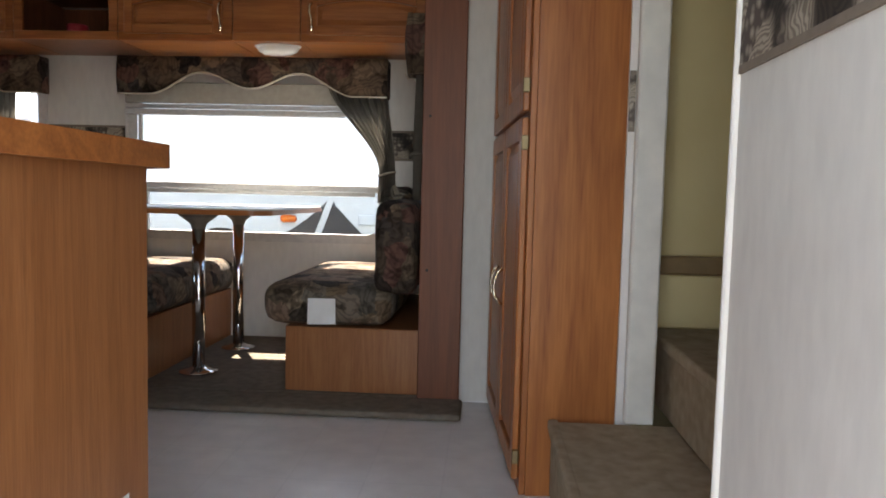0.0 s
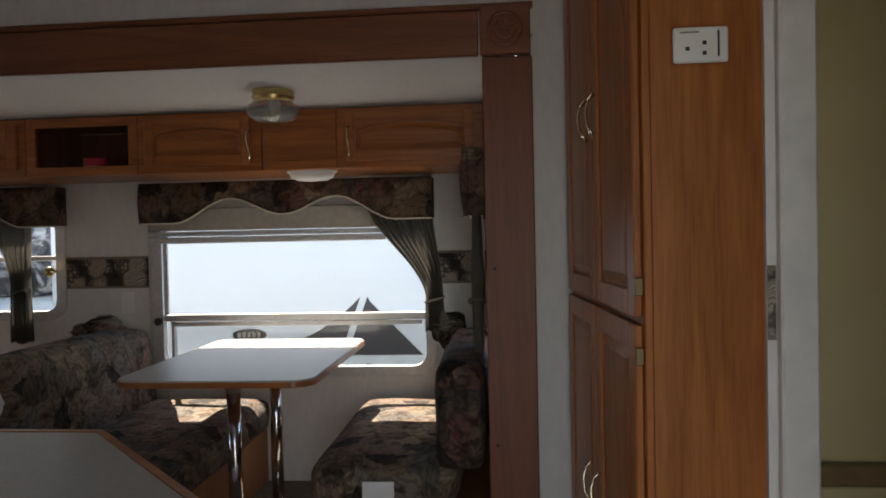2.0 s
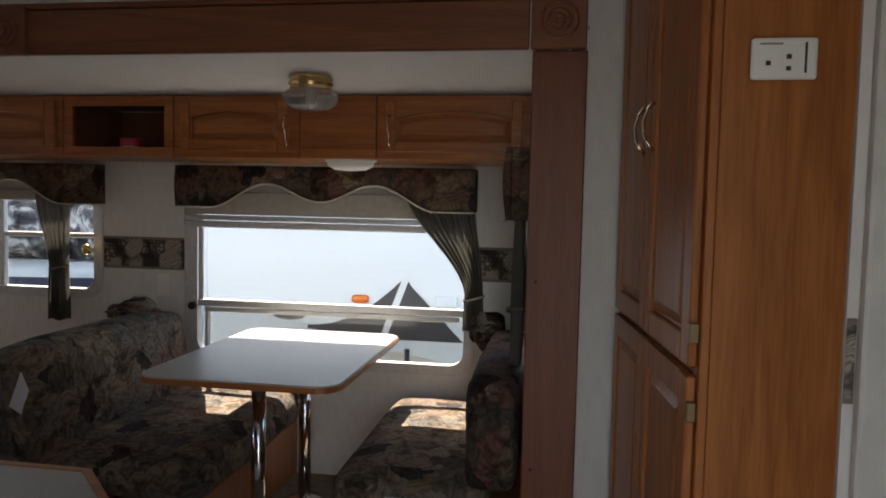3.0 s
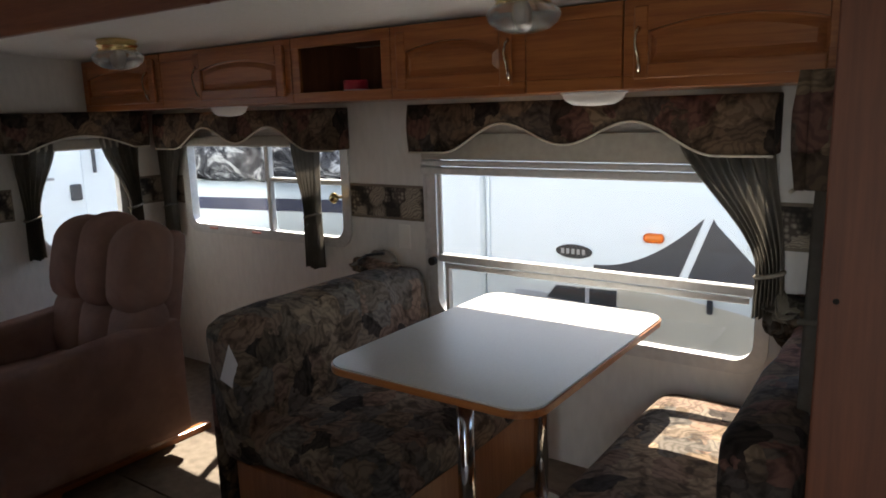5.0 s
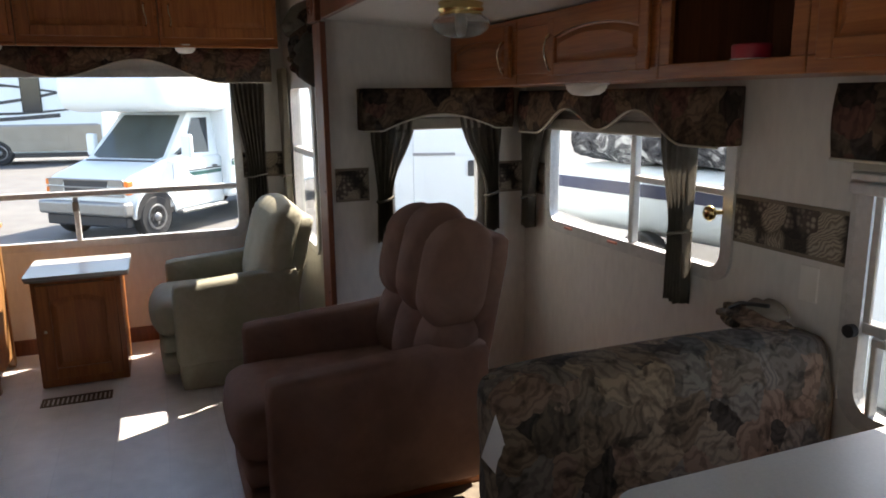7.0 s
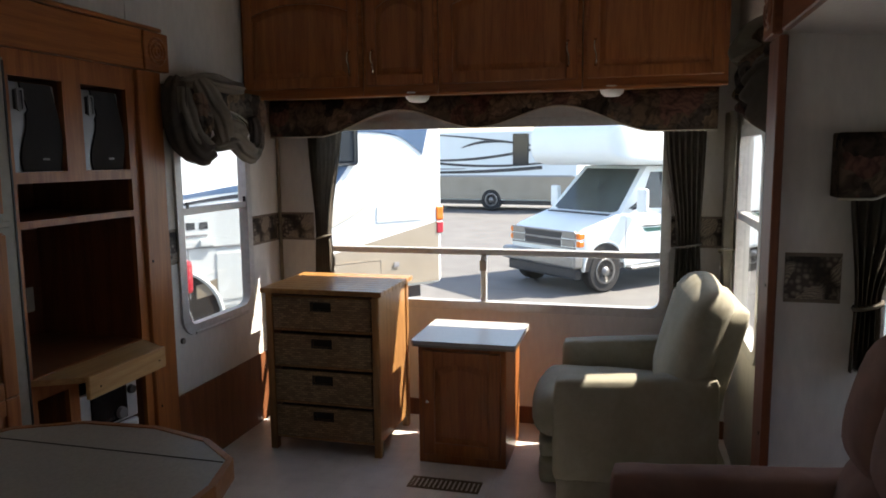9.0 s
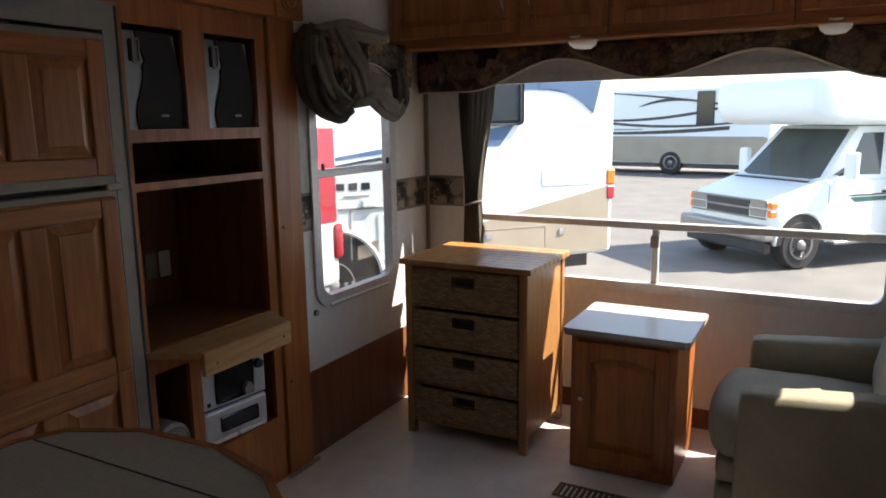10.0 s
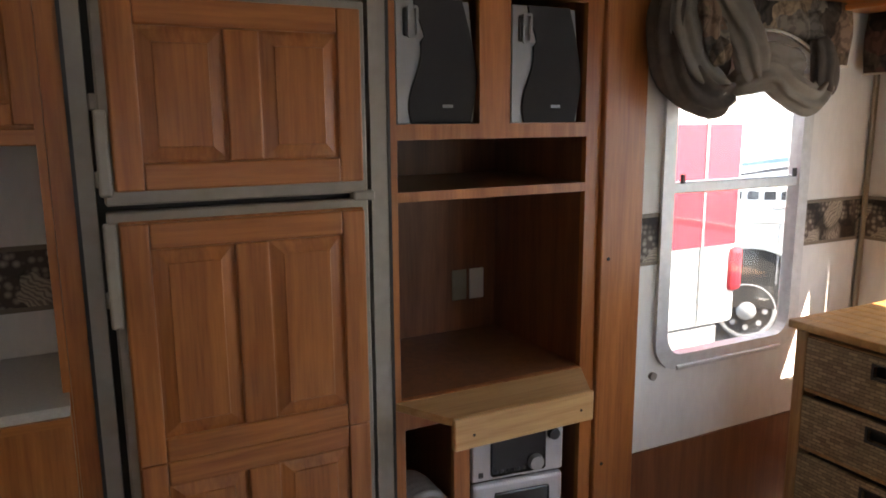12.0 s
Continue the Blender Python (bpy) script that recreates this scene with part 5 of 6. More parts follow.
fr = thing("refrigerator", "two-door refrigerator with raised oak panels and grey trim", "refrigerator", pose(-0.57, 1.775, 0, 0, 0, 180))
part("surround", wall_bm(0.048, 0.755, 0.03, 1.868, [(0.082, 0.702, 0.06, 1.785)], -0.006, 0.018, "x"), "grey_trim", fr)
part("cabinet_box", box(0.084, 0.70, 0.03, 0.5, 0.06, 1.78), "black", fr)
for z0, z1, rows in ((1.322, 1.77, 1), (0.07, 1.308, 2)):
    d = part("door", box(0.098, 0.684, -0.03, 0.012, z0, z1, 0.004), "grey_trim", fr, "grey edged refrigerator door")
    ins = part("wood_insert", box(0.118, 0.668, -0.036, -0.0305, z0 + 0.03, z1 - 0.02, 0.002), "oak", d, "oak door insert")
    cells = [(z0 + 0.03, z1 - 0.02)] if rows == 1 else [(0.10, 0.735), (0.7352, 1.283)]
    for c0, c1 in cells:
        m = pose(0.119, -0.0365, c0)
        w = 0.548
        h = c1 - c0
        sw_ = 0.058
        for b in ((0, sw_, 0, h), (w - sw_, w, 0, h), (w / 2 - 0.038, w / 2 + 0.038, sw_, h - sw_)):
            part("stile", box(b[0], b[1], -0.013, 0, b[2], b[3], 0.005, 2), "oak", d).matrix_basis = m
        for z in (0, h - sw_):
            part("rail", box(sw_, w - sw_, -0.013, 0, z, z + sw_, 0.005, 2), "oak_h", d).matrix_basis = m
        for x0, x1 in ((sw_, w / 2 - 0.038), (w / 2 + 0.038, w - sw_)):
            bm = bmesh.new()
            def quad(q, y):
                return [bm.verts.new(p) for p in ((x0 + q, y, sw_ + q), (x1 - q, y, sw_ + q), (x1 - q, y, h - sw_ - q), (x0 + q, y, h - sw_ - q))]
            r0, r1, r2, r3 = quad(0.0, -0.0005), quad(0.007, -0.0005), quad(0.032, -0.0085), quad(0.034, -0.0115)
            for p, q in ((r0, r1), (r1, r2), (r2, r3)):
                for k in range(4):
                    bm.faces.new((p[k], p[(k + 1) % 4], q[(k + 1) % 4], q[k]))
            bm.faces.new(r3)
            part("raised_panel", bm, "oak", d).matrix_basis = m
    hz = (z0 + 0.02, z0 + 0.2) if rows == 1 else (z1 - 0.25, z1 - 0.02)
    part("handle", box(0.088, 0.114, -0.046, -0.031, hz[0], hz[1], 0.006, 2), "grey_trim", d)
# Black strips paint the dark of the gaps at both edges of the surround.
for gx in (0.0405, 0.7465):
    part("gasket", box(gx, gx + 0.008, -0.0085, -0.0062, 0.04, 1.86), "black", fr)
for gz in (1.10, 1.36, 1.52):
    part("latch_plate", box(0.083, 0.099, -0.022, -0.004, gz, gz + 0.035, 0.003), "grey_trim", fr)
part("hinge", box(0.645, 0.70, -0.036, 0.0, 1.303, 1.327, 0.004), "grey_trim", fr)
part("badge", box(0.30, 0.50, -0.009, -0.0065, 1.815, 1.835), "silver", fr)


def speaker(x):
    root = thing("loudspeaker", "black cloth loudspeaker with a wavy silver side", "loudspeaker", pose(-0.57 - x, 1.765, 1.486, 0, 0, 180), "loudspeakers")
    n = 20
    def wav(k):
        u = k / n
        return 0.048 - 0.018 * math.sin(math.pi * (u * 2.2 + 0.2)) + (0.015 if u > 0.66 else 0)
    pts = [(wav(k), 0.31 * k / n) for k in range(n + 1)]
    bm = bmesh.new()
    right = [(0.228 - 0.085 * abs(k / n - 0.36) ** 1.4, 0.31 * k / n) for k in range(n, -1, -1)]
    add_poly(bm, pts + right, 0.0, 0.17)
    part("grille", bm, "speaker_cloth", root)
    bm = bmesh.new()
    add_poly(bm, [(0.0, 0.0), (0.0, 0.31)] + [(x_, z_) for x_, z_ in reversed(pts)], 0.006, 0.175)
    part("side_panel", bm, "silver", root, "silver plastic side")
    bm = bmesh.new()
    add_poly(bm, [(0.06, 0.002), (0.222, 0.002), (0.230, 0.11), (0.208, 0.308), (0.06, 0.308)], 0.012, 0.165)
    part("cabinet", bm, "silver", root, "silver plastic cabinet")
    bm = bmesh.new()
    add_ring(bm, rounded(0.028, 0.058, 0.21, 0.29, 0.008, 3), rounded(0.034, 0.052, 0.217, 0.283, 0.005, 3), -0.004, 0.002)
    part("port_trim", bm, "silver", root)
    part("port", box(0.018, 0.034, 0.001, 0.007, 0.215, 0.285, 0.004), "black", root)
    part("badge", box(0.125, 0.155, -0.0025, -0.0004, 0.04, 0.048), "silver", root)


speaker(0.785)
speaker(1.125)

st = thing("stereo", "silver and black compact stereo on the lower shelf", "stereo", pose(-1.585, 1.735, 0.2865, 0, 0, 172))
part("case", box(0, 0.30, 0.02, 0.30, 0, 0.31, 0.006), "black", st)
part("front", box(0, 0.30, 0.0, 0.0195, 0.145, 0.31, 0.006, 2), "silver_light", st)
part("cassette_front", box(0, 0.30, -0.005, 0.0195, 0.0, 0.138, 0.012, 2), "silver_light", st)
for bx in (0.012, 0.155):
    part("key_strip", box(bx, bx + 0.13, -0.012, -0.0052, 0.006, 0.022, 0.003), "paper", st)
part("display", box(0.058, 0.238, -0.004, -0.0005, 0.158, 0.302, 0.006), "black_gloss", st)
part("tray", box(0.07, 0.25, -0.010, -0.0055, 0.045, 0.105, 0.006, 2), "black_gloss", st)
for kx, kz, kr in ((0.262, 0.27, 0.02), (0.205, 0.185, 0.026)):
    part("knob", tube([(kx, -0.004, kz), (kx, -0.02, kz)], [kr, kr * 0.85], 20), "silver" if kr > 0.022 else "black", st)
for k in range(6):
    part("button", box(0.07 + k * 0.018, 0.082 + k * 0.018, -0.005, -0.0005, 0.165, 0.178, 0.002), "black", st)
part("button", box(0.02, 0.034, -0.005, -0.0005, 0.16, 0.175), "black", st)

coil = thing("duct_roll", "roll of pale grey ducting with a white torn end", "roll", pose(-1.428, 1.66, 0.287, 0, 0, 0))
bm = bmesh.new()
prof = [(0.034, 0.0), (0.070, 0.0), (0.080, 0.006)]
prof += [(0.0835 - 0.003 * (k % 2), 0.012 + 0.014 * k) for k in range(10)]
prof += [(0.078, 0.158), (0.034, 0.160)]
add_lathe(bm, prof, 36)
bm.transform(Matrix.Translation((0, 0.095, 0.0845)) @ Matrix.Rotation(radians(90), 4, "X"))
part("roll_body", bm, "hose", coil, smooth=False)
for k in range(3):
    rr = 0.045 + 0.011 * k
    bm = bmesh.new()
    add_tube(bm, [(rr * math.cos(q), 0.0955, 0.0845 + rr * math.sin(q)) for q in [2 * math.pi * j / 28 for j in range(29)]], 0.0035, 6, False)
    part("winding", bm, "lining", coil, smooth=True)
# Dark disc painted as the shaded hole through the roll.
part("core", tube([(0, 0.092, 0.0845), (0, 0.0965, 0.0845)], 0.035, 20), "shadow_gap", coil)
bm = bmesh.new()
ang = [radians(200 + 12 * k) for k in range(9)]
add_poly(bm, [(0.079 * math.cos(q), 0.0845 + 0.079 * math.sin(q)) for q in ang] + [(0.058 * math.cos(q) + 0.004 * math.sin(9 * q), 0.0845 + 0.058 * math.sin(q)) for q in reversed(ang)], 0.097, 0.104)
part("torn_end", bm, "paper", coil, "white torn end")


# ---- bundled cloths over two windows ----
def bundle(name, m, w, h, d, seed, label, n=8):
    """Crumpled cloth: several gathered swags, each with its own folds, thrown over one another."""
    root = thing(name, label, "valance", m, "bundled cloths")
    rnd = random.Random(seed)
    lay = [(0.50, -0.45, 1.00, 0.80, 4, "floral_dark", 0.30), (0.30, -0.50, 0.62, 0.95, 58, "curtain", 0.55), (0.62, -0.42, 0.70, 0.62, -22, "floral", 0.60),
           (0.42, -0.60, 0.66, 0.60, 28, "floral_dark", 0.68), (0.24, -0.62, 0.48, 0.70, 84, "floral_dark", 0.62), (0.74, -0.60, 0.50, 0.60, 12, "curtain", 0.62), (0.50, -0.30, 0.60, 0.34, -34, "lining", 0.78)]
    for q, (cx, cz, ww, hh, turn, cloth, out) in enumerate(lay):
        ph = rnd.uniform(0, 6)
        nf = rnd.choice((3, 4, 5))
        ca, sa = math.cos(radians(turn)), math.sin(radians(turn))
        bm = bmesh.new()
        nx, nz = 36, 30
        grid = []
        for i in range(nx + 1):
            u = i / nx
            spread = 0.30 + 0.70 * math.sin(math.pi * u) ** 0.7
            row = []
            for k in range(nz + 1):
                t = k / nz
                lx = (u - 0.5) * ww * w
                lz = (0.5 - t) * hh * h * spread - 0.16 * h * math.sin(math.pi * u)
                wob = noise.noise(Vector((u * 3 + seed, t * 2.5, q * 2.0)))
                rid = abs(math.sin(math.pi * nf * (t + 0.10 * math.sin(3 * u + ph) + 0.10 * wob)))
                dome = math.sin(math.pi * t) ** 0.5 * math.sin(math.pi * min(1, max(0, u))) ** 0.35
                y = -d * (0.10 + out * dome) - 0.034 * (rid ** 0.8) * dome + 0.02 * wob
                row.append(bm.verts.new((w * cx + lx * ca - lz * sa, min(-0.006, y), h * cz + lx * sa + lz * ca + 0.012 * wob)))
            grid.append(row)
        for a, b in zip(grid, grid[1:]):
            for k in range(nz):
                bm.faces.new((a[k], a[k + 1], b[k + 1], b[k]))
        bmesh.ops.solidify(bm, geom=bm.faces[:], thickness=0.003)
        part("fold", bm, cloth, root, smooth=True)
    return root


def strand(parent, path, width, depth, folds, cloth, seed):
    """A length of gathered cloth along a path, flattened, with lengthwise folds that wander."""
    pts = []
    ps = [Vector(p) for p in path]
    ps = [ps[0] * 2 - ps[1], *ps, ps[-1] * 2 - ps[-2]]
    for i in range(1, len(ps) - 2):
        for k in range(8):
            t = k / 8
            p0, p1, p2, p3 = ps[i - 1:i + 3]
            pts.append(0.5 * (2 * p1 + (p2 - p0) * t + (2 * p0 - 5 * p1 + 4 * p2 - p3) * t * t + (3 * p1 - p0 - 3 * p2 + p3) * t ** 3))
    pts.append(ps[-2])
    bm = bmesh.new()
    n, seg = len(pts), 44
    rings = []
    for i, p in enumerate(pts):
        d = (pts[min(i + 1, n - 1)] - pts[max(i - 1, 0)]).normalized()
        side = d.cross(Vector((0, 1, 0))).normalized()
        u = i / (n - 1)
        swell = 0.62 + 0.38 * math.sin(math.pi * u) ** 0.6 + 0.14 * noise.noise(Vector((u * 3, seed, 0)))
        ring = []
        for k in range(seg):
            a = 2 * math.pi * k / seg
            f = 1 + 0.26 * math.sin((folds + 2) * a + 1.6 * noise.noise(Vector((u * 2.4, seed * 3.1, 0))) * 3) * (0.5 + 0.5 * abs(math.sin(a))) + 0.10 * noise.noise(Vector((math.cos(a) * 1.5, math.sin(a) * 1.5 + seed, u * 5)))
            q = p + side * (width * swell * f * math.cos(a)) + Vector((0, -depth * swell * f * math.sin(a), 0))
            q.y = min(q.y, -0.004)
            ring.append(bm.verts.new(q))
        rings.append(ring)
    for a, b in zip(rings, rings[1:]):
        for k in range(seg):
            bm.faces.new((a[k], a[(k + 1) % seg], b[(k + 1) % seg], b[k]))
    bm.faces.new(rings[0])
    bm.faces.new(rings[-1][::-1])
    return part("cloth_fold", bm, cloth, parent, smooth=True)


valance(facing_north(-2.18, WS, 1.862), 0.765, 0.20, 0.11, 1, 0.10, cloth="floral", label="floral valance with piped edge over the tall window")
swag = thing("draped_curtain", "taupe and dark brown curtain knotted up over the valance", "curtain", facing_north(-2.13, WS, 1.86), "bundled cloths")
strand(swag, [(0.16, -0.09, 0.0), (0.15, -0.10, -0.12), (0.18, -0.10, -0.27)], 0.10, 0.05, 7, "taupe_dark", 9)
strand(swag, [(0.10, -0.08, 0.02), (0.035, -0.10, -0.10), (0.06, -0.11, -0.23), (0.16, -0.12, -0.30), (0.26, -0.11, -0.29)], 0.062, 0.06, 5, "taupe_dark", 1)
strand(swag, [(0.05, -0.13, -0.02), (0.04, -0.15, -0.12), (0.09, -0.15, -0.22), (0.20, -0.15, -0.28)], 0.045, 0.035, 4, "curtain", 2)
strand(swag, [(0.13, -0.15, 0.03), (0.19, -0.185, -0.07), (0.26, -0.19, -0.17), (0.32, -0.17, -0.26)], 0.060, 0.035, 5, "taupe", 3)
strand(swag, [(0.10, -0.17, -0.04), (0.12, -0.185, -0.13), (0.16, -0.18, -0.21)], 0.040, 0.022, 3, "floral", 4)
strand(swag, [(0.24, -0.15, -0.27), (0.35, -0.18, -0.24), (0.46, -0.17, -0.28), (0.58, -0.16, -0.31), (0.68, -0.14, -0.25)], 0.050, 0.035, 5, "taupe", 5)
strand(swag, [(0.62, -0.145, -0.12), (0.64, -0.155, -0.20), (0.66, -0.15, -0.30)], 0.050, 0.025, 4, "taupe_dark", 6)
strand(swag, [(0.06, -0.12, 0.0), (0.22, -0.15, 0.03), (0.40, -0.14, 0.015), (0.56, -0.13, 0.02)], 0.034, 0.03, 3, "taupe", 7)
strand(swag, [(0.30, -0.14, -0.20), (0.42, -0.15, -0.19), (0.56, -0.14, -0.21)], 0.045, 0.02, 3, "taupe", 8)
blind = thing("blind_stack", "stacked cream blind slats at the window's head", "blind", facing_north(-2.80, WS, 1.54))
for k in range(4):
    part("slat", box(0.0, 0.13, -0.055, -0.016, 0.026 * k, 0.026 * k + 0.02, 0.006, 2), "shade", blind)
bundle("bundled_valance", facing_south(-2.42, WB, 2.10), 0.40, 0.48, 0.15, 8, "dark bundled floral cloth hanging beside the rear window", 6)
bundle("bundled_curtain", facing_south(1.62, WN - 0.02, 0.95), 0.16, 0.26, 0.10, 5, "taupe curtain ends bunched at the dinette corner", 3)


# ---- kitchen ----
isl = thing("kitchen_counter", "L-shaped kitchen counter with grey laminate top and oak sides", "counter")
outline = [(1.585, 1.452), (1.585, 2.68), (1.21, 3.06), (-0.42, 3.08), (-0.53, 3.05), (-0.605, 2.95), (-0.645, 2.80), (-0.635, 2.62), (-0.57, 2.49), (-0.50, 2.45), (0.98, 2.45), (0.98, 1.452)]
part("leaf_seam", box(-0.522, -0.5185, 2.468, 3.05, 0.9254, 0.9262), "shadow_gap", isl)
part("worktop", flat_prism(outline, 0.905, 0.925), "laminate_grey", isl, "grey laminate worktop")
bm = bmesh.new()
for (xa, ya), (xb, yb) in zip(outline, outline[1:] + outline[:1]):
    dv = Vector((xb - xa, yb - ya, 0))
    nrm = Vector((dv.y, -dv.x, 0)).normalized()
    if dv.length < 1e-4:
        continue
    a, b = Vector((xa, ya, 0)), Vector((xb, yb, 0))
    o_ = nrm * 0.014
    a, b = a + nrm * 0.0006 - dv.normalized() * 0.004, b + nrm * 0.0006 + dv.normalized() * 0.004
    vs = [bm.verts.new((p.x, p.y, z)) for p, z in ((a, 0.884), (b, 0.884), (b, 0.927), (a, 0.927))] + [bm.verts.new((p.x + o_.x, p.y + o_.y, z)) for p, z in ((a, 0.884), (b, 0.884), (b, 0.927), (a, 0.927))]
    for q in ((0, 1, 2, 3), (7, 6, 5, 4), (0, 4, 5, 1), (3, 2, 6, 7), (0, 3, 7, 4), (1, 5, 6, 2)):
        bm.faces.new([vs[i] for i in q])
part("edge_band", bm, "oak_h", isl, "oak edge band")
base_o = [(1.565, 1.454), (1.565, 2.665), (1.20, 3.03), (-0.40, 3.03), (-0.50, 2.98), (-0.565, 2.84), (-0.56, 2.64), (-0.47, 2.50), (1.02, 2.50), (1.02, 1.454)]
part("base_cabinet", flat_prism(base_o, 0.002, 0.903), "oak_fine", isl, "oak-veneer base")

stk = thing("sticker", "small white and red label on the counter's end panel", "label", pose(1.566, 2.57, 0.285))
part("sheet", box(0.0, 0.0012, -0.02, 0.02, 0, 0.03), "paper", stk)
part("mark", box(0.0014, 0.002, -0.012, 0.006, 0.008, 0.02), "red", stk)
stc = thing("stove", "black gas range with pale cover in the kitchen", "stove", pose(-0.05, 1.50, 0))
part("oven", box(-0.36, 0.24, 0.0, 0.36, 0.10, 0.885, 0.006), "black_gloss", stc)
part("cover", box(-0.36, 0.24, 0.0, 0.37, 0.905, 0.93, 0.004), "laminate", stc, "pale range cover")
part("trim", box(-0.36, 0.24, 0.0, 0.375, 0.886, 0.904, 0.003), "silver", stc)
part("handle", tube([(-0.3, 0.385, 0.72), (0.18, 0.385, 0.72)], 0.01, 10), "black", stc)
kc = thing("kitchen_cabinet", "oak base cabinet with laminate top beside the stove", "cabinet", pose(0, 0, 0))
part("body", box(-0.565, -0.415, 1.452, 1.83, 0.0, 0.88), "oak", kc)
part("top", box(-0.565, -0.415, 1.452, 1.86, 0.90, 0.922), "laminate_grey", kc)
part("edge", box(-0.565, -0.415, 1.845, 1.868, 0.882, 0.8995), "oak_h", kc)
kc2 = thing("kitchen_cabinet", "oak base cabinet with laminate top on the stove's other side", "cabinet", pose(0, 0, 0))
part("body", box(0.20, 0.97, 1.452, 1.83, 0.0, 0.88), "oak", kc2)
part("top", box(0.20, 0.97, 1.452, 1.86, 0.90, 0.922), "laminate_grey", kc2)
ko = thing("wall_cabinet", "oak wall cabinet above the stove", "cabinet", pose(0, 0, 0))
part("body", box(-0.565, -0.372, 1.452, 1.745, 1.45, CEIL - 0.005, 0.002), "oak", ko)
part("bottom_rail", box(-0.565, -0.372, 1.7455, 1.762, 1.45, 1.485, 0.003), "oak_h", ko)
add_panel_door(ko, pose(-0.380, 1.746, 1.49, 0, 0, 180), 0.178, CEIL - 1.51, 0.0, None, "oak", stile=0.045)
mwv = thing("microwave", "black built-in microwave above the stove", "microwave", pose(-0.366, 1.46, 1.48))
part("case", box(0, 0.60, 0.0, 0.36, 0.0, 0.40, 0.005), "black_gloss", mwv)
part("vent_grille", box(0.0, 0.60, 0.0, 0.365, 0.405, 0.45, 0.003), "black", mwv)
hood = thing("range_hood", "pale metal range hood under the microwave", "range hood", pose(-0.366, 1.46, 1.34))
part("shell", box(0, 0.60, 0, 0.34, 0.0, 0.09, 0.01, 2), "white_plastic", hood)

# ---- small things ----
def sconce(m):
    r = thing("drapery_bracket", "small round brass and amber holdback on the wall", "holdback", m, "curtain knobs")
    part("stem", tube([(0, 0, 0), (0, -0.06, 0)], 0.008, 8), "brass", r)
    bm = bmesh.new()
    bmesh.ops.create_uvsphere(bm, u_segments=14, v_segments=8, radius=0.028)
    for v in bm.verts:
        v.co.y = v.co.y * 0.7 - 0.07
    part("ball", bm, "brass", r, smooth=True)


sconce(facing_south(-0.365, WN, 1.13))
rag = thing("crumpled_cover", "crumpled floral cushion cover with a black strap on the bench back", "cushion cover", pose(-0.14, 5.34, 0.805))
strand(rag, [(-0.08, -0.06, 0.012), (0.0, -0.10, 0.03), (0.10, -0.12, 0.035), (0.20, -0.10, 0.02)], 0.036, 0.06, 4, "floral", 11)
strand(rag, [(0.04, -0.08, 0.04), (0.10, -0.09, 0.075), (0.17, -0.08, 0.05)], 0.030, 0.04, 3, "taupe", 12)
part("strap", tube([(0.0, -0.13, 0.05), (0.06, -0.14, 0.085), (0.13, -0.135, 0.097), (0.16, -0.13, 0.10)], 0.007, 6), "black", rag, "black strap")
sw = thing("wall_switch", "small beige outlet plate under the border", "outlet", facing_south(-0.02, WN, 0.90))
part("plate", box(0, 0.07, -0.006, 0, 0, 0.115, 0.003), "white_plastic", sw)
drip = thing("wall_valve", "small round grey wall plug", "wall plug", facing_north(-2.25, WS, 0.66))
part("cap", tube([(0, 0, 0), (0, -0.012, 0)], 0.014, 12), "grey_trim", drip)


# ---- vehicles outside ----
M["rv_white"] = mat("rv_white", (0.74, 0.80, 0.82), 0.35, col2=(0.70, 0.765, 0.785), scale=1.2, bump=0.02)
M["rv_tan"] = mat("rv_tan", (0.36, 0.315, 0.25), 0.4, scale=2)
M["rv_lilac"] = mat("rv_lilac", (0.50, 0.51, 0.57), 0.4, scale=2)
M["rv_cream"] = mat("rv_cream", (0.62, 0.585, 0.51), 0.4, scale=2)
M["navy"] = mat("navy", (0.018, 0.025, 0.075), 0.35, scale=2)
M["windshield"] = mat("windshield", (0.085, 0.105, 0.10), 0.05, col2=(0.05, 0.062, 0.06), scale=1.6)
M["rv_green"] = mat("rv_green", (0.02, 0.10, 0.09), 0.35, scale=2)
M["rv_blue"] = mat("rv_blue", (0.07, 0.13, 0.23), 0.35, scale=2)
M["rv_dark"] = mat("rv_dark", (0.03, 0.035, 0.045), 0.3, scale=3)
M["rv_grey"] = mat("rv_grey", (0.30, 0.31, 0.33), 0.4, scale=3)
M["rubber"] = mat("rubber", (0.025, 0.025, 0.026), 0.8, scale=20)
M["orange"] = mat("orange", (0.85, 0.22, 0.03), 0.3, scale=20)
M["win_dark"] = mat("win_dark", (0.03, 0.035, 0.04), 0.06, scale=5)
M["boat_cover"] = blotch("boat_cover", [(0.35, (0.02, 0.02, 0.025)), (0.5, (0.10, 0.10, 0.11)), (0.62, (0.5, 0.5, 0.5))], scale=2.2, warp=3)


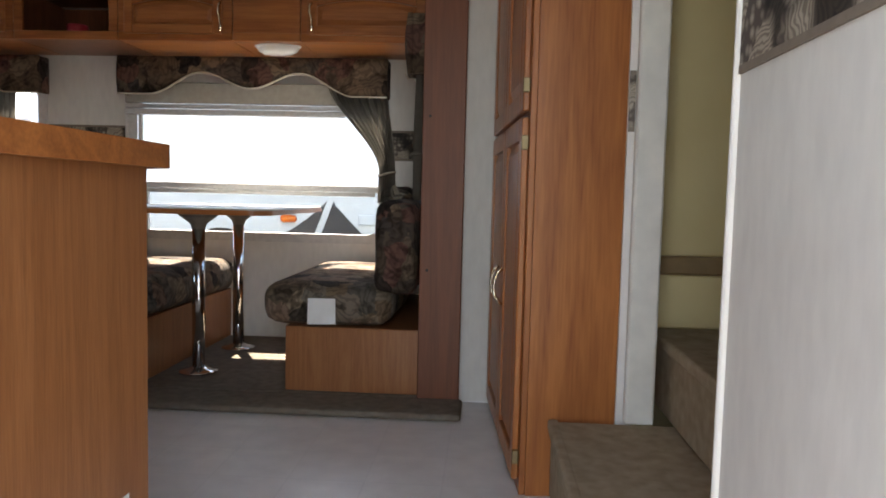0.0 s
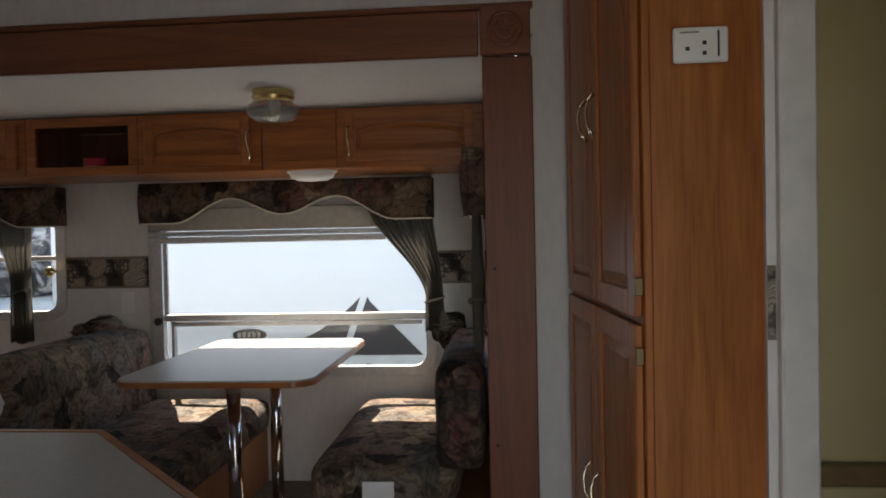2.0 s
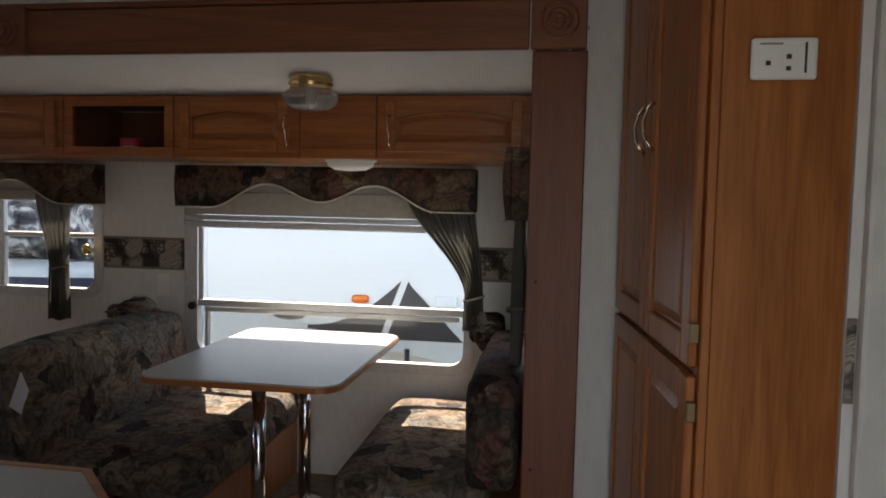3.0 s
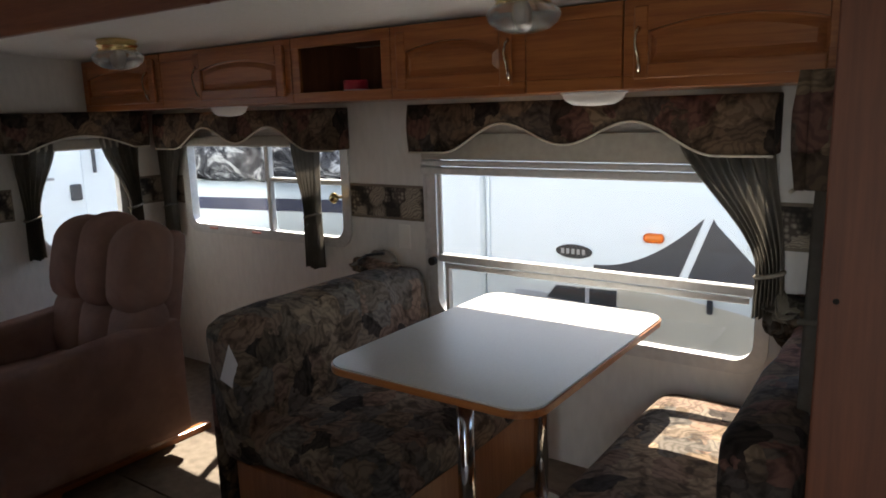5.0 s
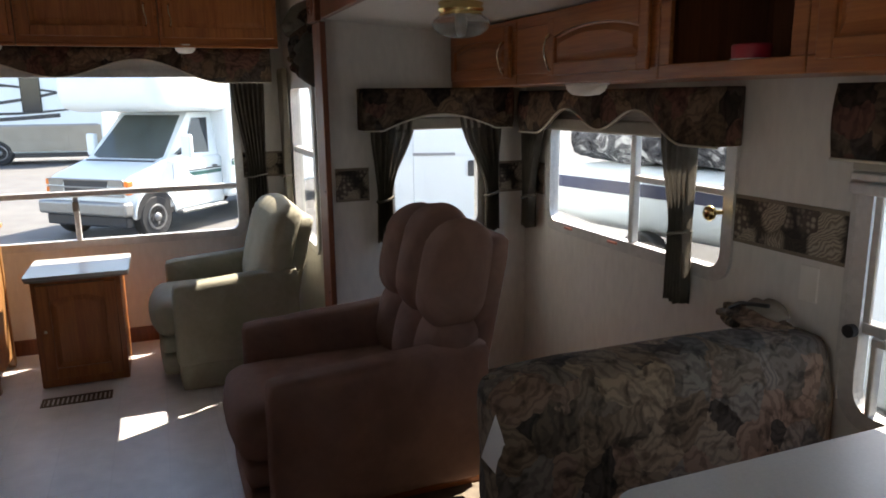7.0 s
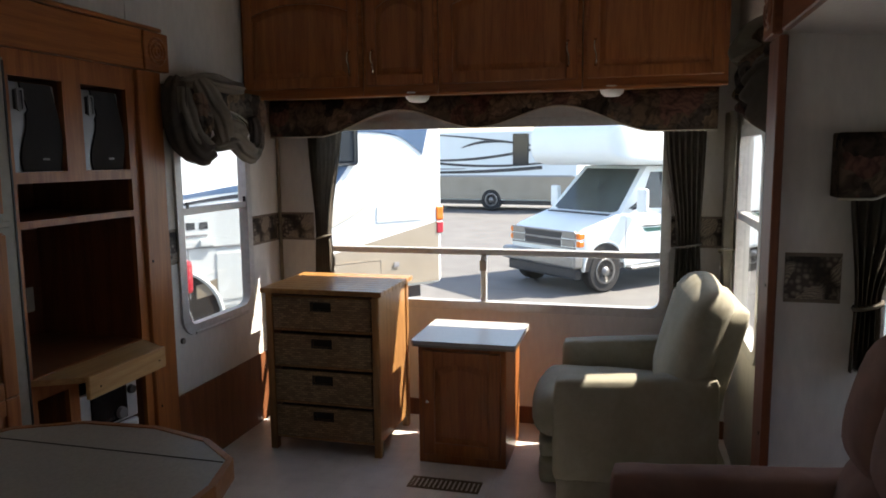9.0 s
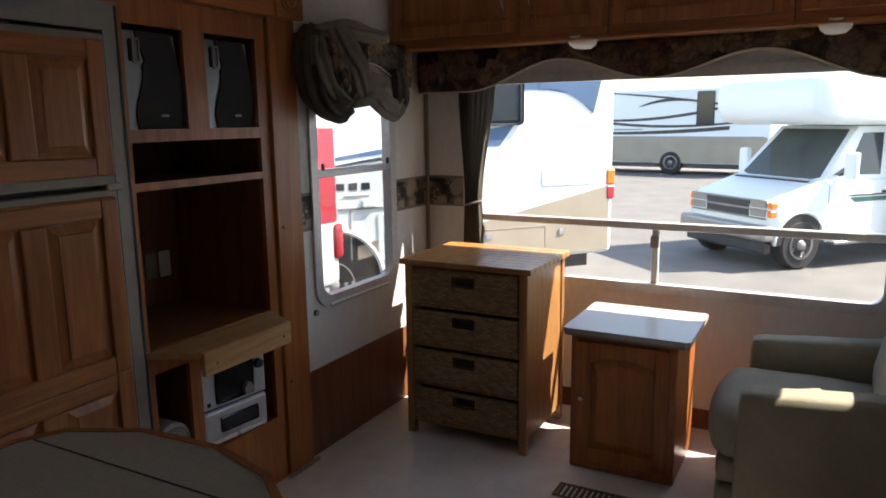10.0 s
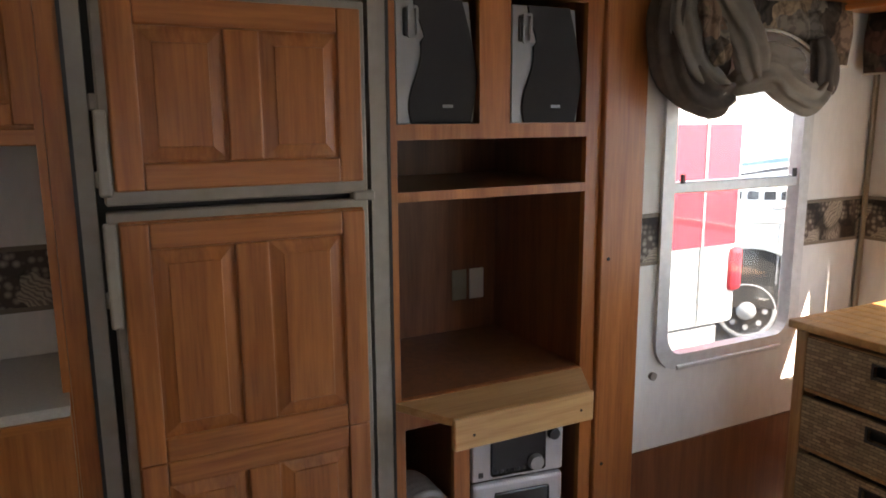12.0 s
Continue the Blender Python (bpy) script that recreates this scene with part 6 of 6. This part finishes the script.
def wheel(parent, x, y, z, r=0.38, w=0.22):
    """Axle along local y."""
    bm = bmesh.new()
    prof = [(r * 0.6, -w / 2), (r * 0.92, -w / 2), (r, -w * 0.35), (r, w * 0.35), (r * 0.92, w / 2), (r * 0.6, w / 2)]
    add_lathe(bm, prof, 28)
    bm.transform(Matrix.Rotation(radians(90), 4, "X"))
    t = part("wheel", bm, "rubber", parent, smooth=False)
    t.location = (x, y, z)
    for s in (-1, 1):
        bm = bmesh.new()
        add_lathe(bm, [(r * 0.6, 0.0), (r * 0.57, 0.02), (r * 0.45, -0.02), (r * 0.2, 0.0), (r * 0.16, 0.04), (0.001, 0.045)], 24)
        bm.transform(Matrix.Rotation(radians(-90 * s), 4, "X") @ Matrix.Translation((0, 0, w / 2)))
        part("rim", bm, "silver", t, smooth=True)
        for k in range(8):
            a = 2 * math.pi * k / 8
            bm = bmesh.new()
            add_tube(bm, [(r * 0.36 * math.cos(a), s * (w / 2 - 0.02), r * 0.36 * math.sin(a)), (r * 0.36 * math.cos(a), s * (w / 2 + 0.008), r * 0.36 * math.sin(a))], r * 0.06, 8)
            part("vent_hole", bm, "rubber", t)
    return t


def swoosh(parent, pts_top, pts_bot, y, material, name="stripe"):
    bm = bmesh.new()
    add_poly(bm, list(pts_top) + list(reversed(pts_bot)), y - 0.006, y)
    return part(name, bm, material, parent)


def arc_pts(p0, p1, sag, n=12):
    out = []
    for k in range(n + 1):
        u = k / n
        out.append((p0[0] + (p1[0] - p0[0]) * u, p0[1] + (p1[1] - p0[1]) * u + sag * 4 * u * (1 - u)))
    return out


def coach(name, m, L, W, H, z0, label):
    root = thing(name, label, "vehicle", m)
    part("body", box(0, L, 0, W, z0, z0 + H, 0.08, 3), "rv_white", root)
    part("underside", box(0.3, L - 0.3, 0.15, W - 0.15, z0 - 0.18, z0), "rv_dark", root)
    part("roof", box(0.1, L - 0.1, 0.1, W - 0.1, z0 + H, z0 + H + 0.05, 0.02), "rv_white", root)
    return root


# trailer close along the north side; local x east, face at local y 0
tr = coach("travel_trailer", pose(-0.95, 7.6, GZ), 7.2, 2.4, 2.75, 0.42, "white travel trailer with black fin graphics")
def tz(z):
    return z - GZ
swoosh(tr, arc_pts((0.96, tz(0.39)), (1.74, tz(0.78)), -0.10), [(0.96, tz(0.36)), (1.56, tz(0.30))], -0.002, "rv_dark")
swoosh(tr, [(1.80, tz(0.78)), (1.62, tz(0.30))], [(1.82, tz(0.74)), (2.25, tz(0.30))], -0.002, "rv_dark")
# Lilac band: the shade on the trailer's lower wall, laid on as colour.
swoosh(tr, [(0.3, tz(0.13)), (6.9, tz(0.13))], [(0.3, tz(-0.15)), (6.9, tz(-0.15))], -0.002, "rv_lilac", "lower_band")
bm = bmesh.new()
add_poly(bm, [(0.80 + 0.145 * math.cos(a), tz(0.475) + 0.052 * math.sin(a)) for a in [2 * math.pi * k / 28 for k in range(28)]], -0.012, 0)
bd = part("badge", bm, "black", tr)
for k in range(5):
    part("bar", box(0.70 + k * 0.042, 0.725 + k * 0.042, -0.014, -0.0125, tz(0.455), tz(0.495)), "silver", bd)
part("marker_light", box(1.335, 1.475, -0.03, -0.001, tz(0.59), tz(0.655), 0.028, 3), "orange", tr)
part("marker_light", box(2.02, 2.2, -0.03, -0.001, tz(0.58), tz(0.67), 0.012, 2), "rv_white", tr)
part("nose", box(-0.95, -0.001, 0.004, 2.4, 0.42, 3.17, 0.06, 3), "rv_white", tr)
part("seam", box(0.055, 0.075, -0.012, -0.001, tz(0.3), tz(1.9)), "rv_white", tr)
swoosh(tr, arc_pts((1.146, tz(0.235)), (2.6, tz(0.02)), 0.05), arc_pts((1.146, tz(-0.15)), (2.6, tz(-0.15)), 0.0), -0.0085, "rv_cream", "cream_graphic")
swoosh(tr, [(0.66, tz(0.205)), (1.14, tz(0.215))], [(0.58, tz(0.10)), (1.14, tz(0.085))], -0.0085, "rv_dark", "dark_graphic")
part("graphic_post", box(0.90, 0.93, -0.018, -0.0147, tz(0.09), tz(0.21)), "rv_lilac", tr)
part("door_latch", box(1.78, 1.82, -0.03, -0.009, tz(0.13), tz(0.235), 0.01), "rv_dark", tr)
part("window", box(2.6, 3.7, -0.02, -0.001, tz(0.95), tz(1.6), 0.02), "win_dark", tr)
wheel(tr, 1.25, 0.10, 0.36, 0.36)
wheel(tr, 2.2, 0.10, 0.36, 0.36)
part("jack", box(0.5, 0.56, 0.3, 0.36, 0.0, 0.42), "rv_dark", tr)

# boat beyond the slide-out window
boat = thing("boat", "white boat with a navy stripe under a rumpled dark cover", "boat", pose(-7.4, 8.6, GZ, 0, 0, 12))
bm = bmesh.new()
add_soft(bm, 0, 6.4, 0, 2.2, 0.66, 1.50, 0.3, 6)
for v in bm.verts:
    k = max(0, (v.co.x - 4.0) / 2.4)
    v.co.y += (1.1 - v.co.y) * 0.8 * k * k
    v.co.z += 0.25 * k
part("hull", bm, "rv_white", boat, smooth=True)
part("stripe", box(0.3, 4.6, -0.012, 0.0, 1.16, 1.32, 0.004), "navy", boat, "navy stripe")
bm = soft(0.2, 5.6, 0.1, 2.1, 1.47, 2.55, 0.4, 14, 0.0, 0.0)
for v in bm.verts:
    v.co += noise.noise_vector(v.co * 1.7) * 0.22 + noise.noise_vector(v.co * 5) * 0.07
part("cover", bm, "boat_cover", boat, "rumpled dark cover", smooth=True)
part("trailer_frame", box(0.2, 6.6, 0.9, 1.3, 0.5, 0.62), "rv_grey", boat)
wheel(boat, 1.8, 0.1, 0.36, 0.36)
part("bunk", box(1.2, 3.6, 0.6, 1.6, 0.62, 0.70), "rv_grey", boat)

# white trailer end seen through the end window
tw = coach("cargo_trailer", pose(-5.1, 5.1, GZ, 0, 0, 70), 2.1, 4.0, 2.9, 0.45, "white trailer with a door and black handle")
part("door", box(0.7, 1.35, -0.02, -0.001, 0.6, 2.9, 0.01), "rv_white", tw)
part("grab_handle", tube([(1.45, -0.05, 1.9), (1.45, -0.05, 2.5)], 0.018, 8), "rv_dark", tw)
part("door_latch", box(1.22, 1.32, -0.05, -0.021, 1.65, 1.8, 0.01), "rv_dark", tw)
part("hinge_bar", box(0.7, 1.1, -0.035, -0.021, 1.85, 1.875), "rv_grey", tw)

# motorhome to the south-west
mh = coach("motorhome", pose(-3.75, -3.44, GZ, 0, 0, 140.3), 7.25, 2.4, 2.62, 0.55, "white motorhome with blue and tan swoops and a wide window")
swoosh(mh, arc_pts((5.0, 3.05), (7.05, 3.05), 0.0), arc_pts((5.0, 2.52), (6.75, 2.60), 0.14), -0.002, "rv_blue")
swoosh(mh, arc_pts((6.10, 3.03), (7.03, 2.90), 0.03), arc_pts((6.10, 2.70), (6.90, 2.40), 0.11), -0.0085, "rv_blue", "stripe_tip")
swoosh(mh, arc_pts((2.9, 1.86), (5.75, 2.28), 0.0), arc_pts((2.9, 1.82), (5.55, 2.02), 0.06), -0.002, "rv_blue")
swoosh(mh, arc_pts((3.1, 1.78), (4.3, 1.96), 0.02), arc_pts((3.1, 1.76), (4.3, 1.91), 0.02), -0.002, "rv_dark", "pinstripe")
swoosh(mh, arc_pts((4.7, 1.50), (6.60, 2.42), -0.16), arc_pts((4.7, 1.28), (6.55, 2.10), -0.16), -0.002, "rv_cream", "cream_graphic")
swoosh(mh, arc_pts((3.7, 0.90), (4.9, 1.12), 0.03), arc_pts((3.7, 0.74), (4.9, 0.92), 0.03), -0.002, "rv_tan", "tan_graphic")
swoosh(mh, [(4.9, 1.00), (7.17, 1.46)], [(4.9, 0.60), (7.17, 0.60)], -0.002, "rv_tan", "lower_band")
part("side_window", box(4.75, 5.86, -0.02, -0.001, 2.27, 2.90, 0.06, 3), "win_dark", mh)
for a, b in ((3.02, 3.12), (3.17, 3.27), (3.32, 3.42), (3.47, 3.57), (3.62, 3.72), (3.77, 3.87)):
    part("lettering", box(a, b, -0.006, -0.001, 1.565, 1.645), "rv_dark", mh)
part("lettering", box(3.55, 3.86, -0.006, -0.001, 1.475, 1.50), "rv_grey", mh)
part("hatch", box(3.95, 4.65, -0.012, -0.001, 0.70, 1.27, 0.01), "rv_white", mh)
part("hatch", box(6.15, 6.90, -0.012, -0.001, 1.50, 1.71, 0.01), "rv_white", mh)
part("hatch", box(5.1, 6.2, -0.014, -0.009, 0.66, 0.98, 0.01), "rv_tan", mh)
for hx in (5.35, 6.4):
    part("hatch_latch", box(hx, hx + 0.09, -0.024, -0.0145, 0.86, 0.93, 0.008), "rv_grey", mh)
part("seam", box(3.62, 3.635, -0.008, -0.001, 0.75, 1.33), "rv_grey", mh)
part("belt_rail", box(3.0, 4.75, -0.014, -0.001, 1.335, 1.36, 0.004), "rv_grey", mh)
part("porch_light", box(3.76, 3.93, -0.05, -0.001, 1.36, 1.45, 0.012), "rv_white", mh)
part("tail_light", box(7.13, 7.26, -0.02, 0.2, 1.28, 1.46, 0.02), "red", mh)
part("tail_light", box(7.13, 7.26, -0.02, 0.2, 1.47, 1.68, 0.02), "orange", mh)
wheel(mh, 3.38, 0.12, 0.47, 0.47)
for rim in [c for c in mh.children if c.name.startswith("wheel")][0].children:
    rim.data.materials[0] = M["rv_grey"]
bm = bmesh.new()
add_poly(bm, [(3.38 + 0.60 * math.cos(q), 0.50 + 0.60 * math.sin(q)) for q in [math.pi * k / 16 for k in range(17)]], -0.004, 0.03)
part("wheel_well", bm, "rubber", mh, "dark wheel well")
bm = bmesh.new()
add_tube(bm, [(3.38 + 0.62 * math.cos(q), -0.004, 0.50 + 0.62 * math.sin(q)) for q in [math.pi * k / 16 for k in range(17)]], 0.03, 6)
part("wheel_arch", bm, "rv_white", mh)

# red and white trailer parked close along the south side
rt = thing("red_trailer", "white box trailer with a broad red panel", "trailer", pose(-3.76, 0.78, GZ))
part("body", box(0, 2.3, -1.7, 0, 1.24, 2.85, 0.03, 2), "rv_white", rt)
part("red_panel", box(0.03, 2.27, -0.001, 0.007, 1.68, 2.31, 0.002), "red", rt, "red panel")
part("panel_seam", box(0.27, 0.285, 0.0075, 0.012, 1.26, 2.83), "rv_grey", rt)
part("tail_light", box(-0.02, 0.07, -0.02, 0.03, 1.42, 1.66, 0.03, 2), "red", rt)
part("frame_rail", box(0.1, 2.2, -0.12, -0.02, 1.10, 1.235, 0.01), "rv_grey", rt)
part("frame_rail", box(0.1, 2.2, -1.6, -1.5, 1.10, 1.235, 0.01), "rv_grey", rt)
for lx in (0.3, 1.9):
    for ly in (-1.55, -0.07):
        part("jack_leg", box(lx, lx + 0.06, ly - 0.03, ly + 0.03, 0.03, 1.10, 0.006), "silver", rt)
        part("jack_foot", box(lx - 0.05, lx + 0.11, ly - 0.08, ly + 0.08, 0.0, 0.03, 0.006), "silver", rt)

# class C van with a bunk over the cab; local x forward, driver's side +y
van = thing("camper_van", "white camper van with an over-cab bunk and green stripe", "van", pose(-12.95, 3.0, GZ, 0, 0, -43))
def prism_y(pts, y0, y1):
    bm = bmesh.new()
    add_poly(bm, pts, y0, y1)
    return bm


def loft_x(sections, r=0.12):
    """Rounded box sections along x: (x, half width, z0, z1)."""
    bm = bmesh.new()
    rings = [[bm.verts.new((x, y, z)) for y, z in rounded(-w, w, z0, z1, min(r, (z1 - z0) * 0.4), 4)] for x, w, z0, z1 in sections]
    for a, b in zip(rings, rings[1:]):
        for k in range(len(a)):
            bm.faces.new((a[k], a[(k + 1) % len(a)], b[(k + 1) % len(b)], b[k]))
    bm.faces.new(rings[0])
    bm.faces.new(rings[-1][::-1])
    return bm


def on_face(corners, spots, out=0.008, thick=0.012):
    """A plate on a slanted four-cornered face; spots: (u, v) outline over the face."""
    a, b, c, d = [Vector(p) for p in corners]
    nrm = (b - a).cross(d - a).normalized()
    bm = bmesh.new()
    pts = [(a * (1 - u) + b * u) * (1 - v) + (d * (1 - u) + c * u) * v for u, v in spots]
    low = [bm.verts.new(p + nrm * (out - thick)) for p in pts]
    top = [bm.verts.new(p + nrm * out) for p in pts]
    bm.faces.new(low[::-1])
    bm.faces.new(top)
    for i in range(len(pts)):
        j = (i + 1) % len(pts)
        bm.faces.new((low[i], low[j], top[j], top[i]))
    return bm


part("hood_and_body", loft_x([(1.04, 0.84, 0.60, 0.98), (1.0, 0.92, 0.46, 1.06), (0.86, 0.965, 0.40, 1.13), (0.5, 0.985, 0.38, 1.23), (0.12, 0.995, 0.38, 1.345), (-1.38, 0.995, 0.38, 1.36)]), "rv_white", van, smooth=True)
G = {(sx, sz): [((0.10 if sx else -1.38) if not sz else (-0.72 if sx else -1.38)), 0.93 if not sz else 0.80, 1.30 if not sz else 2.16] for sx in (0, 1) for sz in (0, 1)}
bm = bmesh.new()
gv = {(sx, sy, sz): bm.verts.new((G[sx, sz][0], sy * G[sx, sz][1], G[sx, sz][2])) for sx in (0, 1) for sy in (-1, 1) for sz in (0, 1)}
for q in (((1, -1, 0), (1, 1, 0), (1, 1, 1), (1, -1, 1)), ((0, 1, 0), (0, -1, 0), (0, -1, 1), (0, 1, 1)), ((1, 1, 0), (0, 1, 0), (0, 1, 1), (1, 1, 1)), ((0, -1, 0), (1, -1, 0), (1, -1, 1), (0, -1, 1)), ((0, -1, 1), (1, -1, 1), (1, 1, 1), (0, 1, 1)), ((0, -1, 0), (0, 1, 0), (1, 1, 0), (1, -1, 0))):
    bm.faces.new([gv[k] for k in q])
part("cab_top", bm, "rv_white", van)
def gc(sx, sy, sz):
    return (G[sx, sz][0], sy * G[sx, sz][1], G[sx, sz][2])


part("windshield", on_face([gc(1, -1, 0), gc(1, 1, 0), gc(1, 1, 1), gc(1, -1, 1)], [(0.05, 0.10), (0.12, 0.06), (0.88, 0.06), (0.95, 0.10), (0.92, 0.94), (0.08, 0.94)]), "windshield", van)
part("wiper_cowl", box(0.10, 0.24, -0.80, 0.80, 1.30, 1.335, 0.01), "rv_dark", van)
for s in (-1, 1):
    cs = [gc(1, s, 0), gc(0, s, 0), gc(0, s, 1), gc(1, s, 1)] if s > 0 else [gc(0, s, 0), gc(1, s, 0), gc(1, s, 1), gc(0, s, 1)]
    sp = [(0.28, 0.14), (0.80, 0.12), (0.80, 0.88), (0.24, 0.88)]
    part("door_window", on_face(cs, sp if s > 0 else [(1 - u, v) for u, v in reversed(sp)]), "win_dark", van)
    vp = [(0.10, 0.14), (0.25, 0.14), (0.28, 0.36)]
    part("vent_window", on_face(cs, vp if s > 0 else [(1 - u, v) for u, v in reversed(vp)]), "win_dark", van)
    mi = part("mirror", box(-0.32, -0.21, s * 1.14 - 0.11, s * 1.14 + 0.11, 1.36, 1.78, 0.04, 3), "rv_white", van)
    part("mirror_arm", tube([(-0.22, s * 0.95, 1.42), (-0.26, s * 1.06, 1.46)], 0.025, 6), "rv_dark", mi)
    for z in (0.82, 0.955):
        part("headlight", box(0.975, 1.052, s * 0.68 - 0.17, s * 0.68 + 0.17, z, z + 0.10, 0.012), "silver", van)
        part("indicator", box(0.90, 1.03, s * 0.90 - 0.045, s * 0.90 + 0.045, z, z + 0.10, 0.012), "orange", van)
    part("wheel_arch", prism_y([(0.48 + 0.47 * math.cos(q), 0.40 + 0.47 * math.sin(q)) for q in [math.pi * k / 14 for k in range(15)]], s * 0.975 - 0.02, s * 0.975 + 0.02), "rubber", van)
    bm = bmesh.new()
    add_tube(bm, [(0.48 + 0.49 * math.cos(q), s * 0.985, 0.40 + 0.49 * math.sin(q)) for q in [math.pi * k / 14 for k in range(15)]], 0.028, 6)
    part("fender_lip", bm, "rv_white", van, smooth=True)
    wheel(van, 0.48, s * 0.90, 0.38, 0.38)
    wheel(van, -3.6, s * 0.95, 0.38, 0.38)
    part("running_board", box(-1.35, -0.05, s * 1.03 - 0.09, s * 1.03 + 0.09, 0.36, 0.42, 0.015), "silver", van)
    part("door_seam", box(-0.02, -0.008, s * 0.993 - 0.006, s * 0.993 + 0.006, 0.50, 1.26), "rv_grey", van)
    part("door_handle", box(-1.22, -1.08, s * 1.0 - 0.02, s * 1.0 + 0.02, 1.12, 1.16, 0.008), "rv_dark", van)
    part("stripe", box(-6.0, -1.45, s * 1.192 - 0.008, s * 1.192 + 0.008, 1.12, 1.20), "rv_green", van)
    part("stripe", box(-6.0, -1.45, s * 1.192 - 0.008, s * 1.192 + 0.008, 1.22, 1.25), "rv_dark", van)
    for z0, z1, x0 in ((1.00, 1.07, -0.25), (1.09, 1.115, -0.18)):
        part("door_stripe", prism_y([(-1.34, z0), (x0 - 0.3, z0), (x0 - 0.18, z1), (-1.34, z1)], s * 0.993 - 0.008, s * 0.993 + 0.008), "rv_green" if z0 < 1.05 else "rv_dark", van)
part("grille", box(0.99, 1.046, -0.50, 0.50, 0.80, 1.06, 0.01), "rv_dark", van)
for z in (0.795, 0.93, 1.065):
    part("grille_bar", box(1.02, 1.066, -0.86, 0.86, z - 0.014, z + 0.014, 0.005), "silver", van)
part("emblem", box(1.067, 1.075, -0.09, 0.09, 0.91, 0.95, 0.003), "silver", van)
part("bumper", box(0.98, 1.20, -1.0, 1.0, 0.46, 0.70, 0.05, 3), "silver", van)
part("air_dam", box(0.95, 1.10, -0.92, 0.92, 0.26, 0.455, 0.03, 2), "rv_dark", van)
part("coach_box", box(-6.5, -1.37, -1.18, 1.18, 0.5, 3.05, 0.08, 3), "rv_white", van)
bm = loft_x([(-1.4, 1.17, 2.17, 3.05), (0.05, 1.17, 2.19, 3.05), (0.32, 1.14, 2.24, 2.98), (0.46, 1.06, 2.36, 2.84), (0.50, 0.94, 2.46, 2.72)], 0.14)
part("bunk", bm, "rv_white", van, smooth=True)
part("coach_window", box(-2.6, -1.7, 1.175, 1.2, 1.5, 2.1, 0.03), "win_dark", van)

# far motorhome
fm = coach("far_motorhome", pose(-31.5, -9.2, GZ, 0, 0, 80), 11.0, 2.5, 3.0, 0.45, "white and tan motorhome with black swoops far across the lot")
swoosh(fm, arc_pts((0.5, 2.9), (10.5, 2.2), -0.5), arc_pts((0.5, 2.82), (10.5, 2.14), -0.54), -0.002, "rv_dark")
swoosh(fm, arc_pts((3.0, 2.3), (10.8, 3.1), -0.35), arc_pts((3.0, 2.25), (10.8, 3.02), -0.40), -0.002, "rv_dark")
swoosh(fm, [(0.1, 1.5), (10.9, 1.5)], [(0.1, 0.5), (10.9, 0.5)], -0.002, "rv_tan", "lower_band")
part("window", box(8.2, 8.9, -0.02, -0.001, 2.0, 3.3, 0.03), "win_dark", fm)
swoosh(fm, arc_pts((1.5, 1.75), (9.5, 1.95), -0.12), arc_pts((1.5, 1.70), (9.5, 1.80), -0.14), -0.0085, "rv_dark")
swoosh(fm, arc_pts((4.5, 3.35), (10.7, 2.55), 0.10), arc_pts((4.5, 3.31), (10.7, 2.48), 0.07), -0.0085, "rv_dark")
swoosh(fm, arc_pts((5.8, 2.75), (8.1, 2.95), 0.20), arc_pts((5.8, 2.72), (8.1, 2.91), 0.11), -0.0085, "rv_dark")
swoosh(fm, arc_pts((0.6, 2.15), (6.0, 1.85), -0.10), arc_pts((0.6, 2.08), (6.0, 1.80), -0.12), -0.0085, "rv_grey")
part("belt_rail", box(0.2, 10.8, -0.03, -0.009, 1.47, 1.54), "rv_grey", fm)
for hx in (2.8, 4.2, 5.6, 8.6):
    part("hatch", box(hx, hx + 1.1, -0.02, -0.009, 0.6, 1.35, 0.01), "rv_tan", fm)
for wx in (1.6, 7.2):
    wheel(fm, wx, 0.1, 0.48, 0.48)
# second row
fm2 = coach("far_trailer", pose(-37, 4.5, GZ, 0, 0, 80), 9.0, 2.5, 3.1, 0.45, "white trailer far across the lot")
part("window", box(3.0, 4.5, -0.02, -0.001, 1.8, 2.6, 0.03), "win_dark", fm2)
swoosh(fm2, [(0.1, 1.3), (8.9, 1.3)], [(0.1, 1.1), (8.9, 1.1)], -0.002, "rv_grey")
# floor under the kitchen
structure("floor_kitchen", box(-0.56, 1.72, 1.452, 1.704, -0.08, -0.001), "vinyl", "pale vinyl floor under the kitchen", "floor")
